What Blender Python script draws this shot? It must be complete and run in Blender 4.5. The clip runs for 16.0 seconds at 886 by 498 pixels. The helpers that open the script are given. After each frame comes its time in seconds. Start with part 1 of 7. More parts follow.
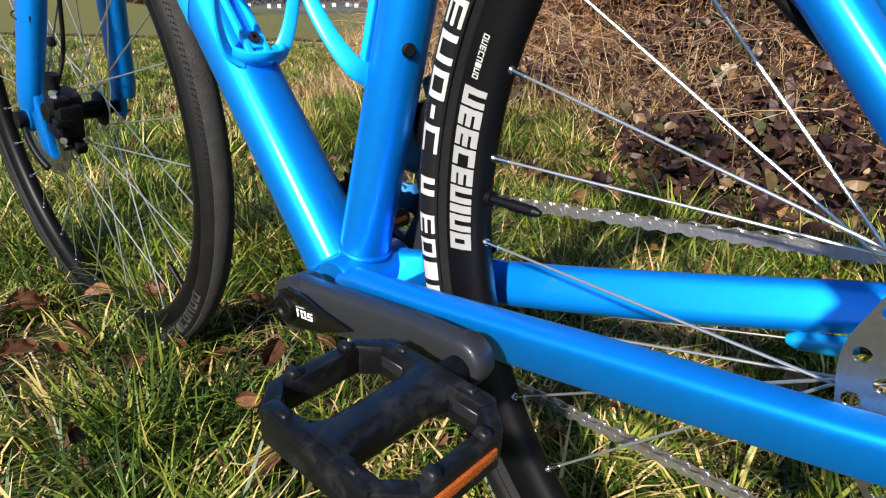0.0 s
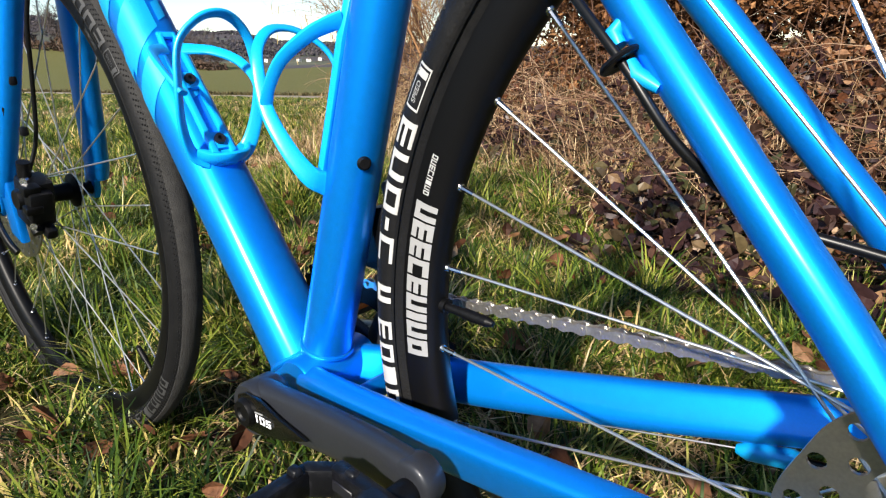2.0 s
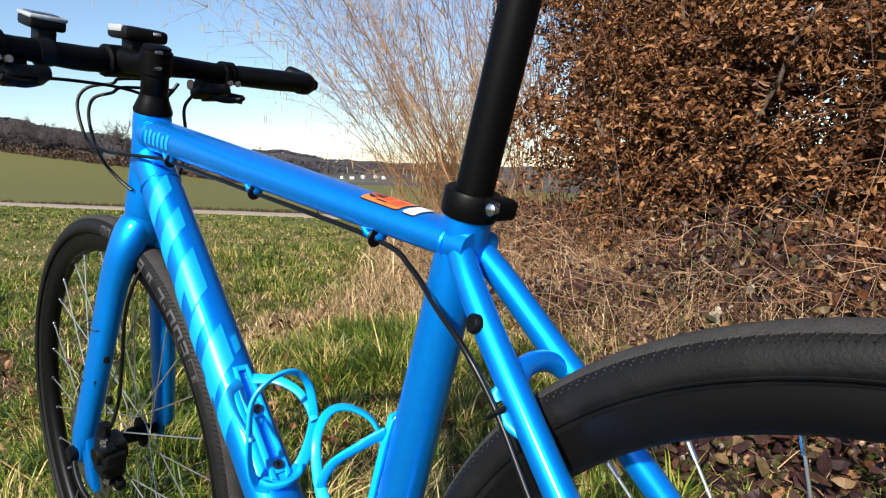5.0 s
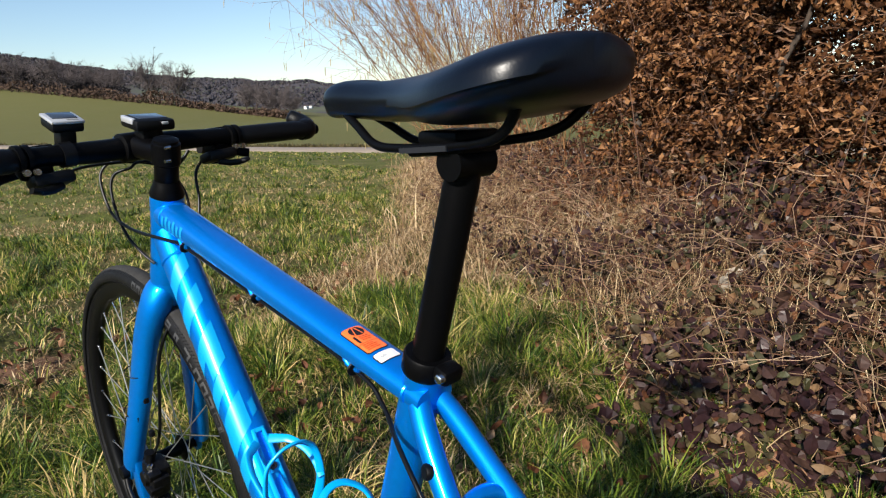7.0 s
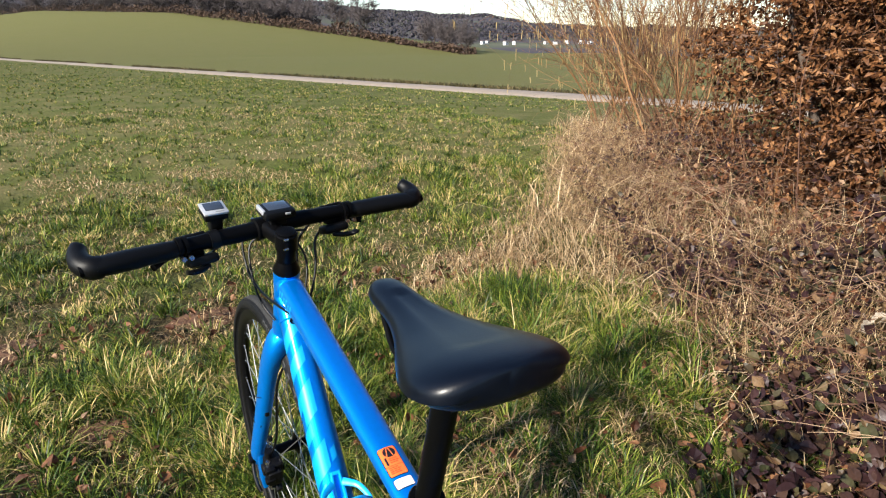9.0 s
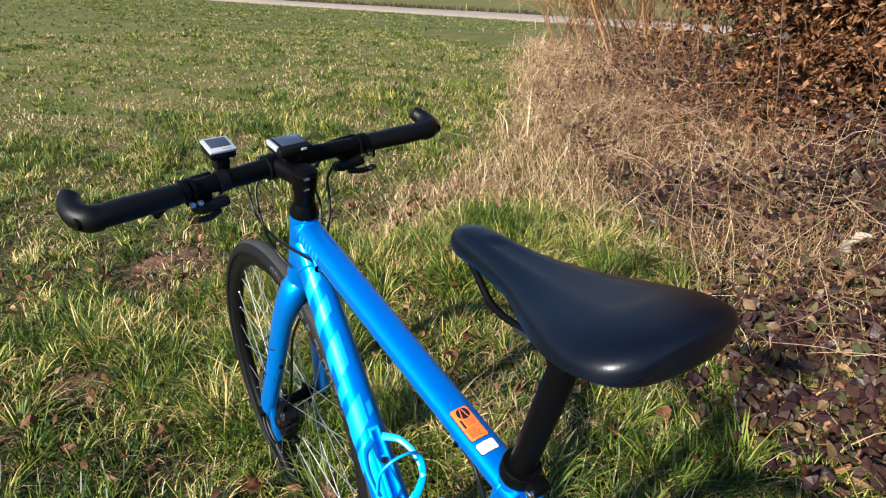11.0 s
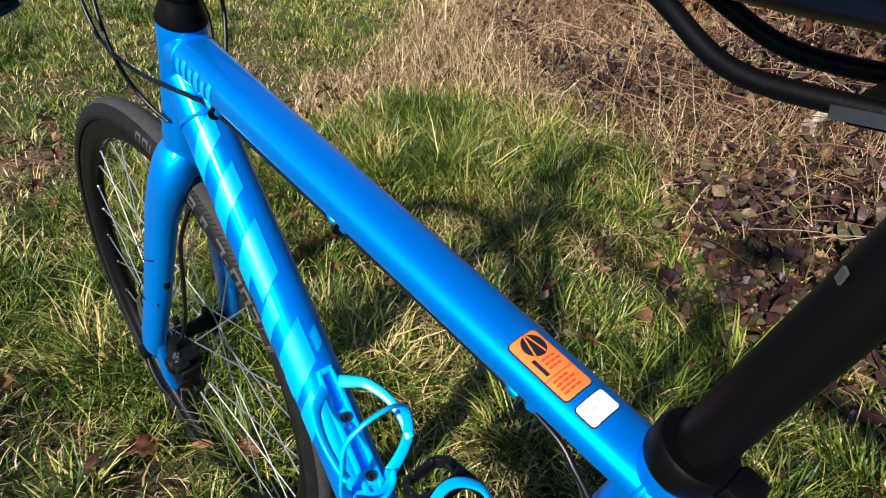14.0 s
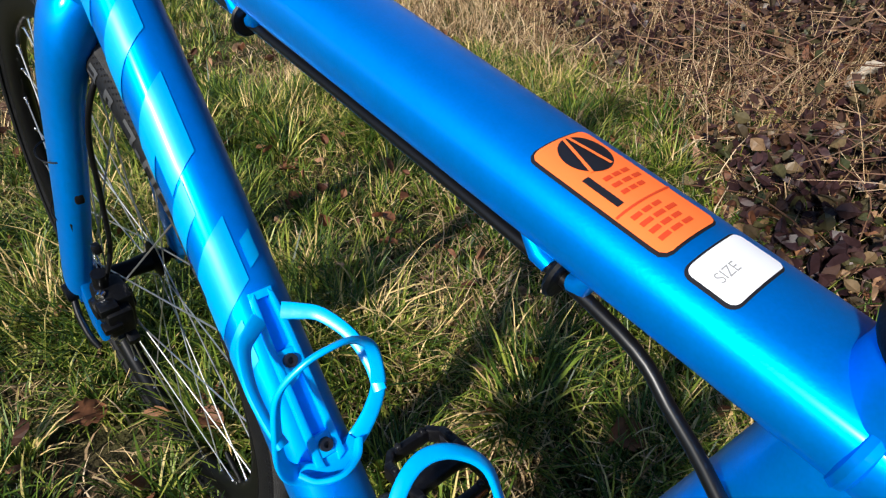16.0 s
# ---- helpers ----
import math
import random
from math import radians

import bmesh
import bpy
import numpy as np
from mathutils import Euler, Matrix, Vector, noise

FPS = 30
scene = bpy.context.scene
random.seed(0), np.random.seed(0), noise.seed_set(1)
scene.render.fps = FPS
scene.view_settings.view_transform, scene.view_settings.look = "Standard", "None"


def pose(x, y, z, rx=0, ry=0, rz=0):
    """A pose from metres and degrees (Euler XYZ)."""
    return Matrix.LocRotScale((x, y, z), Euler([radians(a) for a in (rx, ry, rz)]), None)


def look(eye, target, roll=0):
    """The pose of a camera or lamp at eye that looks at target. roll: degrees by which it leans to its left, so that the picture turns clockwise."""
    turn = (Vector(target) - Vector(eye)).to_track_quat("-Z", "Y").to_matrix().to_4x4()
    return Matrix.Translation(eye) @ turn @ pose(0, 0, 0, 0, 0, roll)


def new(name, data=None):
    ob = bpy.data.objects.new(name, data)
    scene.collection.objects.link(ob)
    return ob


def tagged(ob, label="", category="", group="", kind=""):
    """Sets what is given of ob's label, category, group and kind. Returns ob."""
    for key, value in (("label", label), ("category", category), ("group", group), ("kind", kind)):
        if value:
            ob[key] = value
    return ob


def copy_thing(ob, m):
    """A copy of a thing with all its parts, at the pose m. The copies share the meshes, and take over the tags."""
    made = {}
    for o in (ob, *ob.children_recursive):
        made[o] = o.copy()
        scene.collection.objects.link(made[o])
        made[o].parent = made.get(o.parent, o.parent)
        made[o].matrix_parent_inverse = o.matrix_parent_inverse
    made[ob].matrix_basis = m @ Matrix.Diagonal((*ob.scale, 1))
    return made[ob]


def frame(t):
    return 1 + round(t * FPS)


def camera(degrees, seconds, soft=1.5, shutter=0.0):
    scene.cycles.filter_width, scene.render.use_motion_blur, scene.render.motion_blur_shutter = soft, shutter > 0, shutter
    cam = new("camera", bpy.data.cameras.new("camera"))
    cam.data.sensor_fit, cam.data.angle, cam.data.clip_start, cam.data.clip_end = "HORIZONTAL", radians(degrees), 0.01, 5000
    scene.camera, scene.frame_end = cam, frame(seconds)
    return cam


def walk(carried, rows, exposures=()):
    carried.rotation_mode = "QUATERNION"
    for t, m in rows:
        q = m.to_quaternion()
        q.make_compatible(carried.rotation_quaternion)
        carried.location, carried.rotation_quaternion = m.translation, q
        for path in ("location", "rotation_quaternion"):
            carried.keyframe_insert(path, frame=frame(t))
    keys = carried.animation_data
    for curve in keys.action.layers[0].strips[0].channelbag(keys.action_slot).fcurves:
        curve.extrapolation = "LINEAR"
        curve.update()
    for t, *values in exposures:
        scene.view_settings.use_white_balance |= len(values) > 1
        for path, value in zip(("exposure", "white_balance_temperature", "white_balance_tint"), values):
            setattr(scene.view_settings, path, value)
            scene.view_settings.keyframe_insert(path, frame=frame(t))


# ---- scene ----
cam = camera(70.2, 16.0, 1.2)
PATH = [
    (0, (-0.32, 0.05, 0.485), (1.057, 1.296, -0.259), -0.6),
    (0.5, (-0.32, 0.05, 0.459), (1.055, 1.29, -0.299), 0.5),
    (1, (-0.306, 0.041, 0.457), (1.095, 1.273, -0.263), 0.1),
    (1.5, (-0.303, 0.042, 0.487), (1.114, 1.283, -0.183), -0.7),
    (2, (-0.3, 0.039, 0.525), (1.144, 1.285, -0.077), -1.0),
    (2.5, (-0.303, 0.037, 0.561), (1.149, 1.31, 0.04), -1.1),
    (3, (-0.307, 0.035, 0.595), (1.151, 1.329, 0.147), -0.7),
    (3.5, (-0.312, 0.031, 0.635), (1.142, 1.348, 0.245), -0.6),
    (4, (-0.318, 0.028, 0.675), (1.146, 1.35, 0.344), -0.4),
    (4.5, (-0.32, 0.017, 0.718), (1.153, 1.343, 0.445), -0.8),
    (5, (-0.335, -0.006, 0.761), (1.096, 1.37, 0.513), -0.1),
    (5.2, (-0.335, -0.015, 0.784), (1.08, 1.376, 0.537), -1.1),
    (7.3, (-0.325, -0.103, 1.008), (0.983, 1.324, 0.506), -2.6),
    (7.5, (-0.322, -0.116, 1.049), (0.954, 1.337, 0.539), -2.4),
    (8, (-0.294, -0.149, 1.133), (0.886, 1.35, 0.534), -2.2),
    (8.5, (-0.286, -0.175, 1.19), (0.757, 1.39, 0.511), -2.0),
    (9, (-0.248, -0.222, 1.223), (0.645, 1.449, 0.583), -0.7),
    (9.2, (-0.227, -0.233, 1.223), (0.604, 1.461, 0.558), -1.4),
    (11.3, (-0.35, -0.015, 1.197), (0.678, 1.46, 0.321), -0.7),
    (11.5, (-0.369, 0.024, 1.189), (0.694, 1.467, 0.301), -0.7),
    (12, (-0.4, 0.087, 1.172), (0.786, 1.392, 0.229), 1.0),
    (12.5, (-0.399, 0.129, 1.141), (0.846, 1.362, 0.177), 1.4),
    (13, (-0.36, 0.171, 1.085), (0.919, 1.346, 0.093), 2.2),
    (13.5, (-0.298, 0.205, 1.035), (0.923, 1.357, -0.053), 2.0),
    (14, (-0.227, 0.224, 0.979), (0.922, 1.451, -0.104), 2.1),
    (14.5, (-0.189, 0.246, 0.932), (0.909, 1.507, -0.166), 1.9),
    (15, (-0.153, 0.271, 0.892), (0.926, 1.544, -0.21), 1.4),
    (15.5, (-0.14, 0.285, 0.846), (0.936, 1.547, -0.271), 1.2),
    (16, (-0.135, 0.295, 0.814), (0.976, 1.524, -0.306), 2.2),
]
EXPOSURES = [(0, 0.84, 6600, 10), (5, 0.78, 6550, 10), (7.4, 0.50, 6450, 10), (8.5, 0.78, 6500, 10), (9, 0.95, 6450, 10), (12, 1.02, 6300, 10), (13.5, 0.90, 6250, 10), (14.2, 0.78, 6200, 10), (16, 0.53, 6200, 10)]
walk(cam, [(t, look(eye, target, roll)) for t, eye, target, roll in PATH], EXPOSURES)

# ---- light ----
SUN_AZ, SUN_EL = 199.0, 31.0     # degrees from +x, counter-clockwise; the side that the sun stands on
sky = bpy.data.worlds.new("sky")
scene.world = sky
sky.use_nodes = True
nt = sky.node_tree
bg = nt.nodes["Background"]
tex = nt.nodes.new("ShaderNodeTexSky")
tex.sky_type, tex.sun_disc = "NISHITA", False
tex.sun_elevation = radians(SUN_EL)
tex.sun_rotation = radians(90 - SUN_AZ)
tex.air_density, tex.dust_density, tex.ozone_density = 1.0, 0.10, 3.2
nt.links.new(tex.outputs[0], bg.inputs[0])
bg.inputs[1].default_value = 0.098
lamp = bpy.data.lights.new("sun", "SUN")
lamp.energy, lamp.angle, lamp.color = 5.6, radians(2.6), (1.0, 0.93, 0.82)
sun = new("sun", lamp)
sun_dir = Vector((math.cos(radians(SUN_AZ)) * math.cos(radians(SUN_EL)), math.sin(radians(SUN_AZ)) * math.cos(radians(SUN_EL)), math.sin(radians(SUN_EL))))
sun.matrix_world = look(sun_dir * 30, (0, 0, 0))


# ---- materials ----
def mat(name, color, rough=0.5, metal=0.0, coat=0.0, bump=0.0, scale=60.0, vary=0.12, spec=0.5, coat_rough=0.1):
    """A surface with a colour that varies at two scales, and fine relief."""
    m = bpy.data.materials.new(name)
    m.use_nodes = True
    t = m.node_tree
    p = t.nodes["Principled BSDF"]
    p.inputs["Roughness"].default_value, p.inputs["Metallic"].default_value = rough, metal
    p.inputs["Coat Weight"].default_value, p.inputs["Coat Roughness"].default_value = coat, coat_rough
    p.inputs["Specular IOR Level"].default_value = spec
    co = t.nodes.new("ShaderNodeTexCoord")
    a, b = t.nodes.new("ShaderNodeTexNoise"), t.nodes.new("ShaderNodeTexNoise")
    a.inputs["Scale"].default_value, b.inputs["Scale"].default_value = scale, scale * 0.13
    a.inputs["Detail"].default_value = b.inputs["Detail"].default_value = 4
    add = t.nodes.new("ShaderNodeMath")
    add.operation = "ADD"
    for n, i in ((a, 0), (b, 1)):
        t.links.new(co.outputs["Object"], n.inputs["Vector"])
        t.links.new(n.outputs["Fac"], add.inputs[i])
    ramp = t.nodes.new("ShaderNodeMapRange")
    ramp.inputs["From Min"].default_value, ramp.inputs["From Max"].default_value = 0.6, 1.4
    ramp.inputs["To Min"].default_value, ramp.inputs["To Max"].default_value = 1 - vary, 1 + vary
    t.links.new(add.outputs[0], ramp.inputs["Value"])
    mul = t.nodes.new("ShaderNodeMix")
    mul.data_type, mul.blend_type = "RGBA", "MULTIPLY"
    mul.inputs["Factor"].default_value = 1.0
    mul.inputs["A"].default_value = (*color, 1)
    t.links.new(ramp.outputs[0], mul.inputs["B"])
    t.links.new(mul.outputs["Result"], p.inputs["Base Color"])
    if bump:
        bu = t.nodes.new("ShaderNodeBump")
        bu.inputs["Strength"].default_value, bu.inputs["Distance"].default_value = bump, 0.002
        t.links.new(a.outputs["Fac"], bu.inputs["Height"])
        t.links.new(bu.outputs["Normal"], p.inputs["Normal"])
    return m


def leafy(name, stops, rough=0.6, through_light=0.35, spots=0.0, patchy=0.0):
    """Blades and leaves: each takes its own colour from the stops, and lets some light through."""
    m = bpy.data.materials.new(name)
    m.use_nodes = True
    t = m.node_tree
    p = t.nodes["Principled BSDF"]
    p.inputs["Roughness"].default_value = rough
    p.inputs["Specular IOR Level"].default_value = 0.25
    geo = t.nodes.new("ShaderNodeNewGeometry")
    ramp = t.nodes.new("ShaderNodeValToRGB")
    while len(ramp.color_ramp.elements) < len(stops):
        ramp.color_ramp.elements.new(0.5)
    for e, (at, c) in zip(ramp.color_ramp.elements, stops):
        e.position, e.color = at, (*c, 1)
    fac = geo.outputs["Random Per Island"]
    if patchy:
        co, no = t.nodes.new("ShaderNodeTexCoord"), t.nodes.new("ShaderNodeTexNoise")
        no.inputs["Scale"].default_value, no.inputs["Detail"].default_value = 3.2, 4
        t.links.new(co.outputs["Object"], no.inputs["Vector"])
        r3, ad = t.nodes.new("ShaderNodeMapRange"), t.nodes.new("ShaderNodeMath")
        r3.inputs["From Min"].default_value, r3.inputs["From Max"].default_value = 0.3, 0.7
        r3.inputs["To Min"].default_value, r3.inputs["To Max"].default_value = -patchy, patchy
        ad.operation = "ADD"
        t.links.new(no.outputs["Fac"], r3.inputs["Value"])
        t.links.new(fac, ad.inputs[0])
        t.links.new(r3.outputs[0], ad.inputs[1])
        fac = ad.outputs[0]
    t.links.new(fac, ramp.inputs["Fac"])
    col = ramp.outputs["Color"]
    if spots:
        co, no = t.nodes.new("ShaderNodeTexCoord"), t.nodes.new("ShaderNodeTexNoise")
        no.inputs["Scale"].default_value, no.inputs["Detail"].default_value = 90, 5
        t.links.new(co.outputs["Object"], no.inputs["Vector"])
        r2 = t.nodes.new("ShaderNodeMapRange")
        r2.inputs["From Min"].default_value, r2.inputs["From Max"].default_value = 0.35, 0.65
        r2.inputs["To Min"].default_value, r2.inputs["To Max"].default_value = 1 - spots, 1 + spots * 0.5
        t.links.new(no.outputs["Fac"], r2.inputs["Value"])
        mu = t.nodes.new("ShaderNodeMix")
        mu.data_type, mu.blend_type = "RGBA", "MULTIPLY"
        mu.inputs["Factor"].default_value = 1.0
        t.links.new(col, mu.inputs["A"])
        t.links.new(r2.outputs[0], mu.inputs["B"])
        col = mu.outputs["Result"]
    t.links.new(col, p.inputs["Base Color"])
    tr, mix = t.nodes.new("ShaderNodeBsdfTranslucent"), t.nodes.new("ShaderNodeMixShader")
    t.links.new(col, tr.inputs["Color"])
    mix.inputs[0].default_value = through_light
    t.links.new(p.outputs[0], mix.inputs[1])
    t.links.new(tr.outputs[0], mix.inputs[2])
    t.links.new(mix.outputs[0], t.nodes["Material Output"].inputs["Surface"])
    return m


M = {
    "blue": mat("blue_paint", (0.0, 0.265, 0.92), 0.44, 0.78, 0.45, 0.04, 900, 0.06, 0.10, 0.15),
    "decal": mat("light_blue_decal", (0.001, 0.36, 0.80), 0.38, 0.3, 0.2, 0, 300, 0.05),
    "cage": mat("cyan_plastic", (0.0, 0.34, 0.80), 0.34, 0.0, 0.1, 0.05, 300, 0.05),
    "rubber": mat("tyre_rubber", (0.004, 0.004, 0.0045), 0.62, 0, 0, 0.2, 500, 0.25, spec=0.22),
    "dusty": mat("dusty_tread", (0.034, 0.033, 0.032), 0.85, 0, 0, 0.6, 700, 0.35, spec=0.22),
    "rim": mat("black_rim", (0.002, 0.002, 0.0025), 0.45, 0.1, 0.0, 0, 200, 0.1, spec=0.22),
    "black": mat("black_plastic", (0.0018, 0.0018, 0.0022), 0.48, 0, 0, 0.15, 400, 0.2, spec=0.22),
    "alloy_black": mat("anodised_black", (0.0018, 0.0018, 0.0022), 0.46, 0.2, 0, 0.08, 600, 0.15, spec=0.12),
    "crank": mat("dark_grey_crank", (0.024, 0.026, 0.032), 0.40, 0.3, 0.1, 0.05, 500, 0.08, spec=0.22),
    "crank_face": mat("black_crank_face", (0.0015, 0.0015, 0.002), 0.25, 0.0, 0.3, 0, 300, 0.05),
    "pedal": mat("scuffed_black_plastic", (0.0035, 0.0036, 0.0050), 0.38, 0, 0, 0.10, 700, 0.12, spec=0.26),
    # black cover; the blue in its base stands in for reflected sky
    "saddle": mat("sky_tinted_saddle_cover", (0.0016, 0.0030, 0.0070), 0.34, 0, 0, 0.05, 500, 0.15, spec=0.28),
    "dim_print": mat("faded_grey_print", (0.035, 0.035, 0.035), 0.6, 0, 0, 0, 200, 0.08),
    "steel": mat("steel", (0.55, 0.55, 0.56), 0.25, 1.0, 0, 0, 300, 0.08),
    "spoke": mat("bright_spoke", (0.55, 0.55, 0.54), 0.34, 0.9, 0, 0, 300, 0.05),
    "chain": mat("grey_chain", (0.52, 0.50, 0.47), 0.32, 0.9, 0, 0.1, 500, 0.25),
    "rotor": mat("rotor_steel", (0.40, 0.39, 0.37), 0.33, 1.0, 0, 0.05, 600, 0.15),
    "white": mat("white_print", (0.40, 0.40, 0.39), 0.55, 0, 0, 0, 200, 0.06),
    "grey_print": mat("grey_print", (0.26, 0.26, 0.26), 0.55, 0, 0, 0, 200, 0.08),
    "orange": mat("orange_sticker", (0.95, 0.17, 0.035), 0.42, 0, 0.1, 0, 200, 0.04),
    "label": mat("white_label", (0.72, 0.73, 0.76), 0.42, 0, 0, 0, 200, 0.04),
    "ink": mat("black_ink", (0.008, 0.008, 0.012), 0.45, 0, 0, 0, 200, 0.05),
    "red_ink": mat("dark_orange_ink", (0.55, 0.05, 0.012), 0.45, 0, 0, 0, 200, 0.05),
    "reflector": mat("amber_reflector", (0.34, 0.07, 0.008), 0.22, 0, 0.5, 0.6, 900, 0.2),
    "silver": mat("silver_plastic", (0.50, 0.51, 0.53), 0.3, 0.4, 0.1, 0, 200, 0.05),
    "screen": mat("display_glass", (0.035, 0.045, 0.065), 0.12, 0, 0.1, 0, 100, 0.05),
    "hose": mat("black_hose", (0.003, 0.003, 0.0035), 0.36, 0, 0, 0, 400, 0.1, spec=0.3),
    "wire": mat("cable_steel", (0.45, 0.44, 0.42), 0.35, 1.0, 0, 0, 400, 0.1),
}


def dusty(m, color, amount, scale):
    """Patches of dried mud and scuffs on a material."""
    t = m.node_tree
    p = t.nodes["Principled BSDF"]
    was = p.inputs["Base Color"].links[0].from_socket
    co, no, r, mx = t.nodes.new("ShaderNodeTexCoord"), t.nodes.new("ShaderNodeTexNoise"), t.nodes.new("ShaderNodeMapRange"), t.nodes.new("ShaderNodeMix")
    no.inputs["Scale"].default_value, no.inputs["Detail"].default_value, no.inputs["Roughness"].default_value = scale, 8, 0.7
    r.inputs["From Min"].default_value, r.inputs["From Max"].default_value, r.inputs["To Max"].default_value = 0.50, 0.72, amount
    mx.data_type = "RGBA"
    mx.inputs["B"].default_value = (*color, 1)
    t.links.new(co.outputs["Object"], no.inputs["Vector"])
    t.links.new(no.outputs["Fac"], r.inputs["Value"])
    t.links.new(r.outputs[0], mx.inputs["Factor"])
    t.links.new(was, mx.inputs["A"])
    t.links.new(mx.outputs["Result"], p.inputs["Base Color"])


dusty(M["pedal"], (0.10, 0.102, 0.11), 0.16, 75)
dusty(M["rubber"], (0.022, 0.021, 0.020), 0.35, 30)
# on the saddle: lighter patches in the same painted sky-blue tint
dusty(M["saddle"], (0.005, 0.008, 0.015), 0.3, 55)


# ---- shaping helpers ----
def mesh_of(name, pieces, material, parent=None, label="", sharp=42):
    """One mesh object from (vertices, faces) pieces."""
    vs, fs = [], []
    for v, f in pieces:
        o = len(vs)
        vs += [tuple(p) for p in v]
        fs += [tuple(i + o for i in q) for q in f]
    me = bpy.data.meshes.new(name)
    me.from_pydata(vs, [], fs)
    me.polygons.foreach_set("use_smooth", [True] * len(me.polygons))
    me.set_sharp_from_angle(angle=radians(sharp))
    me.materials.append(material)
    ob = new(name, me)
    ob.parent = parent
    if label:
        ob["label"] = label
    return ob


def smooth_line(pts, n=8):
    """Catmull-Rom through the points (any number of values each)."""
    p = np.array(pts, float)
    p = np.vstack([2 * p[0] - p[1], p, 2 * p[-1] - p[-2]])
    out = []
    for i in range(1, len(p) - 2):
        for k in range(n):
            u = k / n
            out.append(0.5 * (2 * p[i] + (p[i + 1] - p[i - 1]) * u + (2 * p[i - 1] - 5 * p[i] + 4 * p[i + 1] - p[i + 2]) * u * u
                              + (3 * p[i] - p[i - 1] - 3 * p[i + 1] + p[i + 2]) * u ** 3))
    out.append(p[-2])
    return np.array(out)


def frames_along(line, side=None):
    t = np.gradient(line, axis=0)
    t /= np.linalg.norm(t, axis=1)[:, None] + 1e-12
    ref = np.array(side if side is not None else (1, 0, 0) if abs(t[0][0]) < 0.8 else (0, 0, 1), float)
    a = []
    for k in t:
        ref = ref - ref.dot(k) * k
        ref /= np.linalg.norm(ref)
        a.append(ref.copy())
    a = np.array(a)
    return t, a, np.cross(t, a)


def sweep(line, radii, n=20, power=2.0, side=None, caps=True, loop=False):
    """A tube along a line. radii: one number, one a point, or (across side, across the other) a point; power over 2 squares it."""
    line = np.array(line, float)
    if loop:
        ext = np.vstack([line[-1], line, line[0]])
        t, a, b = (q[1:-1] for q in frames_along(ext, side))
    else:
        t, a, b = frames_along(line, side)
    r = np.array(radii, float)
    if r.ndim == 0:
        r = np.full((len(line), 2), float(r))
    elif r.ndim == 1:
        r = np.stack([r, r], 1) if len(r) == len(line) else np.tile(r, (len(line), 1))
    v, f = [], []
    for i in range(len(line)):
        for k in range(n):
            w = 2 * math.pi * k / n
            c, s = math.cos(w), math.sin(w)
            cx, sx = math.copysign(abs(c) ** (2 / power), c), math.copysign(abs(s) ** (2 / power), s)
            v.append(line[i] + a[i] * cx * r[i][0] + b[i] * sx * r[i][1])
    m = len(line)
    for i in range(m if loop else m - 1):
        j = (i + 1) % m
        for k in range(n):
            l = (k + 1) % n
            f.append((i * n + k, i * n + l, j * n + l, j * n + k))
    if caps and not loop:
        f.append(tuple(range(n))[::-1])
        f.append(tuple(range((m - 1) * n, m * n)))
    return v, f


def rod(p, q, r, n=10, r2=None):
    return sweep([p, q], [r, r if r2 is None else r2], n)


def lathe(profile, m, n=48, closed=False, caps=True):
    """Turns (radius, along) points about the x axis of m."""
    v, f = [], []
    k = len(profile)
    for i in range(n):
        w = 2 * math.pi * i / n
        for r, a in profile:
            v.append(m @ Vector((a, r * math.cos(w), r * math.sin(w))))
    for i in range(n):
        j = (i + 1) % n
        for c in range(k if closed else k - 1):
            d = (c + 1) % k
            f.append((i * k + c, j * k + c, j * k + d, i * k + d))
    if caps and not closed:
        if profile[0][0] > 1e-6:
            f.append(tuple(i * k for i in range(n))[::-1])
        if profile[-1][0] > 1e-6:
            f.append(tuple(i * k + k - 1 for i in range(n)))
    return v, f


def block(size, m=None, bevel=0.0, seg=2, taper=None):
    """A bevelled box about the origin of m. taper: the scale of its +z end."""
    b = bmesh.new()
    bmesh.ops.create_cube(b, size=1)
    for v in b.verts:
        k = taper if taper and v.co.z > 0 else 1
        v.co = Vector((v.co.x * size[0] * k, v.co.y * size[1] * k, v.co.z * size[2]))
    if bevel:
        bmesh.ops.bevel(b, geom=b.edges[:], offset=bevel, segments=seg, profile=0.5, affect="EDGES")
    b.verts.ensure_lookup_table()
    m = m or Matrix()
    out = [m @ v.co for v in b.verts], [tuple(v.index for v in q.verts) for q in b.faces]
    b.free()
    return out


def slab(outline, thick, m, bevel=0.0):
    """A flat outline (x, y) of that thickness along z, about the plane of m."""
    b = bmesh.new()
    vs = [b.verts.new((x, y, -thick / 2)) for x, y in outline]
    face = b.faces.new(vs)
    ext = bmesh.ops.extrude_face_region(b, geom=[face])
    for g in ext["geom"]:
        if isinstance(g, bmesh.types.BMVert):
            g.co.z += thick
    bmesh.ops.recalc_face_normals(b, faces=b.faces[:])
    if bevel:
        bmesh.ops.bevel(b, geom=[e for e in b.edges if abs(e.verts[0].co.z - e.verts[1].co.z) < 1e-6], offset=bevel, segments=2, profile=0.5, affect="EDGES")
    b.verts.index_update()
    out = [m @ v.co for v in b.verts], [tuple(v.index for v in q.verts) for q in b.faces]
    b.free()
    return out


def moved(piece, m):
    return [m @ Vector(p) for p in piece[0]], piece[1]


def empty(name, at, label, category, group="", kind=""):
    ob = new(name)
    ob.location = at
    ob.empty_display_size = 0.1
    return tagged(ob, label, category, group, kind)


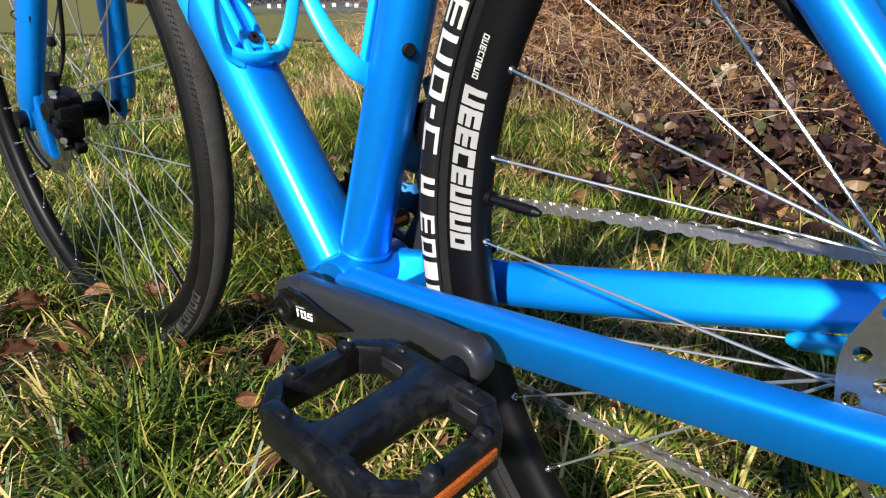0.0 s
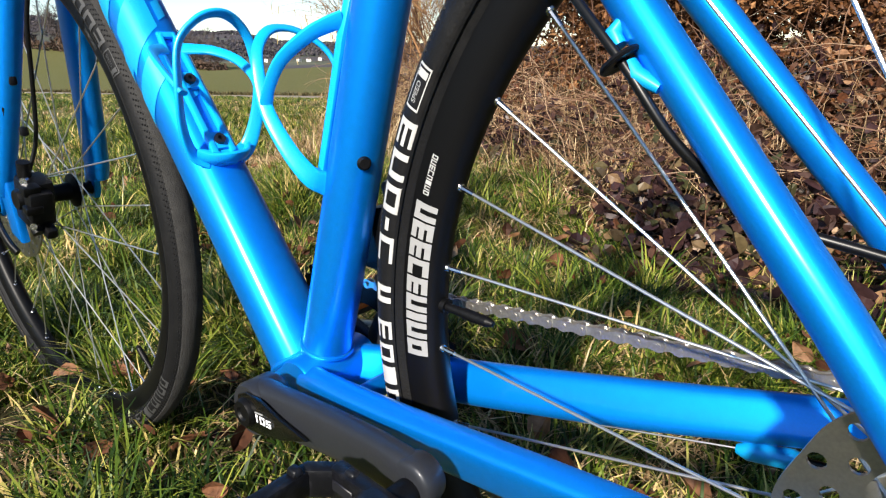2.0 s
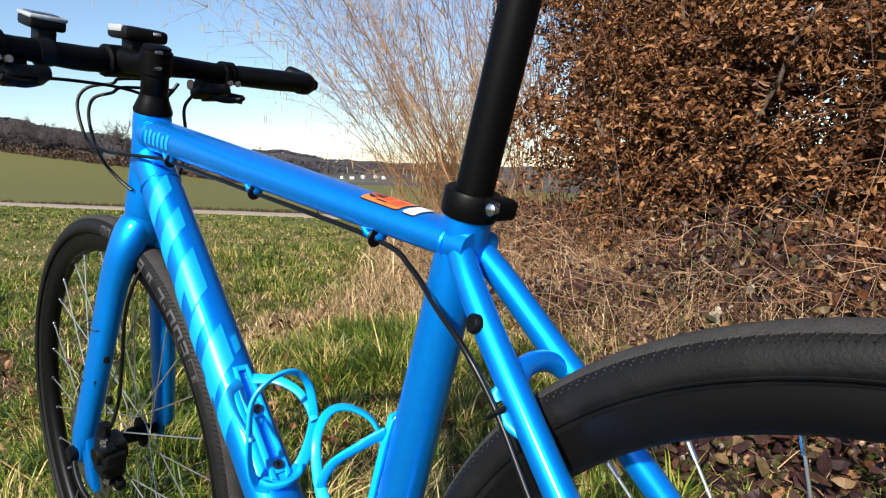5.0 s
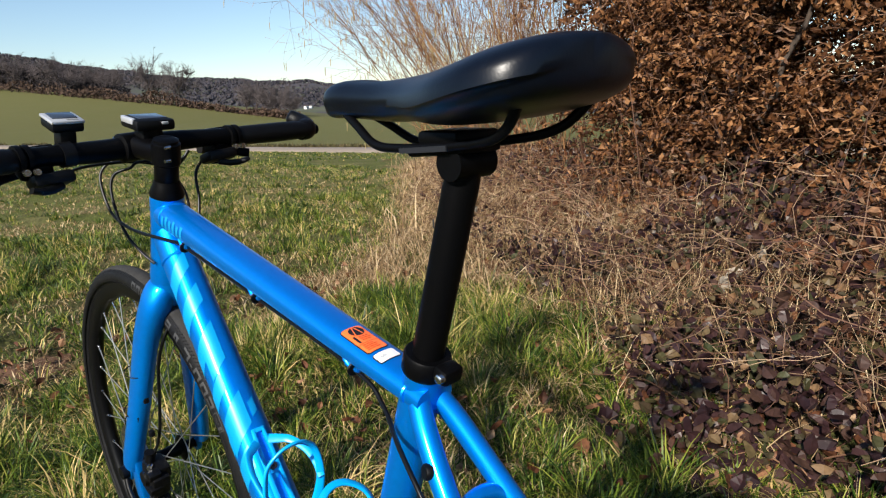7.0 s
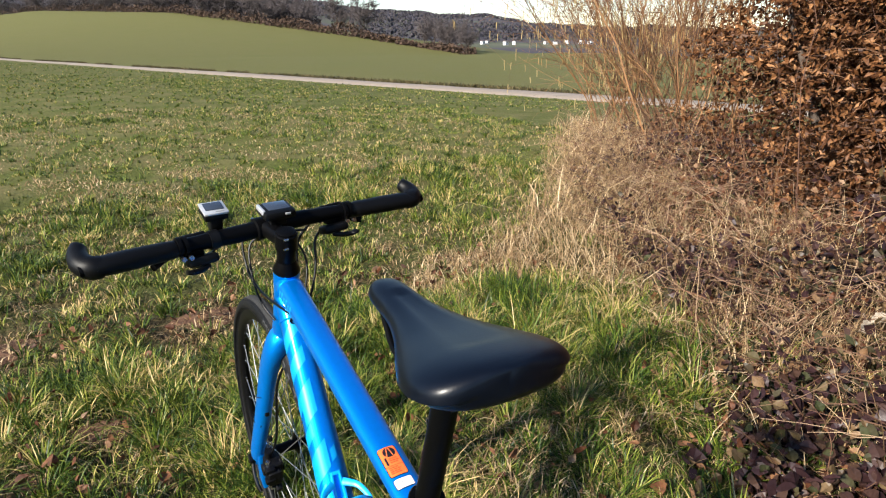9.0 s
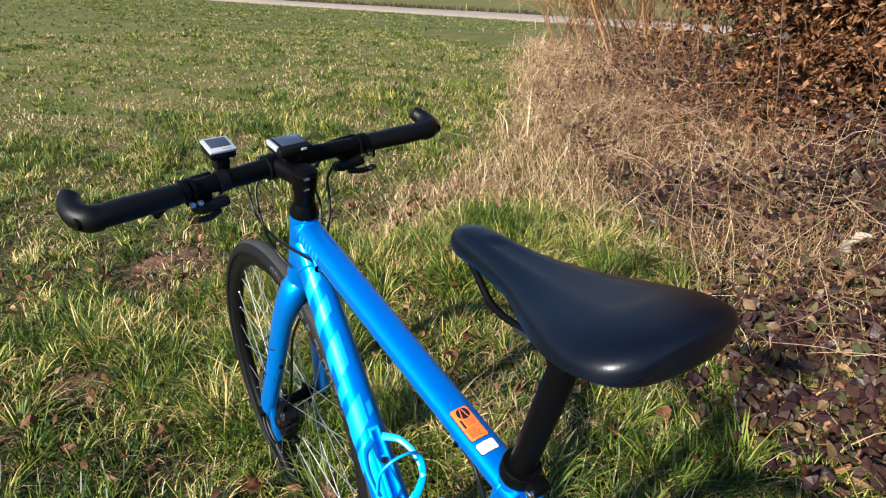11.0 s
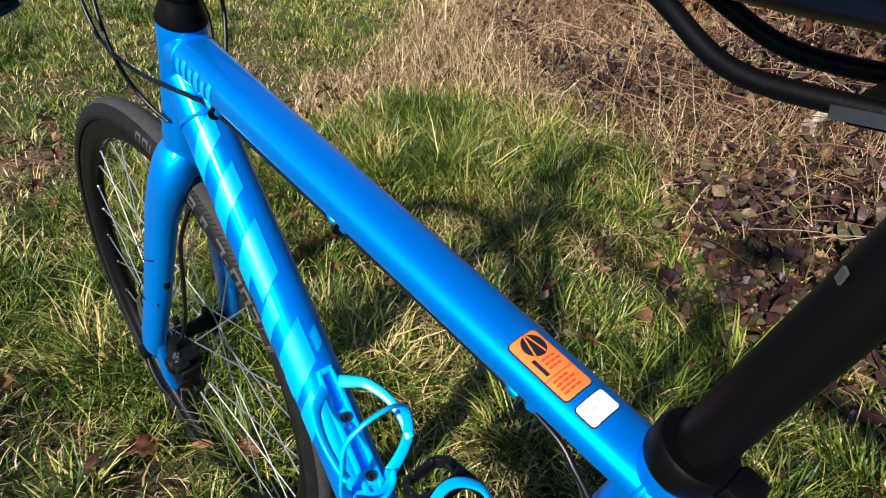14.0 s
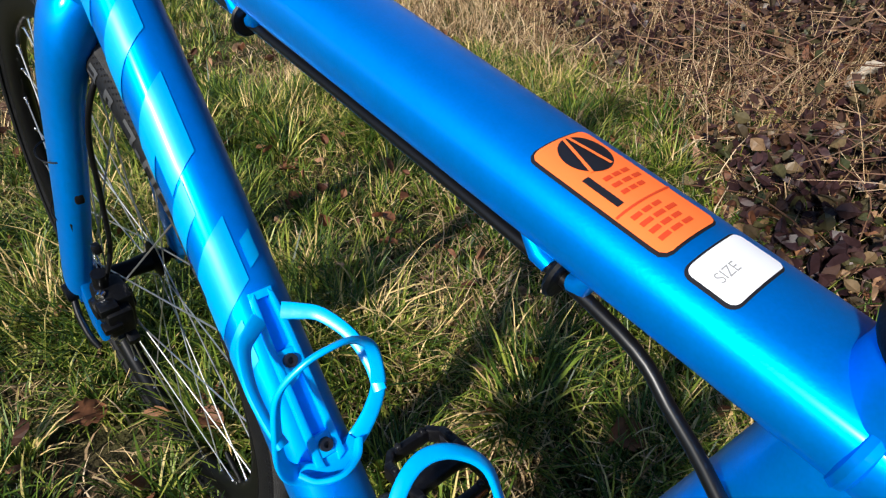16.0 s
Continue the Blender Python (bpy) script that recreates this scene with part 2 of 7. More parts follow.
def patch(line, radii, u0, u1, w0, w1, lift=0.0006, slant=0.0, power=2.0, side=None, nu=8, nw=10, w_end=None):
    """A decal on a tube swept along a straight line of two points: from u0 to u1 along it, from angle w0 to w1 (degrees) round it."""
    p, q = (np.array(k, float) for k in line)
    t, a, b = frames_along(np.array([p, q]), side)
    v, f = [], []
    for i in range(nu + 1):
        for k in range(nw + 1):
            fw = k / nw
            u = u0 + (u1 - u0) * i / nu + slant * fw
            w = radians(w0 + (w1 - w0) * fw)
            r = np.array(radii[0]) * (1 - u) + np.array(radii[1]) * u + lift
            c, s = math.cos(w), math.sin(w)
            cx, sx = math.copysign(abs(c) ** (2 / power), c), math.copysign(abs(s) ** (2 / power), s)
            v.append(p + (q - p) * u + a[0] * cx * r[0] + b[0] * sx * r[1])
    for i in range(nu):
        for k in range(nw):
            o = i * (nw + 1) + k
            f.append((o, o + nw + 1, o + nw + 2, o + 1))
    return v, f


# ---- bicycle ----
BB = Vector((0, 0.426, 0.267))
REAR = Vector((0, 0, 0.343))
STEER_AT, HEAD_SLOPE, STEER = Vector((0, 0.830, 0.834)), 0.3153, 2.6
FRONT = Vector((0, 1.023, 0.341))
steer_axis = Vector((0, -HEAD_SLOPE, 1)).normalized()
ST = Matrix.Translation(STEER_AT) @ Matrix.Rotation(radians(STEER), 4, steer_axis) @ Matrix.Translation(-STEER_AT)

SB = Matrix.Translation(STEER_AT) @ Matrix.Rotation(radians(11.4), 4, steer_axis) @ Matrix.Translation(-STEER_AT)


def axis_at(z, x=0.0, ahead=0.0):
    return Vector((x, STEER_AT.y + (STEER_AT.z - z) * HEAD_SLOPE + ahead, z))


bike = empty("bicycle", (0, 0.4, 0), "metallic blue flat-bar road bicycle with disc brakes standing in grass", "bicycle")
bike_inv = Matrix.Translation((0, -0.4, 0))


def part(name, pieces, material, parent=None, label="", sharp=42, steered=False):
    """One mesh part of the bicycle, or of one of its parts, given in world metres."""
    if not isinstance(pieces, list):
        pieces = [pieces]
    if steered:
        pieces = [moved(p, SB if steered == "bar" else ST) for p in pieces]
    return mesh_of(name, [moved(p, bike_inv) for p in pieces], material, parent or bike, label, sharp)


def seat_axis(z):
    return Vector((0, 0.4348 - (z - 0.27) * 0.313, z))


# frame
DT = (Vector((0, 0.437, 0.239)), Vector((0, 0.842, 0.776)))
DT_R = ((0.0305, 0.0270), (0.0228, 0.0250))
TT = (Vector((0, 0.280, 0.7065)), Vector((0, 0.836, 0.809)))
TT_R = ((0.0200, 0.0122), (0.0222, 0.0200))
u8 = np.linspace(0, 1, 9)


def straight(line, radii, n=28, power=2.0, side=(1, 0, 0)):
    p, q = np.array(line[0]), np.array(line[1])
    return sweep([p + (q - p) * u for u in u8], [np.array(radii[0]) * (1 - u) + np.array(radii[1]) * u for u in u8], n, power, side)


dt = part("down_tube", straight(DT, DT_R, 32, 2.25), M["blue"])
tt = part("top_tube", straight(TT, TT_R, 32, 2.5), M["blue"])
part("seat_tube", sweep([seat_axis(z) for z in (0.262, 0.30, 0.5, 0.66, 0.71, 0.731)], [0.0210, 0.0208, 0.0192, 0.0180, 0.0182, 0.0180], 32), M["blue"])
part("head_tube", sweep([axis_at(z) for z in (0.834, 0.828, 0.79, 0.738, 0.713, 0.705)], [0.0225, 0.0232, 0.0225, 0.0245, 0.0265, 0.026], 36), M["blue"])
part("bottom_bracket_shell", lathe([(0.0, -0.036), (0.021, -0.036), (0.0225, -0.034), (0.0225, 0.034), (0.021, 0.036), (0.0, 0.036)], Matrix.Translation(BB), 40), M["blue"])


def weld(line, r, name="weld_bead"):
    """A soft raised seam round a joint."""
    return part(name, sweep(line, r, 8, loop=True), M["blue"])


def ring_points(centre, axis, rx, n=40, cut=None):
    axis = Vector(axis).normalized()
    a = Vector((1, 0, 0))
    b = axis.cross(a).normalized()
    out = []
    for k in range(n):
        w = 2 * math.pi * k / n
        p = Vector(centre) + a * math.cos(w) * rx[0] + b * math.sin(w) * rx[1]
        out.append(cut(p) if cut else p)
    return out


tt_dir, dt_dir = (TT[1] - TT[0]).normalized(), (DT[1] - DT[0]).normalized()
weld(ring_points(TT[0] + tt_dir * 0.020, tt_dir, (0.0200, 0.0124)), 0.0024)
weld(ring_points(TT[1] - tt_dir * 0.026, tt_dir, (0.0220, 0.0197)), 0.0022)
weld(ring_points(DT[1] - dt_dir * 0.042, dt_dir, (0.0232, 0.0250)), 0.0024)
weld(ring_points(DT[0] + dt_dir * 0.040, dt_dir, (0.0300, 0.0266)), 0.0026)
weld(ring_points(seat_axis(0.292), (0, -0.318, 1), (0.0205, 0.0205)), 0.0024)

for s in (-1, 1):
    zc = (0.276, 0.288, 0.305, 0.320, 0.328) if s < 0 else (0.270, 0.279, 0.303, 0.328, 0.334)
    line = smooth_line([(s * 0.026, 0.412, 0.266), (s * 0.036, 0.375, zc[0]), (s * 0.046, 0.30, zc[1]), (s * 0.055, 0.18, zc[2]), (s * 0.063, 0.07, zc[3]), (s * 0.066, 0.028, zc[4])], 6)
    rr = np.interp(np.linspace(0, 1, len(line)), [0, 0.15, 0.6, 0.9, 1], [0.013, 0.011, 0.010, 0.0085, 0.006])
    rz = np.interp(np.linspace(0, 1, len(line)), [0, 0.15, 0.6, 0.9, 1], [0.019, 0.0185, 0.0165, 0.0135, 0.012])
    part("chainstay", sweep(line, np.stack([rr, rz], 1), 24, 3.6, (0.95, 0, 0.28) if s < 0 else (0.92, 0, -0.40)), M["blue"])
    line = smooth_line([(s * 0.011, 0.288, 0.702), (s * 0.018, 0.272, 0.682), (s * 0.0265, 0.242, 0.645), (s * 0.0445, 0.168, 0.557), (s * 0.0565, 0.105, 0.481), (s * 0.066, 0.056, 0.422), (s * 0.068, 0.026, 0.378)], 6)
    rr = np.interp(np.linspace(0, 1, len(line)), [0, 0.15, 0.5, 0.9, 1], [0.0102, 0.0102, 0.0100, 0.0094, 0.0080])
    part("seatstay", sweep(line, rr, 20), M["blue"])
    plate = [(-0.022, -0.004), (-0.014, -0.016), (0.004, -0.018), (0.03, -0.020), (0.045, -0.012), (0.045, 0.0), (0.03, 0.012), (0.028, 0.035), (0.014, 0.036), (0.004, 0.02), (-0.012, 0.012)]
    part("dropout", slab(plate, 0.006, Matrix.Translation((s * 0.066, 0, 0.340)) @ Matrix(((0, 0, 1, 0), (1, 0, 0, 0), (0, 1, 0, 0), (0, 0, 0, 1))), 0.0012), M["blue"])
part("seatstay_bridge", sweep(smooth_line([(-0.031, 0.224, 0.621), (-0.017, 0.231, 0.631), (0.0, 0.233, 0.634), (0.017, 0.231, 0.631), (0.031, 0.224, 0.621)], 6), 0.0075, 16), M["blue"])
part("chainstay_bridge", rod((-0.036, 0.362, 0.277), (0.036, 0.362, 0.277), 0.008, 16), M["blue"])
part("rack_plug", lathe([(0, -0.005), (0.0075, -0.005), (0.0085, -0.003), (0.0085, 0.002), (0.005, 0.004), (0.004, 0.010)], Matrix.Translation((-0.032, 0.256, 0.662)) @ pose(0, 0, 0, 0, 10, -20) @ Matrix.Scale(0.8, 4), 24), M["black"], label="black rubber plug in the rack mount")

# seat clamp, post, saddle
sa = Vector((0, -0.318, 1)).normalized()
clamp = part("seat_clamp", [sweep([seat_axis(z) for z in (0.729, 0.731, 0.745, 0.747)], [0.0198, 0.0208, 0.0208, 0.0195], 32),
                            block((0.022, 0.016, 0.015), Matrix.Translation(seat_axis(0.738) + Vector((0, -0.026, -0.003))) @ pose(0, 0, 0, 16), 0.004)], M["alloy_black"], label="black clamp round the seat post")
part("bolt", lathe([(0, -0.002), (0.0022, -0.002), (0.0024, 0.002), (0.0042, 0.002), (0.0042, -0.003), (0.003, -0.004)], Matrix.Translation(seat_axis(0.738) + Vector((-0.0115, -0.029, -0.003))), 16), M["steel"], clamp)
post = part("seat_post", sweep([seat_axis(0.725), seat_axis(0.80), seat_axis(0.895), seat_axis(0.910)], [0.0137, 0.0137, 0.0137, 0.0125], 28), M["alloy_black"], label="black seat post, scuffed")
part("mark", block((0.0012, 0.0035, 0.006), Matrix.Translation(seat_axis(0.862) + Vector((-0.0108, 0.0108, 0))) @ pose(0, 0, 0, 16, 0, -45), 0), M["dim_print"], post)

sections = [(0.122, 0.0120, 0.9870, 0.024), (0.128, 0.0480, 0.9889, 0.034), (0.142, 0.0660, 0.9892, 0.041), (0.166, 0.0725, 0.9863, 0.044), (0.196, 0.0680, 0.9809, 0.043), (0.231, 0.0550, 0.9754, 0.040), (0.266, 0.0400, 0.9719, 0.034), (0.301, 0.0290, 0.9704, 0.033), (0.336, 0.0235, 0.9709, 0.032), (0.366, 0.0215, 0.9715, 0.031), (0.384, 0.0180, 0.9692, 0.029), (0.394, 0.0110, 0.9641, 0.022), (0.397, 0.0030, 0.9580, 0.010)]
sec = smooth_line(sections, 4)
sv, sf, SN = [], [], 36
for y, w, top, h in sec:
    for k in range(SN):
        a = 2 * math.pi * k / SN
        c, s = math.cos(a), math.sin(a)
        x = math.copysign(abs(c) ** 0.72, c) * max(w, 0.002)
        zz = math.copysign(abs(s) ** 0.62, s)
        crown = 0.006 * (abs(x) / max(w, 0.002)) ** 2 * min(1, w / 0.05)
        dip = -0.003 * math.exp(-(x / 0.008) ** 2) * (1 if 0.18 < y < 0.34 else 0)
        sv.append((x * (1 if zz > 0 else 0.93), y, top - h / 2 + zz * h / 2 - (crown + dip * -1 if zz > 0 else 0)))
for i in range(len(sec) - 1):
    for k in range(SN):
        l = (k + 1) % SN
        sf.append((i * SN + k, i * SN + l, (i + 1) * SN + l, (i + 1) * SN + k))
sf.append(tuple(range(SN))[::-1])
sf.append(tuple(range((len(sec) - 1) * SN, len(sec) * SN)))
saddle = part("saddle", (sv, sf), M["saddle"], label="black padded saddle with smooth cover", sharp=60)
for s in (-1, 1):
    part("rail", sweep(smooth_line([(s * 0.010, 0.370, 0.948), (s * 0.016, 0.342, 0.935), (s * 0.021, 0.313, 0.921), (s * 0.022, 0.280, 0.919), (s * 0.022, 0.215, 0.923), (s * 0.030, 0.173, 0.932), (s * 0.040, 0.148, 0.957)], 6), 0.0036, 10), M["alloy_black"], saddle)
part("rail_clamp", [block((0.040, 0.060, 0.008), Matrix.Translation((0, 0.247, 0.918)) @ pose(0, 0, 0, -4), 0.003), block((0.046, 0.040, 0.010), Matrix.Translation((0, 0.241, 0.927)), 0.003),
                    lathe([(0, -0.019), (0.0125, -0.019), (0.0125, 0.019), (0, 0.019)], Matrix.Translation((0, 0.233, 0.909)), 24)], M["alloy_black"], saddle)
part("rail_scale", [block((0.0012, 0.05, 0.004), Matrix.Translation((-0.0254, 0.253, 0.919)) @ pose(0, 0, 0, -4), 0)], M["crank"], saddle)

# fork and headset
part("headset_cover", sweep([axis_at(z) for z in (0.8345, 0.838, 0.852, 0.857)], [0.0232, 0.0236, 0.0180, 0.0168], 32), M["alloy_black"], label="black tapered headset cover")
part("headset_spacer", sweep([axis_at(z) for z in (0.857, 0.8575, 0.880, 0.885)], [0.0160, 0.0164, 0.0164, 0.0160], 28), M["alloy_black"])
fork = part("fork", [sweep([axis_at(z) for z in (0.7045, 0.700, 0.690, 0.672, 0.664)], [0.0255, 0.0262, 0.0262, 0.0235, 0.016], 36)], M["blue"], steered=True, label="metallic blue disc fork")
for s in (-1, 1):
    line = smooth_line([(s * 0.004, axis_at(0.690).y, 0.690), (s * 0.014, axis_at(0.682).y, 0.682), (s * 0.0235, axis_at(0.662).y + 0.001, 0.660), (s * 0.0300, 0.901, 0.630), (s * 0.0355, 0.919, 0.590), (s * 0.0475, 0.958, 0.480), (s * 0.0585, 0.994, 0.385), (s * 0.0605, 1.004, 0.362)], 6)
    k = np.linspace(0, 1, len(line))
    part("fork_leg", sweep(line, np.stack([np.interp(k, [0, 0.2, 0.42, 0.6, 1], [0.0230, 0.0215, 0.0180, 0.0160, 0.0130]), np.interp(k, [0, 0.2, 0.42, 0.6, 1], [0.0240, 0.0262, 0.0250, 0.0232, 0.0195])], 1), 28, 2.3, (1, 0, 0)), M["blue"], fork, steered=True)
    part("fork_tip", slab([(-0.018, 0.036), (0.006, 0.040), (0.018, 0.004), (0.012, -0.014), (-0.006, -0.016), (-0.014, -0.004)], 0.009, Matrix.Translation((s * 0.0600, FRONT.y, FRONT.z)) @ Matrix(((0, 0, 1, 0), (1, 0, 0, 0), (0, 1, 0, 0), (0, 0, 0, 1))), 0.0015), M["blue"], fork, steered=True)
    part("fork_bolt", lathe([(0, -0.003), (0.004, -0.003), (0.004, 0.003), (0, 0.003)], Matrix.Translation((s * 0.0415, 0.980, 0.447)), 14), M["black"], fork, steered=True)

# stem, bar, grips
BAR = Vector((0, 0.886, 0.903))
stem = part("stem", [sweep([axis_at(z) for z in (0.880, 0.881, 0.908, 0.910)], [0.0175, 0.019, 0.019, 0.016], 28),
                     sweep([axis_at(0.895), axis_at(0.896) + Vector((0, 0.03, 0)), BAR - Vector((0, 0.014, 0))], [(0.017, 0.016), (0.014, 0.0145), (0.019, 0.016)], 24, 2.4, (1, 0, 0)),
                     lathe([(0.0162, -0.024), (0.0205, -0.022), (0.0205, 0.022), (0.0162, 0.024)], Matrix.Translation(BAR), 32)], M["alloy_black"], steered="bar", label="black alloy stem")
for x in (-0.016, 0.016):
    for z in (-0.013, 0.013):
        part("bolt", lathe([(0, -0.004), (0.0032, -0.004), (0.0036, 0.004), (0, 0.004)], Matrix.Translation(BAR + Vector((x, 0.018, z))) @ pose(0, 0, 0, 0, 0, 90), 12), M["steel"], stem, steered="bar")
for z in (0.885, 0.903):
    part("bolt", lathe([(0, -0.004), (0.0022, -0.004), (0.0026, 0.004), (0, 0.004)], Matrix.Translation(axis_at(z, -0.010, -0.0195)), 12), M["steel"], stem, steered="bar")
part("top_cap", sweep([axis_at(0.9101), axis_at(0.913), axis_at(0.915)], [0.0165, 0.0165, 0.012], 24), M["alloy_black"], stem, steered="bar")


def bar_at(x):
    k = max(0, (abs(x) - 0.05) / 0.25)
    return BAR + Vector((x * (1.03 if x > 0 else 0.94) - 0.004, -0.019 * k, -0.012 * k if x > 0 else 0.016 * k))


xs = np.linspace(-0.30, 0.30, 41)
bar = part("handlebar", sweep([bar_at(x) for x in xs], [0.0155 if abs(x) < 0.06 else 0.0125 if abs(x) > 0.14 else 0.0155 - 0.003 * (abs(x) - 0.06) / 0.08 for x in xs], 20), M["alloy_black"], steered="bar", label="black flat handlebar")
for s in (-1, 1):
    gx = np.linspace(0.168, 0.300, 15)
    gr = np.interp(gx, [0.168, 0.172, 0.21, 0.25, 0.285, 0.30], [0.0135, 0.0155, 0.0165, 0.0185, 0.019, 0.0175])
    part("grip", sweep([bar_at(s * x) + Vector((0, -0.004 * (x - 0.168) / 0.13, -0.002)) for x in gx], np.stack([gr, gr * np.interp(gx, [0.168, 0.22, 0.29], [1, 0.95, 0.82])], 1), 20, 2.2, (0, 1, 0)), M["black"], bar, "ribbed black rubber grip", steered="bar")
    part("bar_end", [sweep(smooth_line([bar_at(s * 0.288) + Vector((0, -0.004, -0.003)), bar_at(s * 0.302) + Vector((0, -0.002, -0.002)), bar_at(s * 0.312) + Vector((0, 0.010, 0.002)), bar_at(s * 0.314) + Vector((0, 0.026, 0.010)), bar_at(s * 0.309) + Vector((0, 0.040, 0.019)), bar_at(s * 0.305) + Vector((0, 0.045, 0.023))], 5),
                           np.interp(np.linspace(0, 1, 26), [0, 0.2, 0.45, 0.8, 0.93, 1], [0.0175, 0.0185, 0.0175, 0.0135, 0.0115, 0.006]), 18)], M["black"], bar, steered="bar")
    part("grip_cap", lathe([(0, -0.004), (0.009, -0.004), (0.010, 0.0), (0.009, 0.004), (0, 0.004)], Matrix.Translation(bar_at(s * 0.318) + Vector((0, -0.004, -0.003))), 20), M["alloy_black"], bar, steered="bar")
    for x in (0.163, 0.152):
        part("clamp_ring", lathe([(0.0128, -0.0035), (0.0168, -0.003), (0.0168, 0.003), (0.0128, 0.0035)], Matrix.Translation(bar_at(s * x)), 24), M["alloy_black"], bar, steered="bar")
    part("brake_lever", [block((0.040, 0.030, 0.022), Matrix.Translation(bar_at(s * 0.140) + Vector((0, 0.014, -0.016))) @ pose(0, 0, 0, 12, 0, s * 10), 0.006),
                                 sweep(smooth_line([bar_at(s * 0.118) + Vector((0, 0.030, -0.018)), bar_at(s * 0.15) + Vector((0, 0.050, -0.022)), bar_at(s * 0.18) + Vector((0, 0.045, -0.028)), bar_at(s * 0.205) + Vector((0, 0.030, -0.034))], 6), [(0.005, 0.0075)] * 19, 12, 2.6, (0, 1, 0))], M["alloy_black"], steered="bar", label="black hydraulic brake lever")
    shifter = part("shifter", [block((0.052, 0.034, 0.017), Matrix.Translation(bar_at(s * 0.128) + Vector((0, -0.002, -0.030))) @ pose(0, 0, 0, -14, 0, 0), 0.006),
                               lathe([(0, -0.010), (0.013, -0.010), (0.014, 0), (0.013, 0.008), (0, 0.008)], Matrix.Translation(bar_at(s * 0.135) + Vector((0, 0.010, -0.034))) @ pose(0, 0, 0, 0, 90, 0), 20),
                               sweep(smooth_line([bar_at(s * 0.120) + Vector((0, -0.012, -0.038)), bar_at(s * 0.138) + Vector((0, -0.018, -0.042)), bar_at(s * 0.156) + Vector((0, -0.021, -0.041)), bar_at(s * 0.164) + Vector((0, -0.020, -0.039))], 5), [(0.004, 0.005)] * 10 + [(0.009, 0.004)] * 6, 12, 2.4, (0, 1, 0))], M["black"], steered="bar", label="black trigger shifter with thumb paddle")
    for x in (0.150, 0.163):
        part("bolt", lathe([(0, -0.003), (0.0042, -0.003), (0.0046, 0.001), (0.003, 0.003), (0, 0.003)], Matrix.Translation(bar_at(s * x) + Vector((0, -0.017, -0.017))) @ pose(0, 0, 0, 0, 0, 90), 14), M["steel"], shifter, steered="bar")
    part("gear_window", block((0.050, 0.016, 0.008), Matrix.Translation(bar_at(s * 0.135) + Vector((0, 0.020, 0.008))) @ pose(0, 0, 0, -20), 0.003), M["black"], shifter, steered="bar")

# computers on the bar
m0 = pose(-0.1005, 0.8925, 0.9395, 17, 0, 7)
comp = part("cycle_computer", [block((0.041, 0.040, 0.014), m0, 0.004), block((0.022, 0.024, 0.026), m0 @ pose(0, -0.006, -0.018), 0.004),
                               lathe([(0.0125, -0.008), (0.0165, -0.008), (0.0165, 0.008), (0.0125, 0.008)], SB @ Matrix.Translation(bar_at(-0.100)), 24)], M["black"], label="small cycle computer with silver bezel and grey display")
part("bezel", block((0.042, 0.041, 0.005), m0 @ pose(0, 0, 0.0075), 0.002), M["silver"], comp)
part("display", block((0.031, 0.025, 0.002), m0 @ pose(0, 0.003, 0.0102), 0.0005), M["screen"], comp)
part("maker_mark", block((0.014, 0.003, 0.0012), m0 @ pose(0.006, -0.0155, 0.0102), 0), M["grey_print"], comp)
m1 = pose(-0.0005, 0.8620, 0.9355, 10, 0, 7)
gps = part("bike_computer", [block((0.057, 0.050, 0.016), m1, 0.005), block((0.030, 0.028, 0.018), m1 @ pose(0, 0.000, -0.014), 0.003)], M["black"], label="black bike computer with dark display above the stem")
part("display", block((0.040, 0.034, 0.002), m1 @ pose(0.002, 0.004, 0.0079), 0.0005), M["screen"], gps)
part("button", block((0.010, 0.003, 0.004), m1 @ pose(0.012, -0.0248, 0.003), 0.001), M["silver"], gps)
part("corner_trim", block((0.006, 0.034, 0.009), m1 @ pose(-0.0262, 0.003, 0.0045), 0.002), M["silver"], gps)


# wheels
TW, TH, TC = 0.0190, 0.0180, 0.3360      # tyre half width, half height, and the radius of its middle


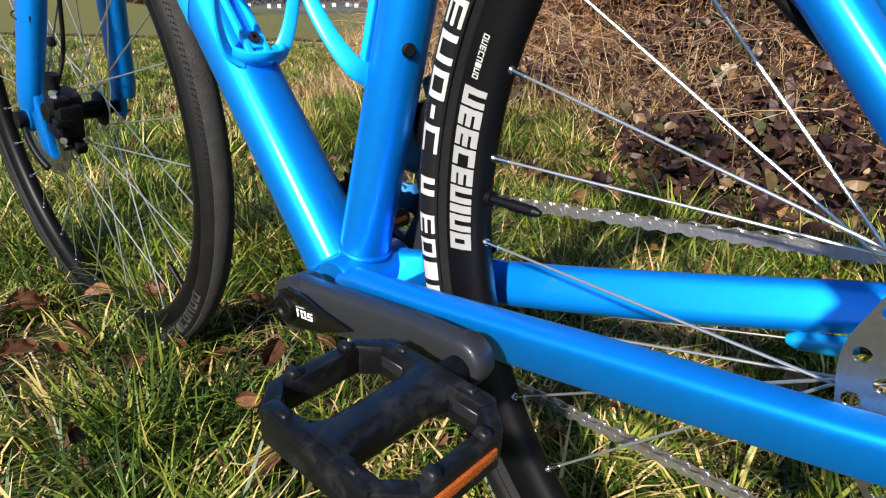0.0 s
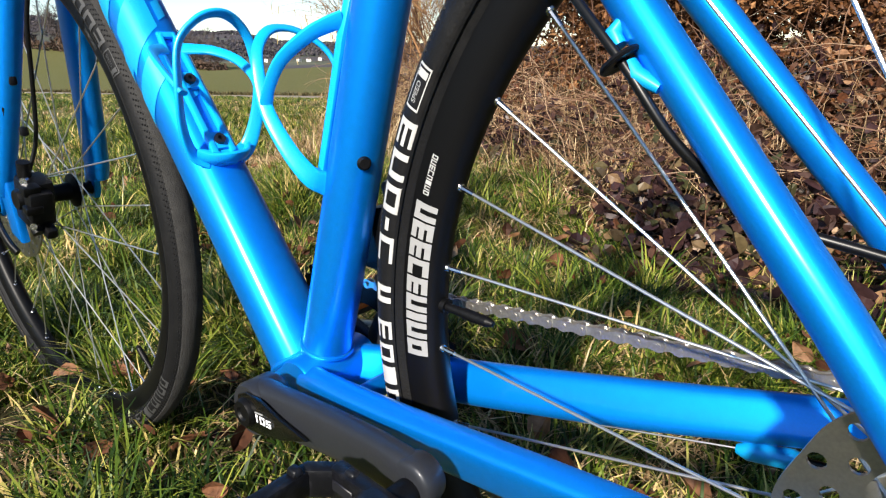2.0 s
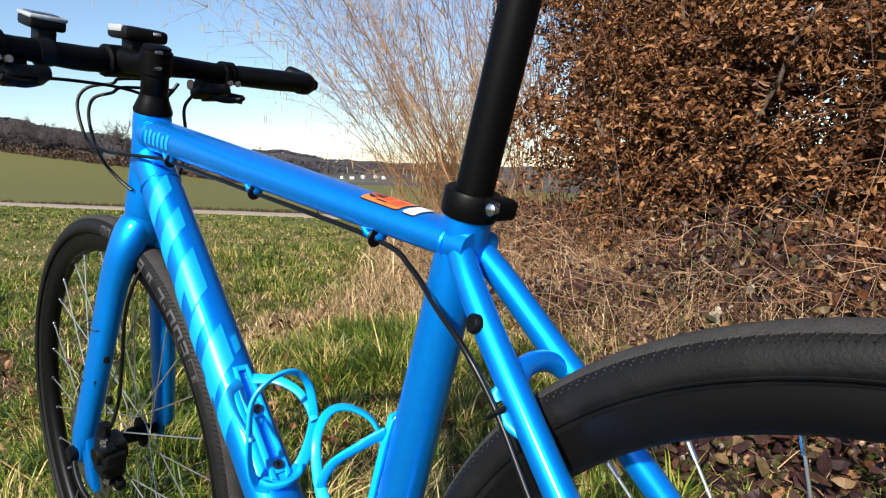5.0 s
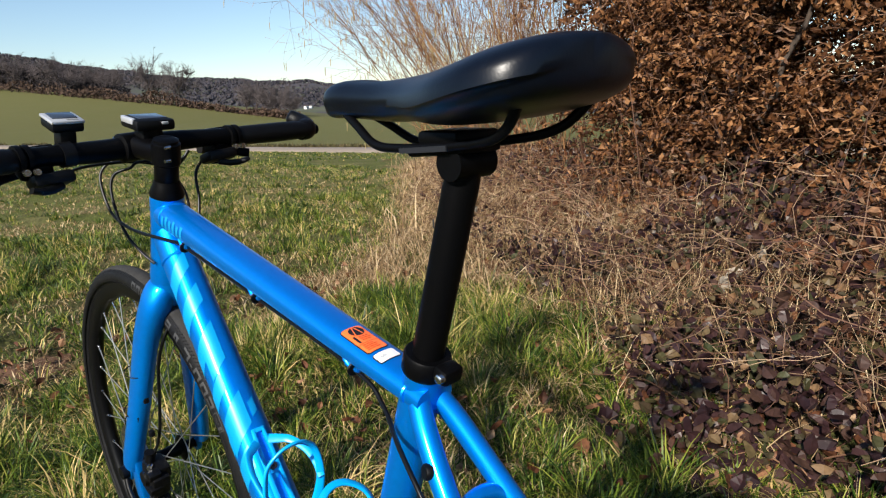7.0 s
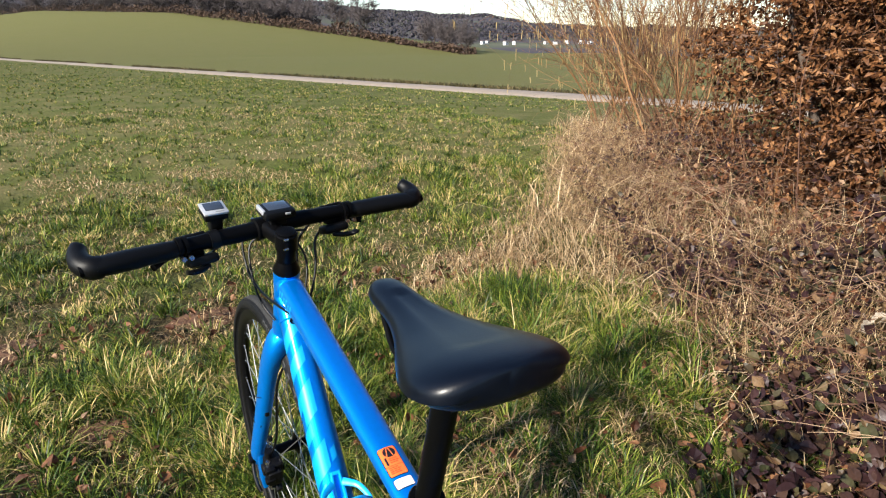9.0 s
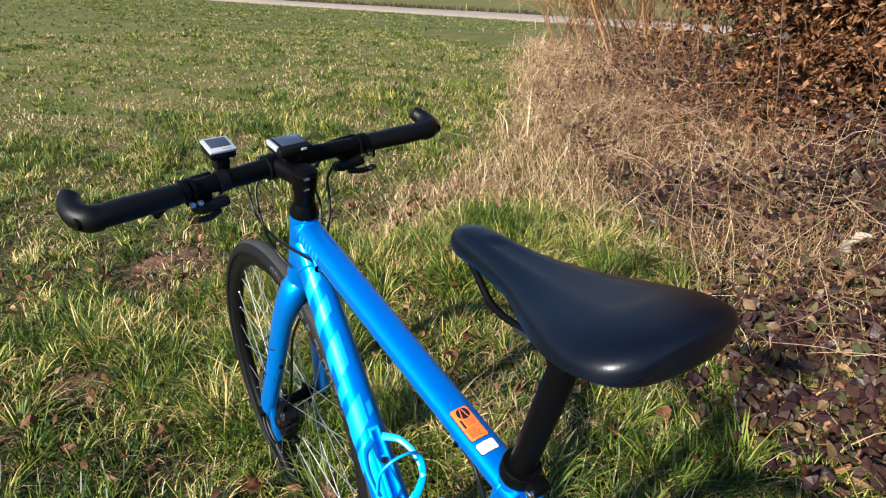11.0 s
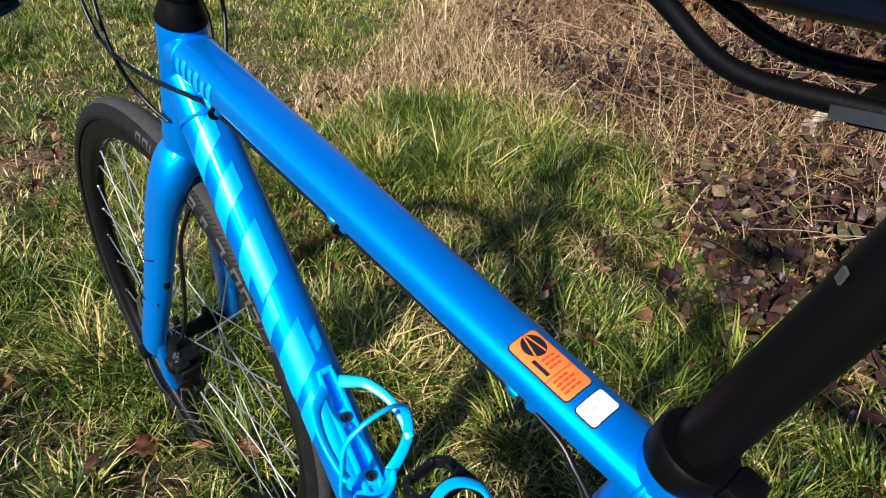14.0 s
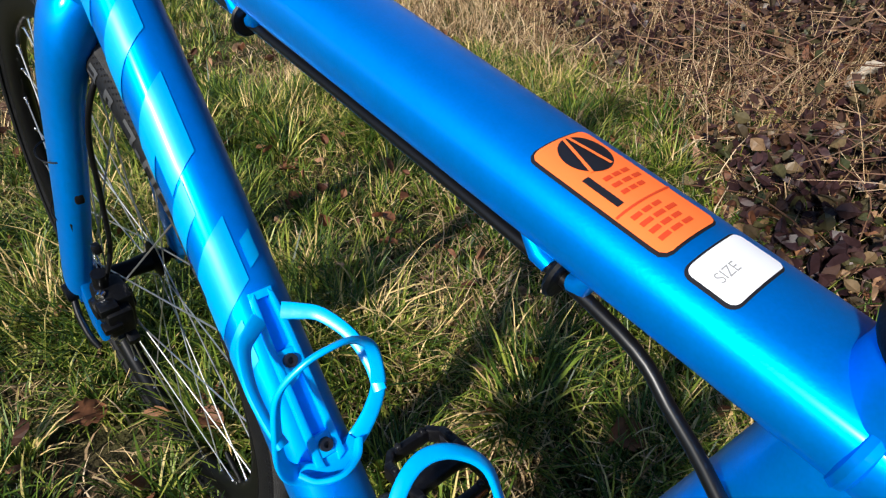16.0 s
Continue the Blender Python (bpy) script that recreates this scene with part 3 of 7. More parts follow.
def wheel(name, centre, m, spokes, phase, tilt_label, rotor_side, valve_at, flange):
    """m: the wheel's pose; x is its axle."""
    rim_prof = [(r + 0.0085, x) for r, x in ((0.3165, -0.0105), (0.3165, -0.0122), (0.311, -0.0125), (0.302, -0.0122), (0.294, -0.0095), (0.2905, -0.005), (0.290, 0), (0.2905, 0.005), (0.294, 0.0095), (0.302, 0.0122), (0.311, 0.0125), (0.3165, 0.0122), (0.3165, 0.0105), (0.309, 0.009), (0.309, -0.009))]
    rim = part(name, lathe(rim_prof, m, 128, True), M["rim"], label=tilt_label)
    tw, th, tc = TW, TH, TC
    prof = [(tc + th * math.sin(a) * (1.0 if math.sin(a) > 0 else 0.9), tw * math.cos(a) * (1 if math.sin(a) > -0.3 else 0.86)) for a in np.linspace(-1.0, math.pi + 1.0, 28)]
    tyre = part("tyre", lathe(prof, m, 144, caps=False), M["rubber"], rim, "black slick tyre with fine dotted tread")
    tread = [(tc + (th + 0.0007) * math.sin(a), (tw + 0.0007) * math.cos(a)) for a in np.linspace(radians(52), radians(128), 9)]
    part("tread", lathe(tread + [(r - 0.002, a) for r, a in tread[::-1]], m, 144, True), M["dusty"], tyre, "dusty grey running surface")
    knob_v, knob_f = [], []
    for row in (36, 43, 50, 130, 137, 144):
        a = radians(row)
        for k in range(330):
            w = 2 * math.pi * (k + (row % 4) / 4) / 330
            r, x = tc + (th + 0.0002) * math.sin(a), (tw + 0.0002) * math.cos(a)
            up = Vector((math.cos(a), math.sin(a) * math.cos(w), math.sin(a) * math.sin(w)))
            c = Vector((x, r * math.cos(w), r * math.sin(w)))
            t1 = Vector((0, -math.sin(w), math.cos(w)))
            t2 = up.cross(t1)
            o = len(knob_v)
            knob_v += [m @ (c + t1 * 0.0016 - up * 0.0004), m @ (c + t2 * 0.0013 - up * 0.0004), m @ (c - t1 * 0.0016 - up * 0.0004), m @ (c - t2 * 0.0013 - up * 0.0004), m @ (c + up * 0.0006)]
            knob_f += [(o, o + 1, o + 4), (o + 1, o + 2, o + 4), (o + 2, o + 3, o + 4), (o + 3, o, o + 4)]
    tagged(part("tread_texture", (knob_v, knob_f), M["rubber"], tyre), kind="stuff")
    for x in (-1, 1):
        part("bead_line", lathe([(0.3292, x * 0.0172), (0.3305, x * 0.0186), (0.3310, x * 0.0174)], m, 128, True), M["rubber"], tyre)
    part("hub", lathe([(0, -0.048), (0.009, -0.048), (0.010, -0.040), (0.012, -0.037), (0.024, -0.034), (0.024, -0.030), (0.013, -0.026), (0.011, 0), (0.013, 0.026), (0.024, 0.030), (0.024, 0.034), (0.012, 0.037), (0.009, 0.048), (0, 0.048)], m, 32), M["alloy_black"], rim)
    part("axle_end", lathe([(0, -0.064), (0.008, -0.064), (0.010, -0.060), (0.010, -0.055), (0.006, -0.048), (0.006, 0.048), (0.010, 0.055), (0.010, 0.060), (0.008, 0.064), (0, 0.064)], m, 20), M["alloy_black"], rim)
    for k in range(spokes):
        w = radians(phase + 360 / spokes * k)
        s = -1 if k % 2 == 0 else 1
        lean = radians(83) * (1 if k % 4 in (1, 2) else -1)
        a, b = Vector((-0.033 if s < 0 else flange, 0.024 * math.cos(w + lean), 0.024 * math.sin(w + lean))), Vector((s * 0.0015, 0.299 * math.cos(w), 0.299 * math.sin(w)))
        part("spoke", rod(m @ a, m @ b, 0.00095, 8), M["spoke"], rim)
        d = (a - b).normalized()
        part("nipple", [rod(m @ (b - d * 0.001), m @ (b + d * 0.012), 0.0019, 8, 0.0016), rod(m @ (b - d * 0.001), m @ (b + d * 0.0015), 0.0034, 10, 0.0026)], M["steel"], rim)
    w = radians(valve_at)
    u = Vector((0, math.cos(w), math.sin(w)))
    part("valve", [rod(m @ (u * 0.299), m @ (u * 0.262), 0.0031, 12), rod(m @ (u * 0.299), m @ (u * 0.295), 0.0055, 14), rod(m @ (u * 0.280), m @ (u * 0.262), 0.0040, 14, 0.0036), rod(m @ (u * 0.262), m @ (u * 0.257), 0.0036, 14, 0.002)], M["black"], rim, "black valve cap")
    # rotor: a drilled ring on curved arms
    def plate(loops, thick):
        bmr = bmesh.new()
        for loop_ in loops:
            vs = [bmr.verts.new((x, y, 0)) for x, y in loop_]
            for i in range(len(vs)):
                bmr.edges.new((vs[i], vs[(i + 1) % len(vs)]))
        bmesh.ops.triangle_fill(bmr, use_beauty=True, use_dissolve=False, edges=bmr.edges[:])
        ext = bmesh.ops.extrude_face_region(bmr, geom=bmr.faces[:])
        for g in ext["geom"]:
            if isinstance(g, bmesh.types.BMVert):
                g.co.z += thick
        bmesh.ops.recalc_face_normals(bmr, faces=bmr.faces[:])
        bmr.verts.index_update()
        out = [m @ Vector((rotor_side - thick / 2 + v.co.z, v.co.x, v.co.y)) for v in bmr.verts], [tuple(v.index for v in q.verts) for q in bmr.faces]
        bmr.free()
        return out
    def circle(x, y, r, k):
        return [(x + r * math.cos(2 * math.pi * i / k), y + r * math.sin(2 * math.pi * i / k)) for i in range(k)]
    wavy = lambda r, amp, k: [((r + amp * math.sin(12 * w)) * math.cos(w), (r + amp * math.sin(12 * w)) * math.sin(w)) for w in (2 * math.pi * i / k for i in range(k))]
    holes = []
    for i in range(22):
        for r, off in ((0.0622, 0.0), (0.0722, 0.5)):
            w = 2 * math.pi * (i + off) / 22
            holes.append(circle(r * math.cos(w), r * math.sin(w), 0.0036, 12))
    rotor = part("brake_rotor", plate([wavy(0.0785, 0.0007, 120), wavy(0.0560, 0.0007, 96)] + holes, 0.0019), M["rotor"], rim, "drilled steel brake rotor")
    for i in range(6):
        a = 2 * math.pi * i / 6
        part("rotor_arm", sweep(smooth_line([m @ Vector((rotor_side, r * math.cos(a + d), r * math.sin(a + d))) for r, d in ((0.020, 0), (0.030, 0.10), (0.046, 0.28), (0.0585, 0.50))], 3), [(0.0009, 0.0055)] * 10, 8, 3, m.to_3x3() @ Vector((1, 0, 0))), M["rotor"], rotor)
    part("rotor_carrier", lathe([(0.012, rotor_side - 0.001), (0.024, rotor_side - 0.001), (0.024, rotor_side + 0.001), (0.012, rotor_side + 0.001)], m, 32, True), M["rotor"], rotor)
    return rim, tyre, m


def text_mesh(body, size):
    """A word in the built-in font, about its middle: points and faces."""
    fc = bpy.data.curves.new("word", "FONT")
    fc.body, fc.size, fc.align_x, fc.align_y = body, size, "CENTER", "CENTER"
    txt = new("word_curve", fc)
    tm = bpy.data.meshes.new_from_object(txt.evaluated_get(bpy.context.evaluated_depsgraph_get()))
    out = [v.co.copy() for v in tm.vertices], [tuple(p.vertices) for p in tm.polygons]
    bpy.data.objects.remove(txt)
    return out


def arc(m, r0, r1, a0, a1, fx, lift, n=4, k=5):
    """A printed patch on a wheel's side between two radii and two angles (degrees); fx: how far out the surface lies at a radius."""
    v, f = [], []
    for i in range(n + 1):
        w = radians(a0 + (a1 - a0) * i / n)
        for j in range(k + 1):
            r = r0 + (r1 - r0) * j / k
            v.append(m @ Vector((fx(r) - lift, r * math.cos(w), r * math.sin(w))))
    for i in range(n):
        for j in range(k):
            o = i * (k + 1) + j
            f.append((o, o + 1, o + k + 2, o + k + 1))
    return v, f


def prints(m, rim, tyre, turn, white, grey):
    """Block shapes in place of the makers' names on a wheel's left side, from the angle turn on."""
    def side(r):
        k = (r - TC) / (TH if r > TC else TH * 0.9)
        return -(TW * math.sqrt(max(0.0, 1 - k * k)) * float(np.interp(k, [-0.45, -0.25], [0.90, 1.0])) + 0.0006)
    def glyph(a0, a1, r0, r1, kind, who, material, fx, bold=(0.20, 0.24)):
        t, d = (r1 - r0) * bold[0], (a1 - a0) * bold[1]
        mid = (r0 + r1) / 2
        low, high, near, far = (a0, a1, r0, r0 + t), (a0, a1, r1 - t, r1), (a0, a0 + d, r0, r1), (a1 - d, a1, r0, r1)
        bars = {"o": (low, high, near, far), "n": (high, near, far), "u": (low, near, far), "c": (low, high, far),
                "e": (low, high, far, (a0, a1, mid - t / 2, mid + t / 2)), "-": ((a0, a1, mid - t * 0.6, mid + t * 0.6),), "i": ((a0, a1, r0, r1),)}[kind]
        part("print_mark", [arc(m, p, q, a, b, fx, 0.00006 * i) for i, (a, b, p, q) in enumerate(bars)], material, who)
    a, r0, r1 = turn, 0.3300, 0.3455
    for kind, w in (("e", 2.9), ("n", 3.2), ("o", 3.2), ("-", 1.5), ("c", 3.2)):
        glyph(a - w, a, r0, r1, kind, tyre, white, side)
        a -= w + 0.75
    a -= 2.2
    glyph(a - 2.2, a, r0 + 0.001, r1 - 0.001, "n", tyre, white, side, (0.30, 0.34))
    a -= 4.6
    for kind in "eoicouno":
        glyph(a - 2.3, a, r0, r1, kind, tyre, white, side)
        a -= 3.0
    b0, b1 = turn + 1.2, turn + 6.0
    part("print_mark", [arc(m, p, q, b, c, side, 0.00006 * i) for i, (b, c, p, q) in enumerate(((b0, b1, 0.3335, 0.3343), (b0, b1, 0.3445, 0.3453), (b0, b0 + 0.25, 0.3335, 0.3453), (b1 - 0.25, b1, 0.3335, 0.3453), (b0 + 3.5, b1 - 0.5, 0.3350, 0.3438)))], white, tyre)
    word = text_mesh("SPEED", 0.0052)
    part("lettering", ([m @ Vector((side(0.3394 + v.y) - 0.0003, (0.3394 + v.y) * math.cos(radians(b0 + 1.9) + v.x / 0.3394), (0.3394 + v.y) * math.sin(radians(b0 + 1.9) + v.x / 0.3394))) for v in word[0]], word[1]), white, tyre)
    flat = lambda r: -float(np.interp(r, [0.3025, 0.3105, 0.3195, 0.325], [0.0095, 0.0122, 0.0125, 0.0122])) - 0.0005
    a = turn - 8.2
    for kind in "neecenino":
        w = 1.0 if kind == "i" else 2.15
        glyph(a - w, a, 0.3045, 0.3212, kind, rim, grey, flat, (0.26, 0.36))
        a -= w + 0.26
    a = turn - 2.2
    for kind in "onecuino":
        glyph(a - 0.50, a, 0.3130, 0.3175, kind, rim, white, flat)
        a -= 0.64


mr = Matrix.Translation(REAR)
rear = wheel("rear_wheel", REAR, mr, 32, -2.8, "rear wheel with black rim and silver spokes", -0.052, 3.2, 0.019)
mf = ST @ Matrix.Translation(FRONT) @ pose(0, 0, 0, 25, 0, 0)
front = wheel("front_wheel", FRONT, mf, 32, 4, "front wheel with black rim and silver spokes", -0.044, 200, 0.033)
prints(mr, rear[0], rear[1], 24.8, M["white"], M["grey_print"])
prints(mf, front[0], front[1], 237, M["dim_print"], M["rim"])
prints(mf, front[0], front[1], 120, M["dim_print"], M["rim"])

# brakes
cal = Vector((-0.043, 0.950, 0.352))
caliper = part("front_caliper", [block((0.034, 0.040, 0.062), Matrix.Translation(cal) @ pose(0, 0, 0, 18), 0.006), block((0.028, 0.020, 0.040), Matrix.Translation(cal + Vector((-0.004, -0.022, -0.004))) @ pose(0, 0, 0, 18), 0.004), block((0.014, 0.036, 0.014), Matrix.Translation(cal + Vector((0.004, -0.006, -0.036))) @ pose(0, 0, 0, 30), 0.003),
                                 block((0.020, 0.016, 0.012), Matrix.Translation(cal + Vector((-0.012, -0.026, 0.018))) @ pose(0, 0, 0, 18), 0.002), block((0.020, 0.014, 0.010), Matrix.Translation(cal + Vector((-0.014, -0.028, -0.006))) @ pose(0, 0, 0, 18), 0.002),
                                 lathe([(0, -0.022), (0.012, -0.022), (0.0140, -0.017), (0.0140, 0.020), (0, 0.020)], Matrix.Translation(cal + Vector((0, 0, 0.004))), 20),
                                 rod(cal + Vector((-0.006, 0.0, 0.030)), cal + Vector((-0.006, -0.006, 0.050)), 0.0080, 14), rod(cal + Vector((-0.006, -0.008, -0.042)), cal + Vector((-0.006, 0.004, -0.022)), 0.0085, 14)], M["black"], steered=True, label="black disc brake caliper on the fork")
for dz in (0.028, -0.030):
    part("bolt", lathe([(0, -0.004), (0.0044, -0.004), (0.0048, 0.003), (0, 0.003)], Matrix.Translation(cal + Vector((-0.012, -0.014, dz))) @ pose(0, 0, 0, 0, 0, 50), 14), M["steel"], caliper, steered=True)
part("caliper_mount", [slab([(-0.020, -0.050), (0.008, -0.040), (0.016, 0.03), (0.004, 0.06), (-0.010, 0.05)], 0.012, Matrix.Translation((-0.0585, 0.988, 0.345)) @ Matrix(((0, 0, 1, 0), (1, 0, 0, 0), (0, 1, 0, 0), (0, 0, 0, 1))), 0.003)], M["blue"], fork, steered=True)
part("quick_release", [sweep(smooth_line([(-0.066, 1.03, 0.342), (-0.072, 1.01, 0.318), (-0.072, 0.99, 0.296), (-0.068, 0.978, 0.282)], 5), [(0.004, 0.006)] * 16, 12, 2.5, (1, 0, 0)), lathe([(0, -0.076), (0.011, -0.076), (0.012, -0.066), (0.009, -0.060), (0, -0.060)], Matrix.Translation(FRONT), 20)], M["black"], fork, steered=True)
rc = Vector((-0.054, -0.030, 0.425))
part("rear_caliper", [block((0.032, 0.052, 0.028), Matrix.Translation(rc) @ pose(0, 0, 0, -40), 0.006), lathe([(0, -0.018), (0.012, -0.018), (0.013, 0.014), (0, 0.014)], Matrix.Translation(rc), 20)], M["black"], label="black disc brake caliper")

# crank set and pedals


def crank_line(s):
    f = 1 if s < 0 else -1
    return [(s * 0.066, BB.y, BB.z), (s * 0.068, BB.y - f * 0.03, BB.z + f * 0.005), (s * 0.0725, BB.y - f * 0.085, BB.z + f * 0.015), (s * 0.081, BB.y - f * 0.14, BB.z + f * 0.026), (s * 0.086, BB.y - f * 0.166, BB.z + f * 0.030), (s * 0.0875, BB.y - f * 0.182, BB.z + f * 0.031)]


for s in (-1, 1):
    line = smooth_line(crank_line(s), 6)
    k = np.linspace(0, 1, len(line))
    crank = part("crank_arm", [sweep(line, np.stack([np.interp(k, [0, 0.2, 0.8, 1], [0.0130, 0.0105, 0.0090, 0.0085]), np.interp(k, [0, 0.15, 0.55, 0.85, 1], [0.0215, 0.0195, 0.0150, 0.0155, 0.0150])], 1), 28, 3.0, (1, 0, 0)),
                               lathe([(0, -0.0086), (0.0100, -0.0086), (0.0132, -0.0080), (0.0150, -0.0060), (0.0154, -0.002), (0.0154, 0.003), (0.0140, 0.0075), (0.010, 0.0086), (0, 0.0086)], Matrix.Translation(line[-1] + np.array((-s * 0.0005, 0, 0))), 36),
                               lathe([(0, -0.014), (0.0195, -0.014), (0.0215, -0.011), (0.0215, 0.011), (0.0195, 0.014), (0, 0.014)], Matrix.Translation(BB + Vector((s * 0.066, 0, 0))), 36)], M["crank"], label="dark grey forged crank arm with black inset face")
    if s < 0:
        face = [(0.014, -0.004), (0.012, 0.012), (0.0, 0.0165), (-0.02, 0.013), (-0.046, 0.004), (-0.080, -0.004), (-0.05, -0.0125), (-0.02, -0.0165), (0.0, -0.0165)]
        fm = Matrix.Translation((-0.0808, BB.y, BB.z + 0.001)) @ Matrix(((0.05, 0, -1, 0), (1, -0.16, 0.05, 0), (-0.16, 1, 0, 0), (0, 0, 0, 1)))
        part("inset_face", slab(face, 0.0030, fm, 0.0006), M["crank_face"], crank)
        part("axle_cap", lathe([(0.0045, -0.0845), (0.006, -0.0862), (0.010, -0.0862), (0.0115, -0.0835), (0.0115, -0.078)], Matrix.Translation((0, BB.y, BB.z)), 28), M["black"], crank)
        def figure(y0, bars):
            part("model_mark", [block((0.0006, w * 0.8, h * 0.8), Matrix.Translation((-0.0836 - (y0 + y * 0.8) * 0.05, BB.y - y0 - y * 0.8, BB.z + 0.0015 + z * 0.72 + (y0 + y * 0.8) * 0.10)) @ pose(0, 0, 0, -8), 0) for y, z, w, h in bars], M["label"], crank)
        figure(0.0175, ((0, -0.001, 0.0018, 0.0078), (0.001, 0.0022, 0.0030, 0.0013)))
        figure(0.0252, ((-0.0030, -0.001, 0.0014, 0.0078), (0.0030, -0.001, 0.0014, 0.0078), (0, 0.0024, 0.0072, 0.0013), (0, -0.0044, 0.0072, 0.0013)))
        figure(0.0336, ((0, 0.0024, 0.0072, 0.0013), (-0.0030, 0.001, 0.0014, 0.0030), (0, -0.0009, 0.0072, 0.0012), (0.0030, -0.0027, 0.0014, 0.0030), (0, -0.0044, 0.0072, 0.0013)))
        part("maker_mark", block((0.0006, 0.010, 0.0010), Matrix.Translation((-0.0848, BB.y - 0.0215, BB.z + 0.0080)) @ pose(0, 0, 0, -8), 0), M["grey_print"], crank)
    else:
        for r, x, name in ((0.101, 0.048, "chainring"), (0.070, 0.040, "chainring")):
            teeth = []
            n = 50 if r > 0.1 else 34
            for i in range(n * 4):
                a = 2 * math.pi * i / (n * 4)
                rr_ = r + (0.0025 if i % 4 in (1, 2) else -0.0022)
                teeth.append((rr_ * math.cos(a), rr_ * math.sin(a)))
            v, f = [], []
            for dx in (-0.0012, 0.0012):
                for px, pz in teeth:
                    v.append((x + dx, BB.y + px, BB.z + pz))
                for i in range(len(teeth)):
                    a = 2 * math.pi * i / len(teeth)
                    v.append((x + dx, BB.y + (r - 0.020) * math.cos(a), BB.z + (r - 0.020) * math.sin(a)))
            nn = len(teeth)
            for i in range(nn):
                j = (i + 1) % nn
                f += [(i, j, nn + j, nn + i), (2 * nn + j, 2 * nn + i, 3 * nn + i, 3 * nn + j), (j, i, 2 * nn + i, 2 * nn + j), (nn + i, nn + j, 3 * nn + j, 3 * nn + i)]
            part(name, (v, f), M["alloy_black"], crank)
        part("spider", [sweep([(0.052, BB.y, BB.z), (0.047, BB.y + 0.086 * math.cos(a), BB.z + 0.086 * math.sin(a))], [(0.005, 0.014), (0.004, 0.009)], 14, 3, (1, 0, 0)) for a in (0.5, 2.07, 3.64, 5.21)], M["crank"], crank)


def pedal(s):
    """A platform pedal: two end bars, two long rails, a centre barrel, pins and an amber reflector. x outwards, about its spindle."""
    f = 1 if s < 0 else -1
    c = Vector((s * 0.153, BB.y - f * 0.183, BB.z + f * 0.028))
    m = Matrix.Translation(c) @ pose(0, 0, 0, 5 * f, 0, 0)
    L, W, H = 0.106, 0.076, 0.022
    def bar_(x0, y0, x1, y1, w, h, z=0.0):
        d = Vector((x1 - x0, y1 - y0, 0))
        return block((d.length + w * 0.6, w, h), m @ Matrix.Translation(((x0 + x1) / 2, (y0 + y1) / 2, z)) @ Matrix.Rotation(math.atan2(d.y, d.x), 4, "Z"), min(w, h) * 0.28, 2)
    hw, hl = W / 2, L / 2
    body = part("pedal", [sweep([m @ Vector((x, 0, 0)) for x in (-hw, -hw * 0.86, -hw * 0.6, hw * 0.6, hw * 0.86, hw)], [(0.019, 0.0125), (0.0165, 0.0125), (0.0120, 0.0112), (0.0115, 0.0110), (0.0155, 0.0122), (0.018, 0.0122)], 24, 3.0, (0, 1, 0))], M["pedal"], label="black plastic platform pedal, scuffed and dusty")
    for y in (1, -1):
        part("long_rail", bar_(-hw + 0.012, y * (hl - 0.005), hw - 0.012, y * (hl - 0.005), 0.0095, H * 0.82), M["pedal"], body)
        part("rail_flange", bar_(-hw + 0.014, y * (hl - 0.001), hw - 0.014, y * (hl - 0.001), 0.004, 0.005, -H * 0.36), M["pedal"], body)
        for x in (-1, 1):
            part("corner", bar_(x * hw, y * (hl - 0.018), x * (hw - 0.012), y * (hl - 0.005), 0.0095, H * 0.9), M["pedal"], body)
    for x in (-1, 1):
        part("end_bar", bar_(x * hw, hl - 0.018, x * hw, -hl + 0.018, 0.011, H), M["pedal"], body)
        for y in (-1, 1):
            part("slot", block((0.0012, 0.016, 0.007), m @ pose(x * (hw - 0.0056), y * 0.026, 0.001), 0.0005, 1), M["ink"], body)
    part("spindle", rod(c - Vector((s * 0.068, 0, 0)), c - Vector((s * 0.03, 0, 0)), 0.0088, 18), M["black"], body)
    for x, y in ((-hw, 0.024), (-hw, -0.024), (hw, 0.024), (hw, -0.024), (-0.016, hl - 0.005), (0.018, hl - 0.005), (-0.016, -hl + 0.005), (0.018, -hl + 0.005)):
        part("grip_stud", block((0.0065, 0.0085, 0.0045), m @ pose(x, y, H / 2 - 0.0005), 0.0009, 1, 0.8), M["pedal"], body)
    for y in (-hl, hl):
        part("reflector", block((0.046, 0.003, 0.0065), m @ pose(0, y, -0.001), 0.001), M["reflector"], body, "amber reflector strip")
    return body


pedal(-1)
pedal(1)

# drive train
CHX = 0.041
link_top = [Vector((CHX, 0.418 - 0.0127 * i, 0.336 + 0.030 * i / 30)) for i in range(31)]
link_low = [Vector((CHX, 0.425 - 0.0127 * i, 0.194 - 0.010 * i / 30)) for i in range(33)]
chain = part("chain", rod(link_top[0] + Vector((0, 0.008, 0)), link_top[0], 0.003, 8), M["chain"], label="grey steel chain")
shape = [(-0.0108, 0.0), (-0.0095, 0.0034), (-0.0063, 0.0042), (-0.0030, 0.0032), (0, 0.0026), (0.0030, 0.0032), (0.0063, 0.0042), (0.0095, 0.0034), (0.0108, 0.0), (0.0095, -0.0034), (0.0063, -0.0042), (0.0030, -0.0032), (0, -0.0026), (-0.0030, -0.0032), (-0.0063, -0.0042), (-0.0095, -0.0034)]
YZ = Matrix(((0, 0, 1, 0), (1, 0, 0, 0), (0, 1, 0, 0), (0, 0, 0, 1)))
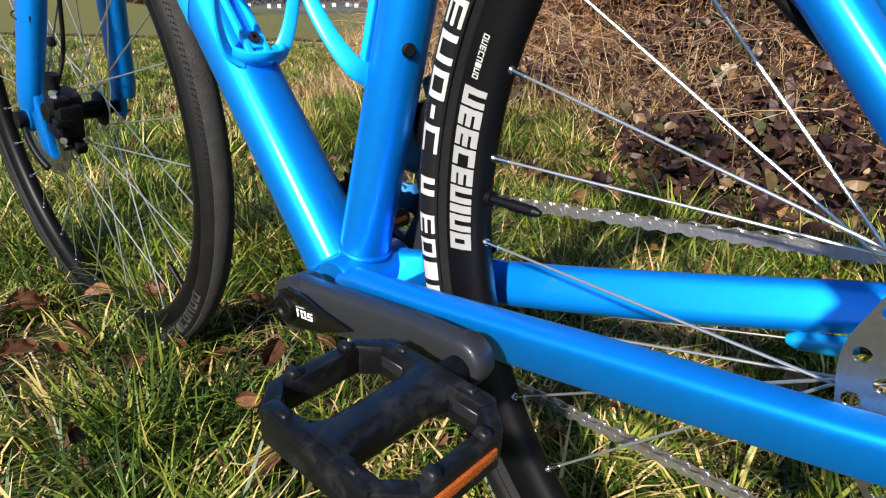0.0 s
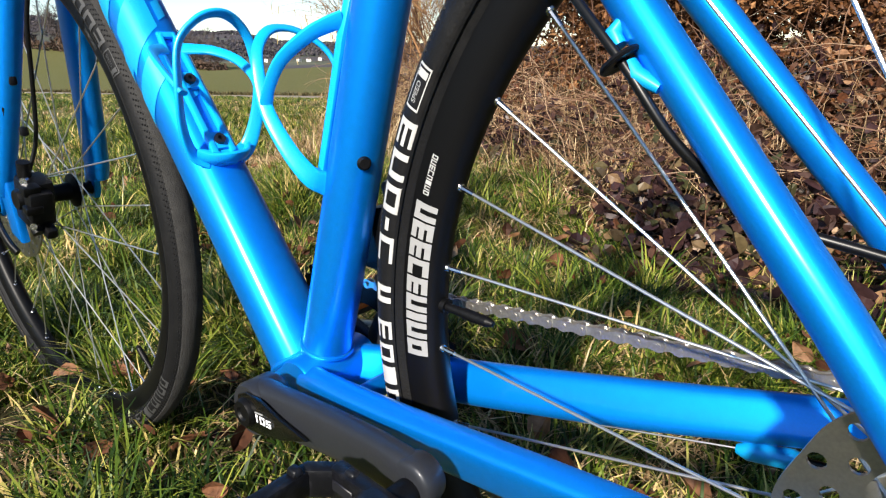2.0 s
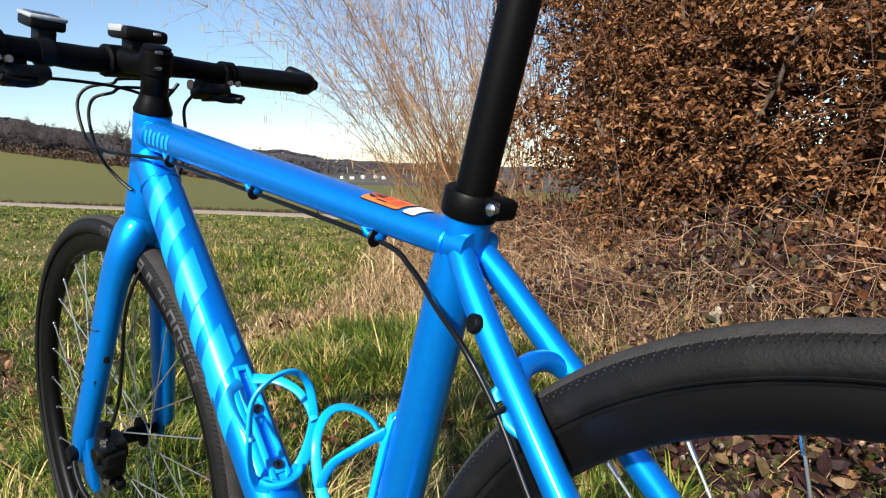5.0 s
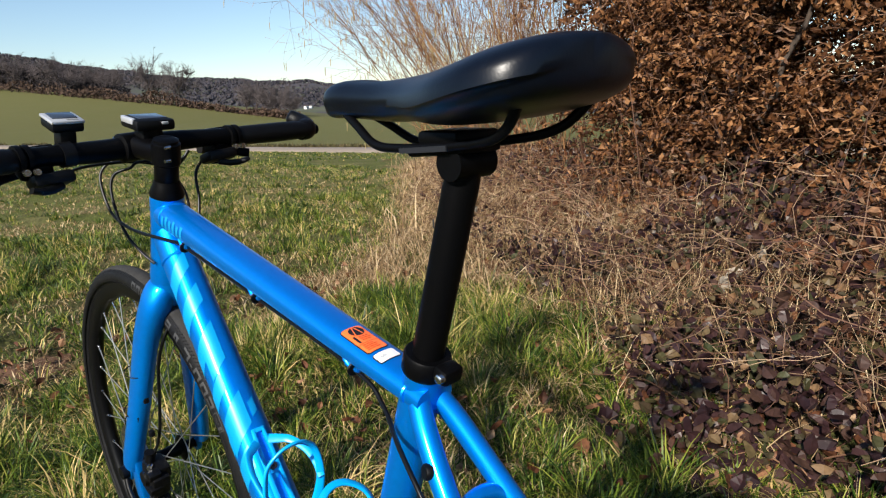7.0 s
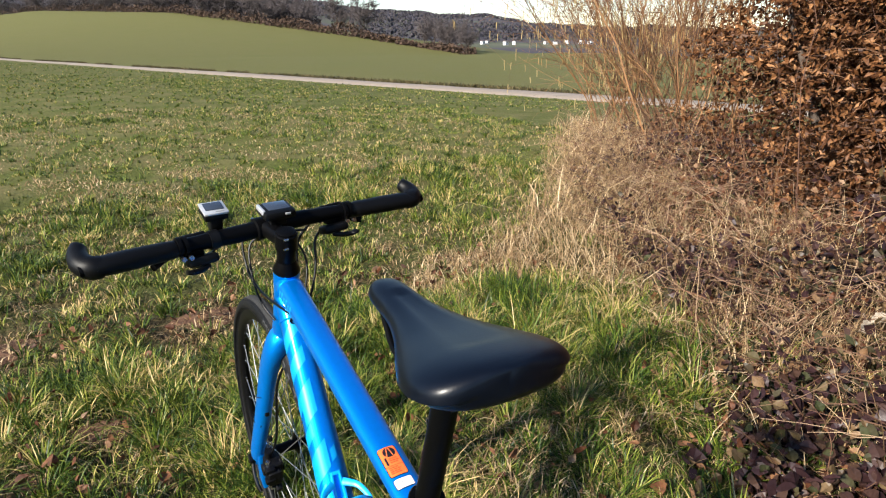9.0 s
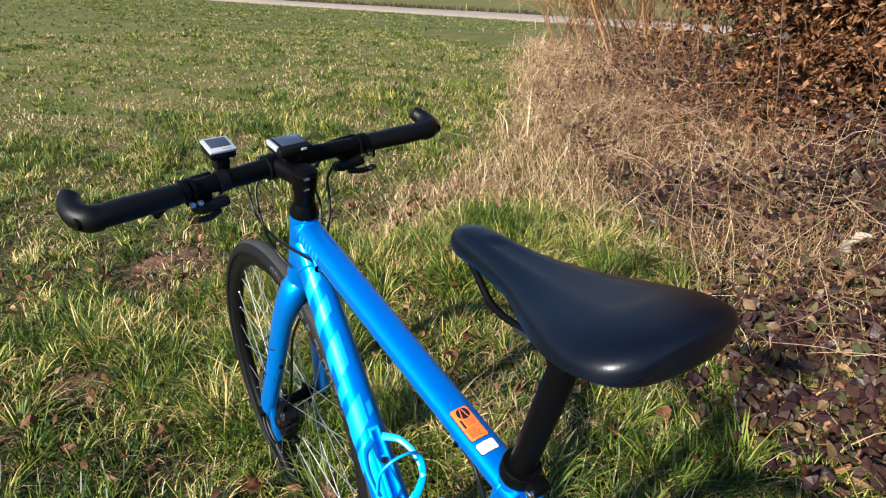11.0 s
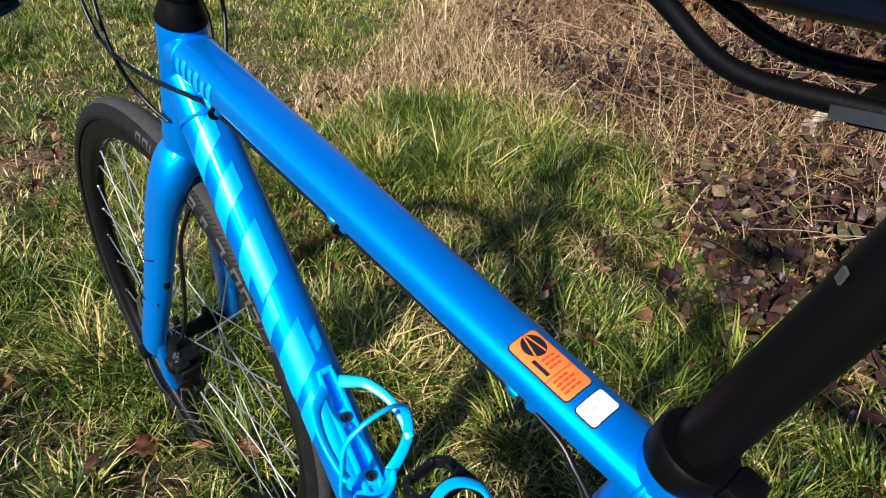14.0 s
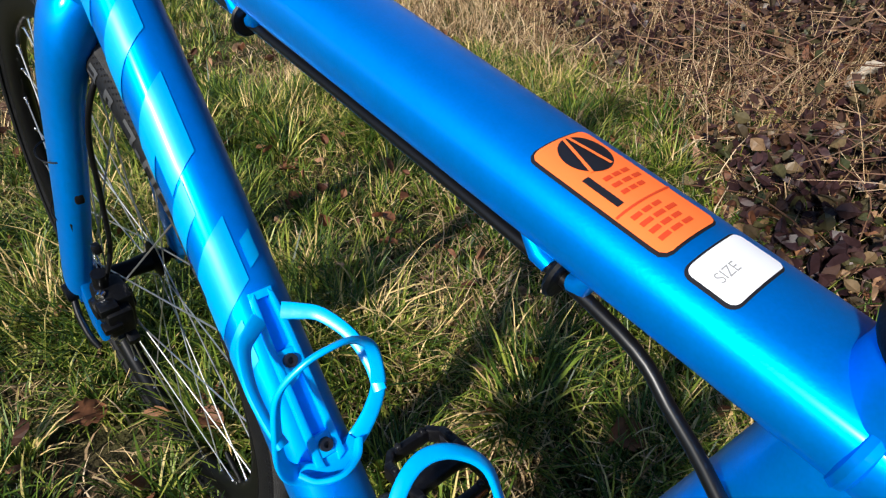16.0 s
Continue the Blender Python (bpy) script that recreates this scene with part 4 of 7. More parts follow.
for run in (link_top, link_low):
    for i in range(len(run) - 1):
        d = run[i + 1] - run[i]
        m = Matrix.Translation((run[i] + run[i + 1]) / 2) @ Matrix.Rotation(math.atan2(d.z, d.y), 4, "X") @ YZ
        off = 0.0031 if i % 2 else 0.0020
        pieces = [slab(shape, 0.0009, m @ Matrix.Translation((0, 0, q * off))) for q in (-1, 1)]
        pieces += [lathe([(0, -0.0040), (0.0018, -0.0040), (0.0020, -0.0030), (0.0038, -0.0012), (0.0038, 0.0012), (0.0020, 0.0030), (0.0018, 0.0040), (0, 0.0040)], Matrix.Translation(run[i]), 10)]
        part("chain_link", pieces, M["chain"], chain)
for i, r in enumerate((0.056, 0.050, 0.044, 0.039, 0.034, 0.030, 0.026)):
    x = 0.030 + 0.004 * i
    part("sprocket", lathe([(0.012, x - 0.0009), (r, x - 0.0009), (r, x + 0.0009), (0.012, x + 0.0009)], mr, 44, True), M["chain"])
part("rear_derailleur", [sweep(smooth_line([(0.070, 0.0, 0.318), (0.074, -0.012, 0.290), (0.070, -0.004, 0.262), (0.056, 0.018, 0.236)], 5), [(0.009, 0.013)] * 16, 16, 2.6, (1, 0, 0)),
                              lathe([(0, 0.038), (0.021, 0.038), (0.021, 0.054), (0, 0.054)], Matrix.Translation((0, 0.025, 0.245)), 24), lathe([(0, 0.038), (0.019, 0.038), (0.019, 0.053), (0, 0.053)], Matrix.Translation((0, 0.045, 0.188)), 24),
                              sweep([(0.055, 0.022, 0.255), (0.055, 0.048, 0.180)], [(0.0012, 0.014), (0.0012, 0.012)], 12, 3, (1, 0, 0))], M["black"], label="black rear derailleur")
fd = part("front_derailleur", [block((0.030, 0.026, 0.040), Matrix.Translation((0.030, 0.372, 0.395)) @ pose(0, 0, 0, -16), 0.006), block((0.020, 0.040, 0.020), Matrix.Translation((0.044, 0.372, 0.425)) @ pose(0, 0, 0, -20), 0.005),
                               block((0.003, 0.10, 0.032), Matrix.Translation((0.038, 0.400, 0.376)) @ pose(0, 0, 0, -12), 0.001), block((0.003, 0.10, 0.028), Matrix.Translation((0.054, 0.398, 0.376)) @ pose(0, 0, 0, -12), 0.001),
                               block((0.018, 0.012, 0.030), Matrix.Translation((0.016, 0.366, 0.350)) @ pose(0, 0, 0, -16), 0.003)], M["black"], label="black and silver front derailleur")
for p in ((0.018, 0.362, 0.404), (0.030, 0.356, 0.378), (0.012, 0.360, 0.352)):
    part("bolt", lathe([(0, -0.004), (0.0035, -0.004), (0.0042, 0.003), (0, 0.003)], Matrix.Translation(p) @ pose(0, 0, 0, 0, 0, 60), 12), M["steel"], fd)
part("link_plate", block((0.005, 0.022, 0.016), Matrix.Translation((0.014, 0.358, 0.388)) @ pose(0, 0, 0, -35), 0.002), M["silver"], fd)
part("tube_bolt", lathe([(0, -0.002), (0.0045, -0.002), (0.0050, 0.001), (0.0035, 0.003), (0, 0.003)], Matrix.Translation(seat_axis(0.452) + Vector((-0.0095, -0.0180, 0))) @ pose(0, 0, 0, 0, 0, 62) @ Matrix.Rotation(math.pi, 4, "Z"), 18), M["black"])


# bottle cages
def cage(base, up, out, label, lift, marked=False):
    """A cage of one wrapped loop and two side arms on a slotted spine. base: between its bolts; up: along the tube; out: away from it."""
    up, out = Vector(up).normalized(), Vector(out).normalized()
    lat = up.cross(out)
    P = lambda x, u, o: base + lat * x + up * u + out * o
    half = [(0.0138, -0.0470, 0.000), (0.0270, -0.0400, 0.004), (0.0356, -0.0240, 0.0225), (0.0382, -0.0027, 0.0465), (0.0334, 0.0249, 0.0675), (0.0178, 0.0370, 0.0825), (0.0, 0.0400, 0.0880)]
    loop_ = [(-x, u, o) for x, u, o in half] + half[-2::-1]
    line = smooth_line([P(*q) for q in loop_], 6)
    k = np.abs(np.linspace(-1, 1, len(line)))
    body = part("bottle_cage", [sweep(line, np.stack([0.0021 + 0.0005 * k, np.interp(k, [0, 0.3, 0.7, 1], [0.0046, 0.0042, 0.0062, 0.0085])], 1), 14, 2.8, out)], M["cage"], label=label)
    for q in (-1, 1):
        l2 = smooth_line([P(q * x, u, o) for x, u, o in ((0.0085, 0.0660, 0.005 + lift), (0.0180, 0.0610, 0.012 + lift * 0.6), (0.0290, 0.0530, 0.0215), (0.0375, 0.0330, 0.035), (0.0389, 0.0106, 0.0435), (0.0365, -0.0080, 0.0480))], 5)
        kk = np.linspace(0, 1, len(l2))
        part("side_arm", sweep(l2, np.stack([np.full(len(l2), 0.0023), np.interp(kk, [0, 0.3, 0.8, 1], [0.0065, 0.0055, 0.0042, 0.0050])], 1), 12, 2.8, out), M["cage"], body)
    mm = Matrix((lat, up, out)).transposed().to_4x4()
    at = Matrix.Translation(base + out * (0.0035 + lift)) @ mm
    for q in (-1, 1):
        part("spine", slab([(q * 0.0052, -0.047), (q * 0.0115, -0.044), (q * 0.0110, 0.0), (q * 0.0105, 0.055), (q * 0.0085, 0.080), (q * 0.0050, 0.084), (q * 0.0050, 0.076), (q * 0.0058, 0.050), (q * 0.0058, -0.042)][::q], 0.0065, at, 0.0012), M["cage"], body)
    for y, h in ((0.082, 0.006), (0.032, 0.017), (-0.032, 0.017)):
        part("cross_bar", slab([(-0.0085, y - h / 2), (0.0085, y - h / 2), (0.0085, y + h / 2), (-0.0085, y + h / 2)], 0.0045, at, 0.001), M["cage"], body)
    floor_ = [(-0.020, -0.036), (-0.024, -0.042), (-0.017, -0.051), (-0.007, -0.056), (0.007, -0.056), (0.017, -0.051), (0.024, -0.042), (0.020, -0.036), (0.010, -0.041), (-0.010, -0.041)]
    part("floor_web", slab(floor_, 0.005, Matrix.Translation(base + out * (0.0015 + lift)) @ mm, 0.0015), M["cage"], body)
    part("toe", sweep(smooth_line([P(-0.024, -0.042, 0.004 + lift), P(-0.016, -0.051, 0.009 + lift), P(0, -0.055, 0.014 + lift), P(0.016, -0.051, 0.009 + lift), P(0.024, -0.042, 0.004 + lift)], 5), [(0.0055, 0.0026)] * 21, 12, 2.6, out), M["cage"], body)
    if marked:
        for i in range(5):
            part("maker_mark", block((0.0034, 0.0006, 0.0042), Matrix.Translation(P(-0.0398 + 0.0006 * i, -0.026 + 0.0060 * i, 0.026 + 0.0056 * i)) @ Matrix((out, lat, up)).transposed().to_4x4(), 0), M["ink"], body)
    for u in (-0.032, 0.032):
        part("bolt", lathe([(0.0024, 0.0), (0.0024, 0.003), (0.0048, 0.003), (0.0052, -0.003), (0, -0.003)], Matrix.Translation(P(0, u, 0.0062 + lift)) @ out.to_track_quat("X", "Z").to_matrix().to_4x4(), 18), M["ink"], body)
    return body


dt_out = Vector((0, -dt_dir.z, dt_dir.y))
cage(Vector((0, 0.5815, 0.4755)) - dt_out * 0.005, dt_dir, dt_out, "cyan plastic bottle cage on the down tube", 0.003)
st_out = Vector((0, 1, 0.313)).normalized()
cage(seat_axis(0.475) + st_out * 0.0115, sa, st_out, "cyan plastic bottle cage on the seat tube", 0.0085, True)

# prints on the frame
DEC = ((0.845, 0.038, 172, 268, 0.055), (0.755, 0.042, 150, 268, 0.065), (0.655, 0.085, 205, 266, 0.035), (0.665, 0.040, 148, 205, 0.035), (0.585, 0.036, 148, 232, 0.045), (0.500, 0.070, 178, 266, 0.050), (0.495, 0.035, 148, 178, 0.017), (0.425, 0.045, 150, 235, 0.045), (0.560, 0.030, 272, 292, 0.010), (0.430, 0.035, 262, 290, 0.015))
for u, du, w0, w1, sl in DEC:
    part("frame_print", patch(DT, DT_R, u, u + du, w0, w1, 0.0007, sl, 2.25, (1, 0, 0)), M["decal"], dt, "paler blue print on the tube")
for i in range(6):
    part("frame_print", patch(TT, TT_R, 0.945 - 0.021 * i, 0.945 - 0.021 * i - 0.012, 168 - 6, 200 + (8 if i % 2 else 0), 0.0006, -0.006, 2.5, (1, 0, 0), 2, 6), M["decal"], tt)


TT_L = (TT[1] - TT[0]).length


def tt_at(a, x, lift):
    """A point on the top tube's upper side: a metres along it, x metres off its middle."""
    u, x = a / TT_L, x - 0.0032
    rx = TT_R[0][0] * (1 - u) + TT_R[1][0] * u + lift
    d = math.degrees(math.asin(min(1.0, abs(x) / rx) ** 1.25))
    v, _ = patch(TT, TT_R, u, u + 1e-4, 270 + math.copysign(d, x), 270.001 + math.copysign(d, x), lift, 0, 2.5, (1, 0, 0), 1, 1)
    return Vector(v[0])


def tt_label(name, a0, a1, x0, x1, material, lift, parent, label="", corner=0.0):
    """A print with rounded corners on the top tube's upper side."""
    v, f, nu, nw = [], [], 16, 16
    for i in range(nu + 1):
        k = i / nu
        k = k * k * (3 - 2 * k)
        a = a0 + (a1 - a0) * k
        d = min(a - a0, a1 - a)
        cut = 0 if d >= corner else corner - math.sqrt(max(0, corner ** 2 - (corner - d) ** 2))
        for j in range(nw + 1):
            v.append(tt_at(a, x0 + cut + (x1 - x0 - 2 * cut) * j / nw, lift))
    for i in range(nu):
        for j in range(nw):
            o = i * (nw + 1) + j
            f.append((o, o + nw + 1, o + nw + 2, o + 1))
    return part(name, (v, f), material, parent, label)


S0, S1, X1 = 0.0735, 0.1200, 0.0118
border = tt_label("warning_sticker", S0, S1, -X1, X1, M["ink"], 0.0004, tt, "orange warning sticker with a dark disc and fine print", 0.003)
tt_label("sticker_face", S0 + 0.0007, S1 - 0.0007, -X1 + 0.0007, X1 - 0.0007, M["orange"], 0.0008, border, "", 0.0026)
size_border = tt_label("size_label", 0.0545, 0.0695, -X1, X1, M["ink"], 0.0004, tt, "white label that reads SIZE", 0.0028)
tt_label("label_face", 0.0552, 0.0688, -X1 + 0.0007, X1 - 0.0007, M["label"], 0.0008, size_border, "", 0.0022)
DA, DX, DR = S1 - 0.0095, 0.0012, 0.0078
v, f, n = [tt_at(DA, DX, 0.0011)], [], 28
for ring_ in (0.5, 1.0):
    for k in range(n):
        w = 2 * math.pi * k / n
        v.append(tt_at(DA + DR * ring_ * math.cos(w), DX + DR * ring_ * math.sin(w), 0.0011))
for k in range(n):
    l = (k + 1) % n
    f += [(0, 1 + k, 1 + l), (1 + k, 1 + n + k, 1 + n + l, 1 + l)]
part("disc_mark", (v, f), M["ink"], border)
for x_top, x_low in ((-0.0010, -0.0052), (0.0008, 0.0030)):
    v, f = [], []
    for i in range(7):
        k = i / 6
        xm = DX + x_top + (x_low - x_top) * k
        a = DA + DR * (0.95 - 1.80 * k)
        v += [tt_at(a, xm - 0.0006, 0.0014), tt_at(a, xm + 0.0006, 0.0014)]
    for i in range(6):
        f.append((2 * i, 2 * i + 1, 2 * i + 3, 2 * i + 2))
    part("disc_line", (v, f), M["orange"], border)
tt_label("bar_mark", S1 - 0.0285, S1 - 0.0165, -0.0082, -0.0058, M["ink"], 0.0011, border)
tt_label("divider", S0 + 0.0155, S0 + 0.0162, -X1 + 0.0008, X1 - 0.0008, M["red_ink"], 0.0011, border)
for i, (a, x, wd) in enumerate(((0.0265, -0.0035, 0.011), (0.0235, -0.0035, 0.0125), (0.0205, -0.0035, 0.010), (0.0130, -0.0085, 0.012), (0.0102, -0.0085, 0.015), (0.0074, -0.0085, 0.013), (0.0046, -0.0085, 0.014))):
    for k in range(3):
        tt_label("text_bar", S0 + a - 0.0006, S0 + a + 0.0008, x + wd * k / 3, x + wd * (k + 0.82) / 3, M["red_ink"], 0.0011, border)
word = text_mesh("SIZE", 0.0042)
part("lettering", ([tt_at(0.0620 + v.y, -0.0045 + v.x, 0.0011) for v in word[0]], word[1]), M["grey_print"], size_border)

# cables, clips, ties
CLIP = [(-0.014, 0.752), (-0.011, 0.566), (-0.011, 0.381)]


def tt_under(y):
    """Where the cable guides sit, low on the left of the top tube."""
    k = (y - TT[0].y) / (TT[1].y - TT[0].y)
    return TT[0].z + k * (TT[1].z - TT[0].z) - 0.0105 - 0.0055 * k


hose = [SB @ (bar_at(0.075) + Vector((0, 0.024, -0.016))), SB @ (bar_at(0.03) + Vector((0, 0.050, -0.016))), Vector((-0.005, 0.950, 0.882)), Vector((-0.032, 0.968, 0.875)), Vector((-0.046, 0.968, 0.852)), Vector((-0.046, 0.942, 0.806)), Vector((-0.041, 0.895, 0.788)), Vector((-0.034, 0.845, 0.782)), Vector((-0.020, 0.79, 0.777))]
hose += [Vector((x, y, tt_under(y) - 0.007)) for x, y in CLIP] + [Vector((-0.015, 0.335, 0.688)), Vector((-0.031, 0.294, 0.668)), Vector((-0.042, 0.255, 0.645)), Vector((-0.043, 0.228, 0.611)), Vector((-0.050, 0.192, 0.560)), Vector((-0.060, 0.152, 0.519)), Vector((-0.057, 0.128, 0.488)), Vector((-0.042, 0.100, 0.462)), Vector((-0.036, 0.060, 0.452)), Vector((-0.038, 0.010, 0.445)), Vector((-0.050, -0.020, 0.436))]
part("brake_hose", sweep(smooth_line(hose, 8), 0.0022, 12), M["hose"], label="black brake hose along the frame")
part("gear_cable", sweep(smooth_line([SB @ (bar_at(0.085) + Vector((0, 0.02, -0.030))), SB @ (bar_at(0.03) + Vector((0, 0.045, -0.028))), Vector((-0.010, 0.938, 0.868)), Vector((-0.030, 0.950, 0.860)), Vector((-0.040, 0.944, 0.838)), Vector((-0.043, 0.922, 0.802)), Vector((-0.042, 0.894, 0.774)), Vector((-0.035, 0.866, 0.752)), Vector((-0.025, 0.848, 0.736))], 8), 0.0022, 12), M["hose"])
part("gear_cable", sweep(smooth_line([SB @ (bar_at(-0.105) + Vector((0, 0.02, -0.030))), SB @ (bar_at(-0.055) + Vector((0, 0.046, -0.022))), Vector((0.0, 0.940, 0.876)), Vector((0.040, 0.928, 0.860)), Vector((0.058, 0.910, 0.820)), Vector((0.044, 0.880, 0.770)), Vector((0.022, 0.852, 0.736))], 8), 0.0022, 12), M["hose"])
part("gear_cable", sweep(smooth_line([SB @ (bar_at(0.118) + Vector((0, 0.02, -0.03))), ST @ Vector((0.085, 0.915, 0.850)), Vector((0.075, 0.905, 0.81)), Vector((0.060, 0.890, 0.765)), Vector((0.035, 0.865, 0.738)), Vector((0.022, 0.85, 0.732))], 8), 0.0024, 12), M["hose"])
fh = [SB @ (bar_at(0.10) + Vector((0, 0.03, -0.018))), ST @ Vector((0.055, 0.935, 0.84)), ST @ Vector((0.040, 0.905, 0.75)), ST @ Vector((0.012, 0.868, 0.665)), ST @ Vector((-0.018, 0.872, 0.620)), ST @ Vector((-0.028, 0.893, 0.570)), ST @ Vector((-0.029, 0.915, 0.500)), ST @ Vector((-0.032, 0.935, 0.430)), ST @ (cal + Vector((-0.004, -0.004, 0.03)))]
part("brake_hose", sweep(smooth_line(fh, 8), 0.0026, 12), M["hose"])
for x, y in CLIP:
    z = tt_under(y)
    lug = [(0.0046, 0.0020), (0.0044, 0.0034), (0.0036, 0.0027)]
    clip = part("cable_guide", sweep([(x, y - 0.013, z + 0.002), (x, y - 0.008, z - 0.005), (x, y - 0.004, z - 0.006)], lug, 12, 2.4, (1, 0, 0)), M["blue"], tt)
    part("cable_guide", sweep([(x, y + 0.013, z + 0.004), (x, y + 0.008, z - 0.003), (x, y + 0.004, z - 0.005)], lug, 12, 2.4, (1, 0, 0)), M["blue"], tt)
    part("cable_tie", sweep(ring_points((x, y, z - 0.006), (0, 1, 0.2), (0.0045, 0.0050), 20), [(0.0014, 0.0032)] * 20, 8, 3, (0, 1, 0.2), loop=True), M["black"], clip)
for p in ((-0.039, 0.229, 0.614), (-0.057, 0.153, 0.522)):
    p = Vector(p)
    d = Vector((-0.16, -0.62, -0.77)).normalized()
    clip = part("cable_guide", [sweep([p - d * 0.016 + Vector((0.002, -0.006, 0)), p - d * 0.010, p - d * 0.004], [(0.0038, 0.0025), (0.0040, 0.004), (0.0034, 0.0033)], 12), sweep([p + d * 0.016 + Vector((0.002, -0.006, 0)), p + d * 0.010, p + d * 0.004], [(0.0038, 0.0025), (0.0040, 0.004), (0.0034, 0.0033)], 12)], M["decal"])
    part("cable_tie", sweep(ring_points(p + Vector((-0.001, 0.001, -0.002)), d, (0.0062, 0.0062), 20), [(0.0014, 0.0032)] * 20, 8, 3, d, loop=True), M["black"], clip)
part("cable_stop", sweep([(0.056, 0.118, 0.296), (0.056, 0.112, 0.297), (0.057, 0.088, 0.301), (0.057, 0.082, 0.303)], [0.003, 0.0058, 0.0062, 0.003], 16), M["decal"])
part("bare_cable", rod((0.030, 0.40, 0.246), (0.056, 0.115, 0.297), 0.0007, 6), M["wire"])
part("gear_cable", sweep(smooth_line([(0.057, 0.084, 0.302), (0.060, 0.05, 0.305), (0.064, 0.0, 0.312), (0.068, -0.03, 0.30), (0.07, -0.035, 0.28)], 6), 0.0024, 10), M["hose"])
sensor = part("speed_sensor", [block((0.014, 0.018, 0.040), ST @ Matrix.Translation((-0.052, 0.955, 0.455)) @ pose(0, 0, 0, 20), 0.004)], M["black"], label="black speed sensor tied to the fork leg")
for z in (0.445, 0.468):
    part("cable_tie", [sweep([ST @ Vector(q) for q in ring_points((-0.051, 0.978 + (0.455 - z) * 0.38, z), (0, -0.37, 1), (0.0140, 0.0205), 28)], 0.0009, 6, loop=True)], M["black"], sensor)
part("cable_tie", [sweep([ST @ Vector(q) for q in ring_points((-0.049, 0.940, 0.548), (0, -0.2, 1), (0.0160, 0.0205), 28)], 0.0008, 6, loop=True)], M["black"], fork)
for z in (0.50, 0.56):
    part("hose_magnet", block((0.009, 0.010, 0.012), ST @ Matrix.Translation((-0.045, 0.93, z - 0.06)), 0.003), M["black"], fork)


# ---- land ----
PN, PS = np.array((0.9565, 0.2917)), np.array((-0.2917, 0.9565))   # away from the meadow, and along the track


def step(a, b, x):
    t = np.clip((x - a) / (b - a), 0, 1)
    return t * t * (3 - 2 * t)


def land(x, y):
    """The height of the ground."""
    x, y = np.asarray(x, float), np.asarray(y, float)
    w, s = x * PN[0] + y * PN[1], x * PS[0] + y * PS[1]
    low = -1.75 * np.clip((w - 4) / 22, 0, 1) ** 1.25
    top = np.interp(s, [-200, 60, 110, 137, 195, 267, 354, 600], [-8, -5, -3.6, -4.7, 1.2, 7.4, 14.7, 24])
    z = low + (top + 1.75) * np.clip((w - 28.5) / 121.5, 0, 1)
    z = z - (top + 16) * step(154, 330, w)
    r, az = np.hypot(x, y), np.degrees(np.arctan2(y, x))
    hills = np.interp(az, [-60, 0, 40, 45, 50.4, 54.8, 58, 65.5, 71.2, 77, 84, 130, 180], [40, 25, 26, 30, 34, 50, 67, 80, 100, 134, 170, 190, 70])
    z = z + (hills + 2.5 * np.sin(az * 0.9) + 1.5 * np.sin(az * 2.3)) * step(700, 2000, r)
    bank = 0.12 * step(1.3, 2.6, x - 0.5 * np.maximum(0, y - 1.0)) * step(-4, -1, y) * step(9, 5, y)
    return z + bank + 0.012 * np.sin(3.1 * x + 1.0) * np.sin(2.7 * y)


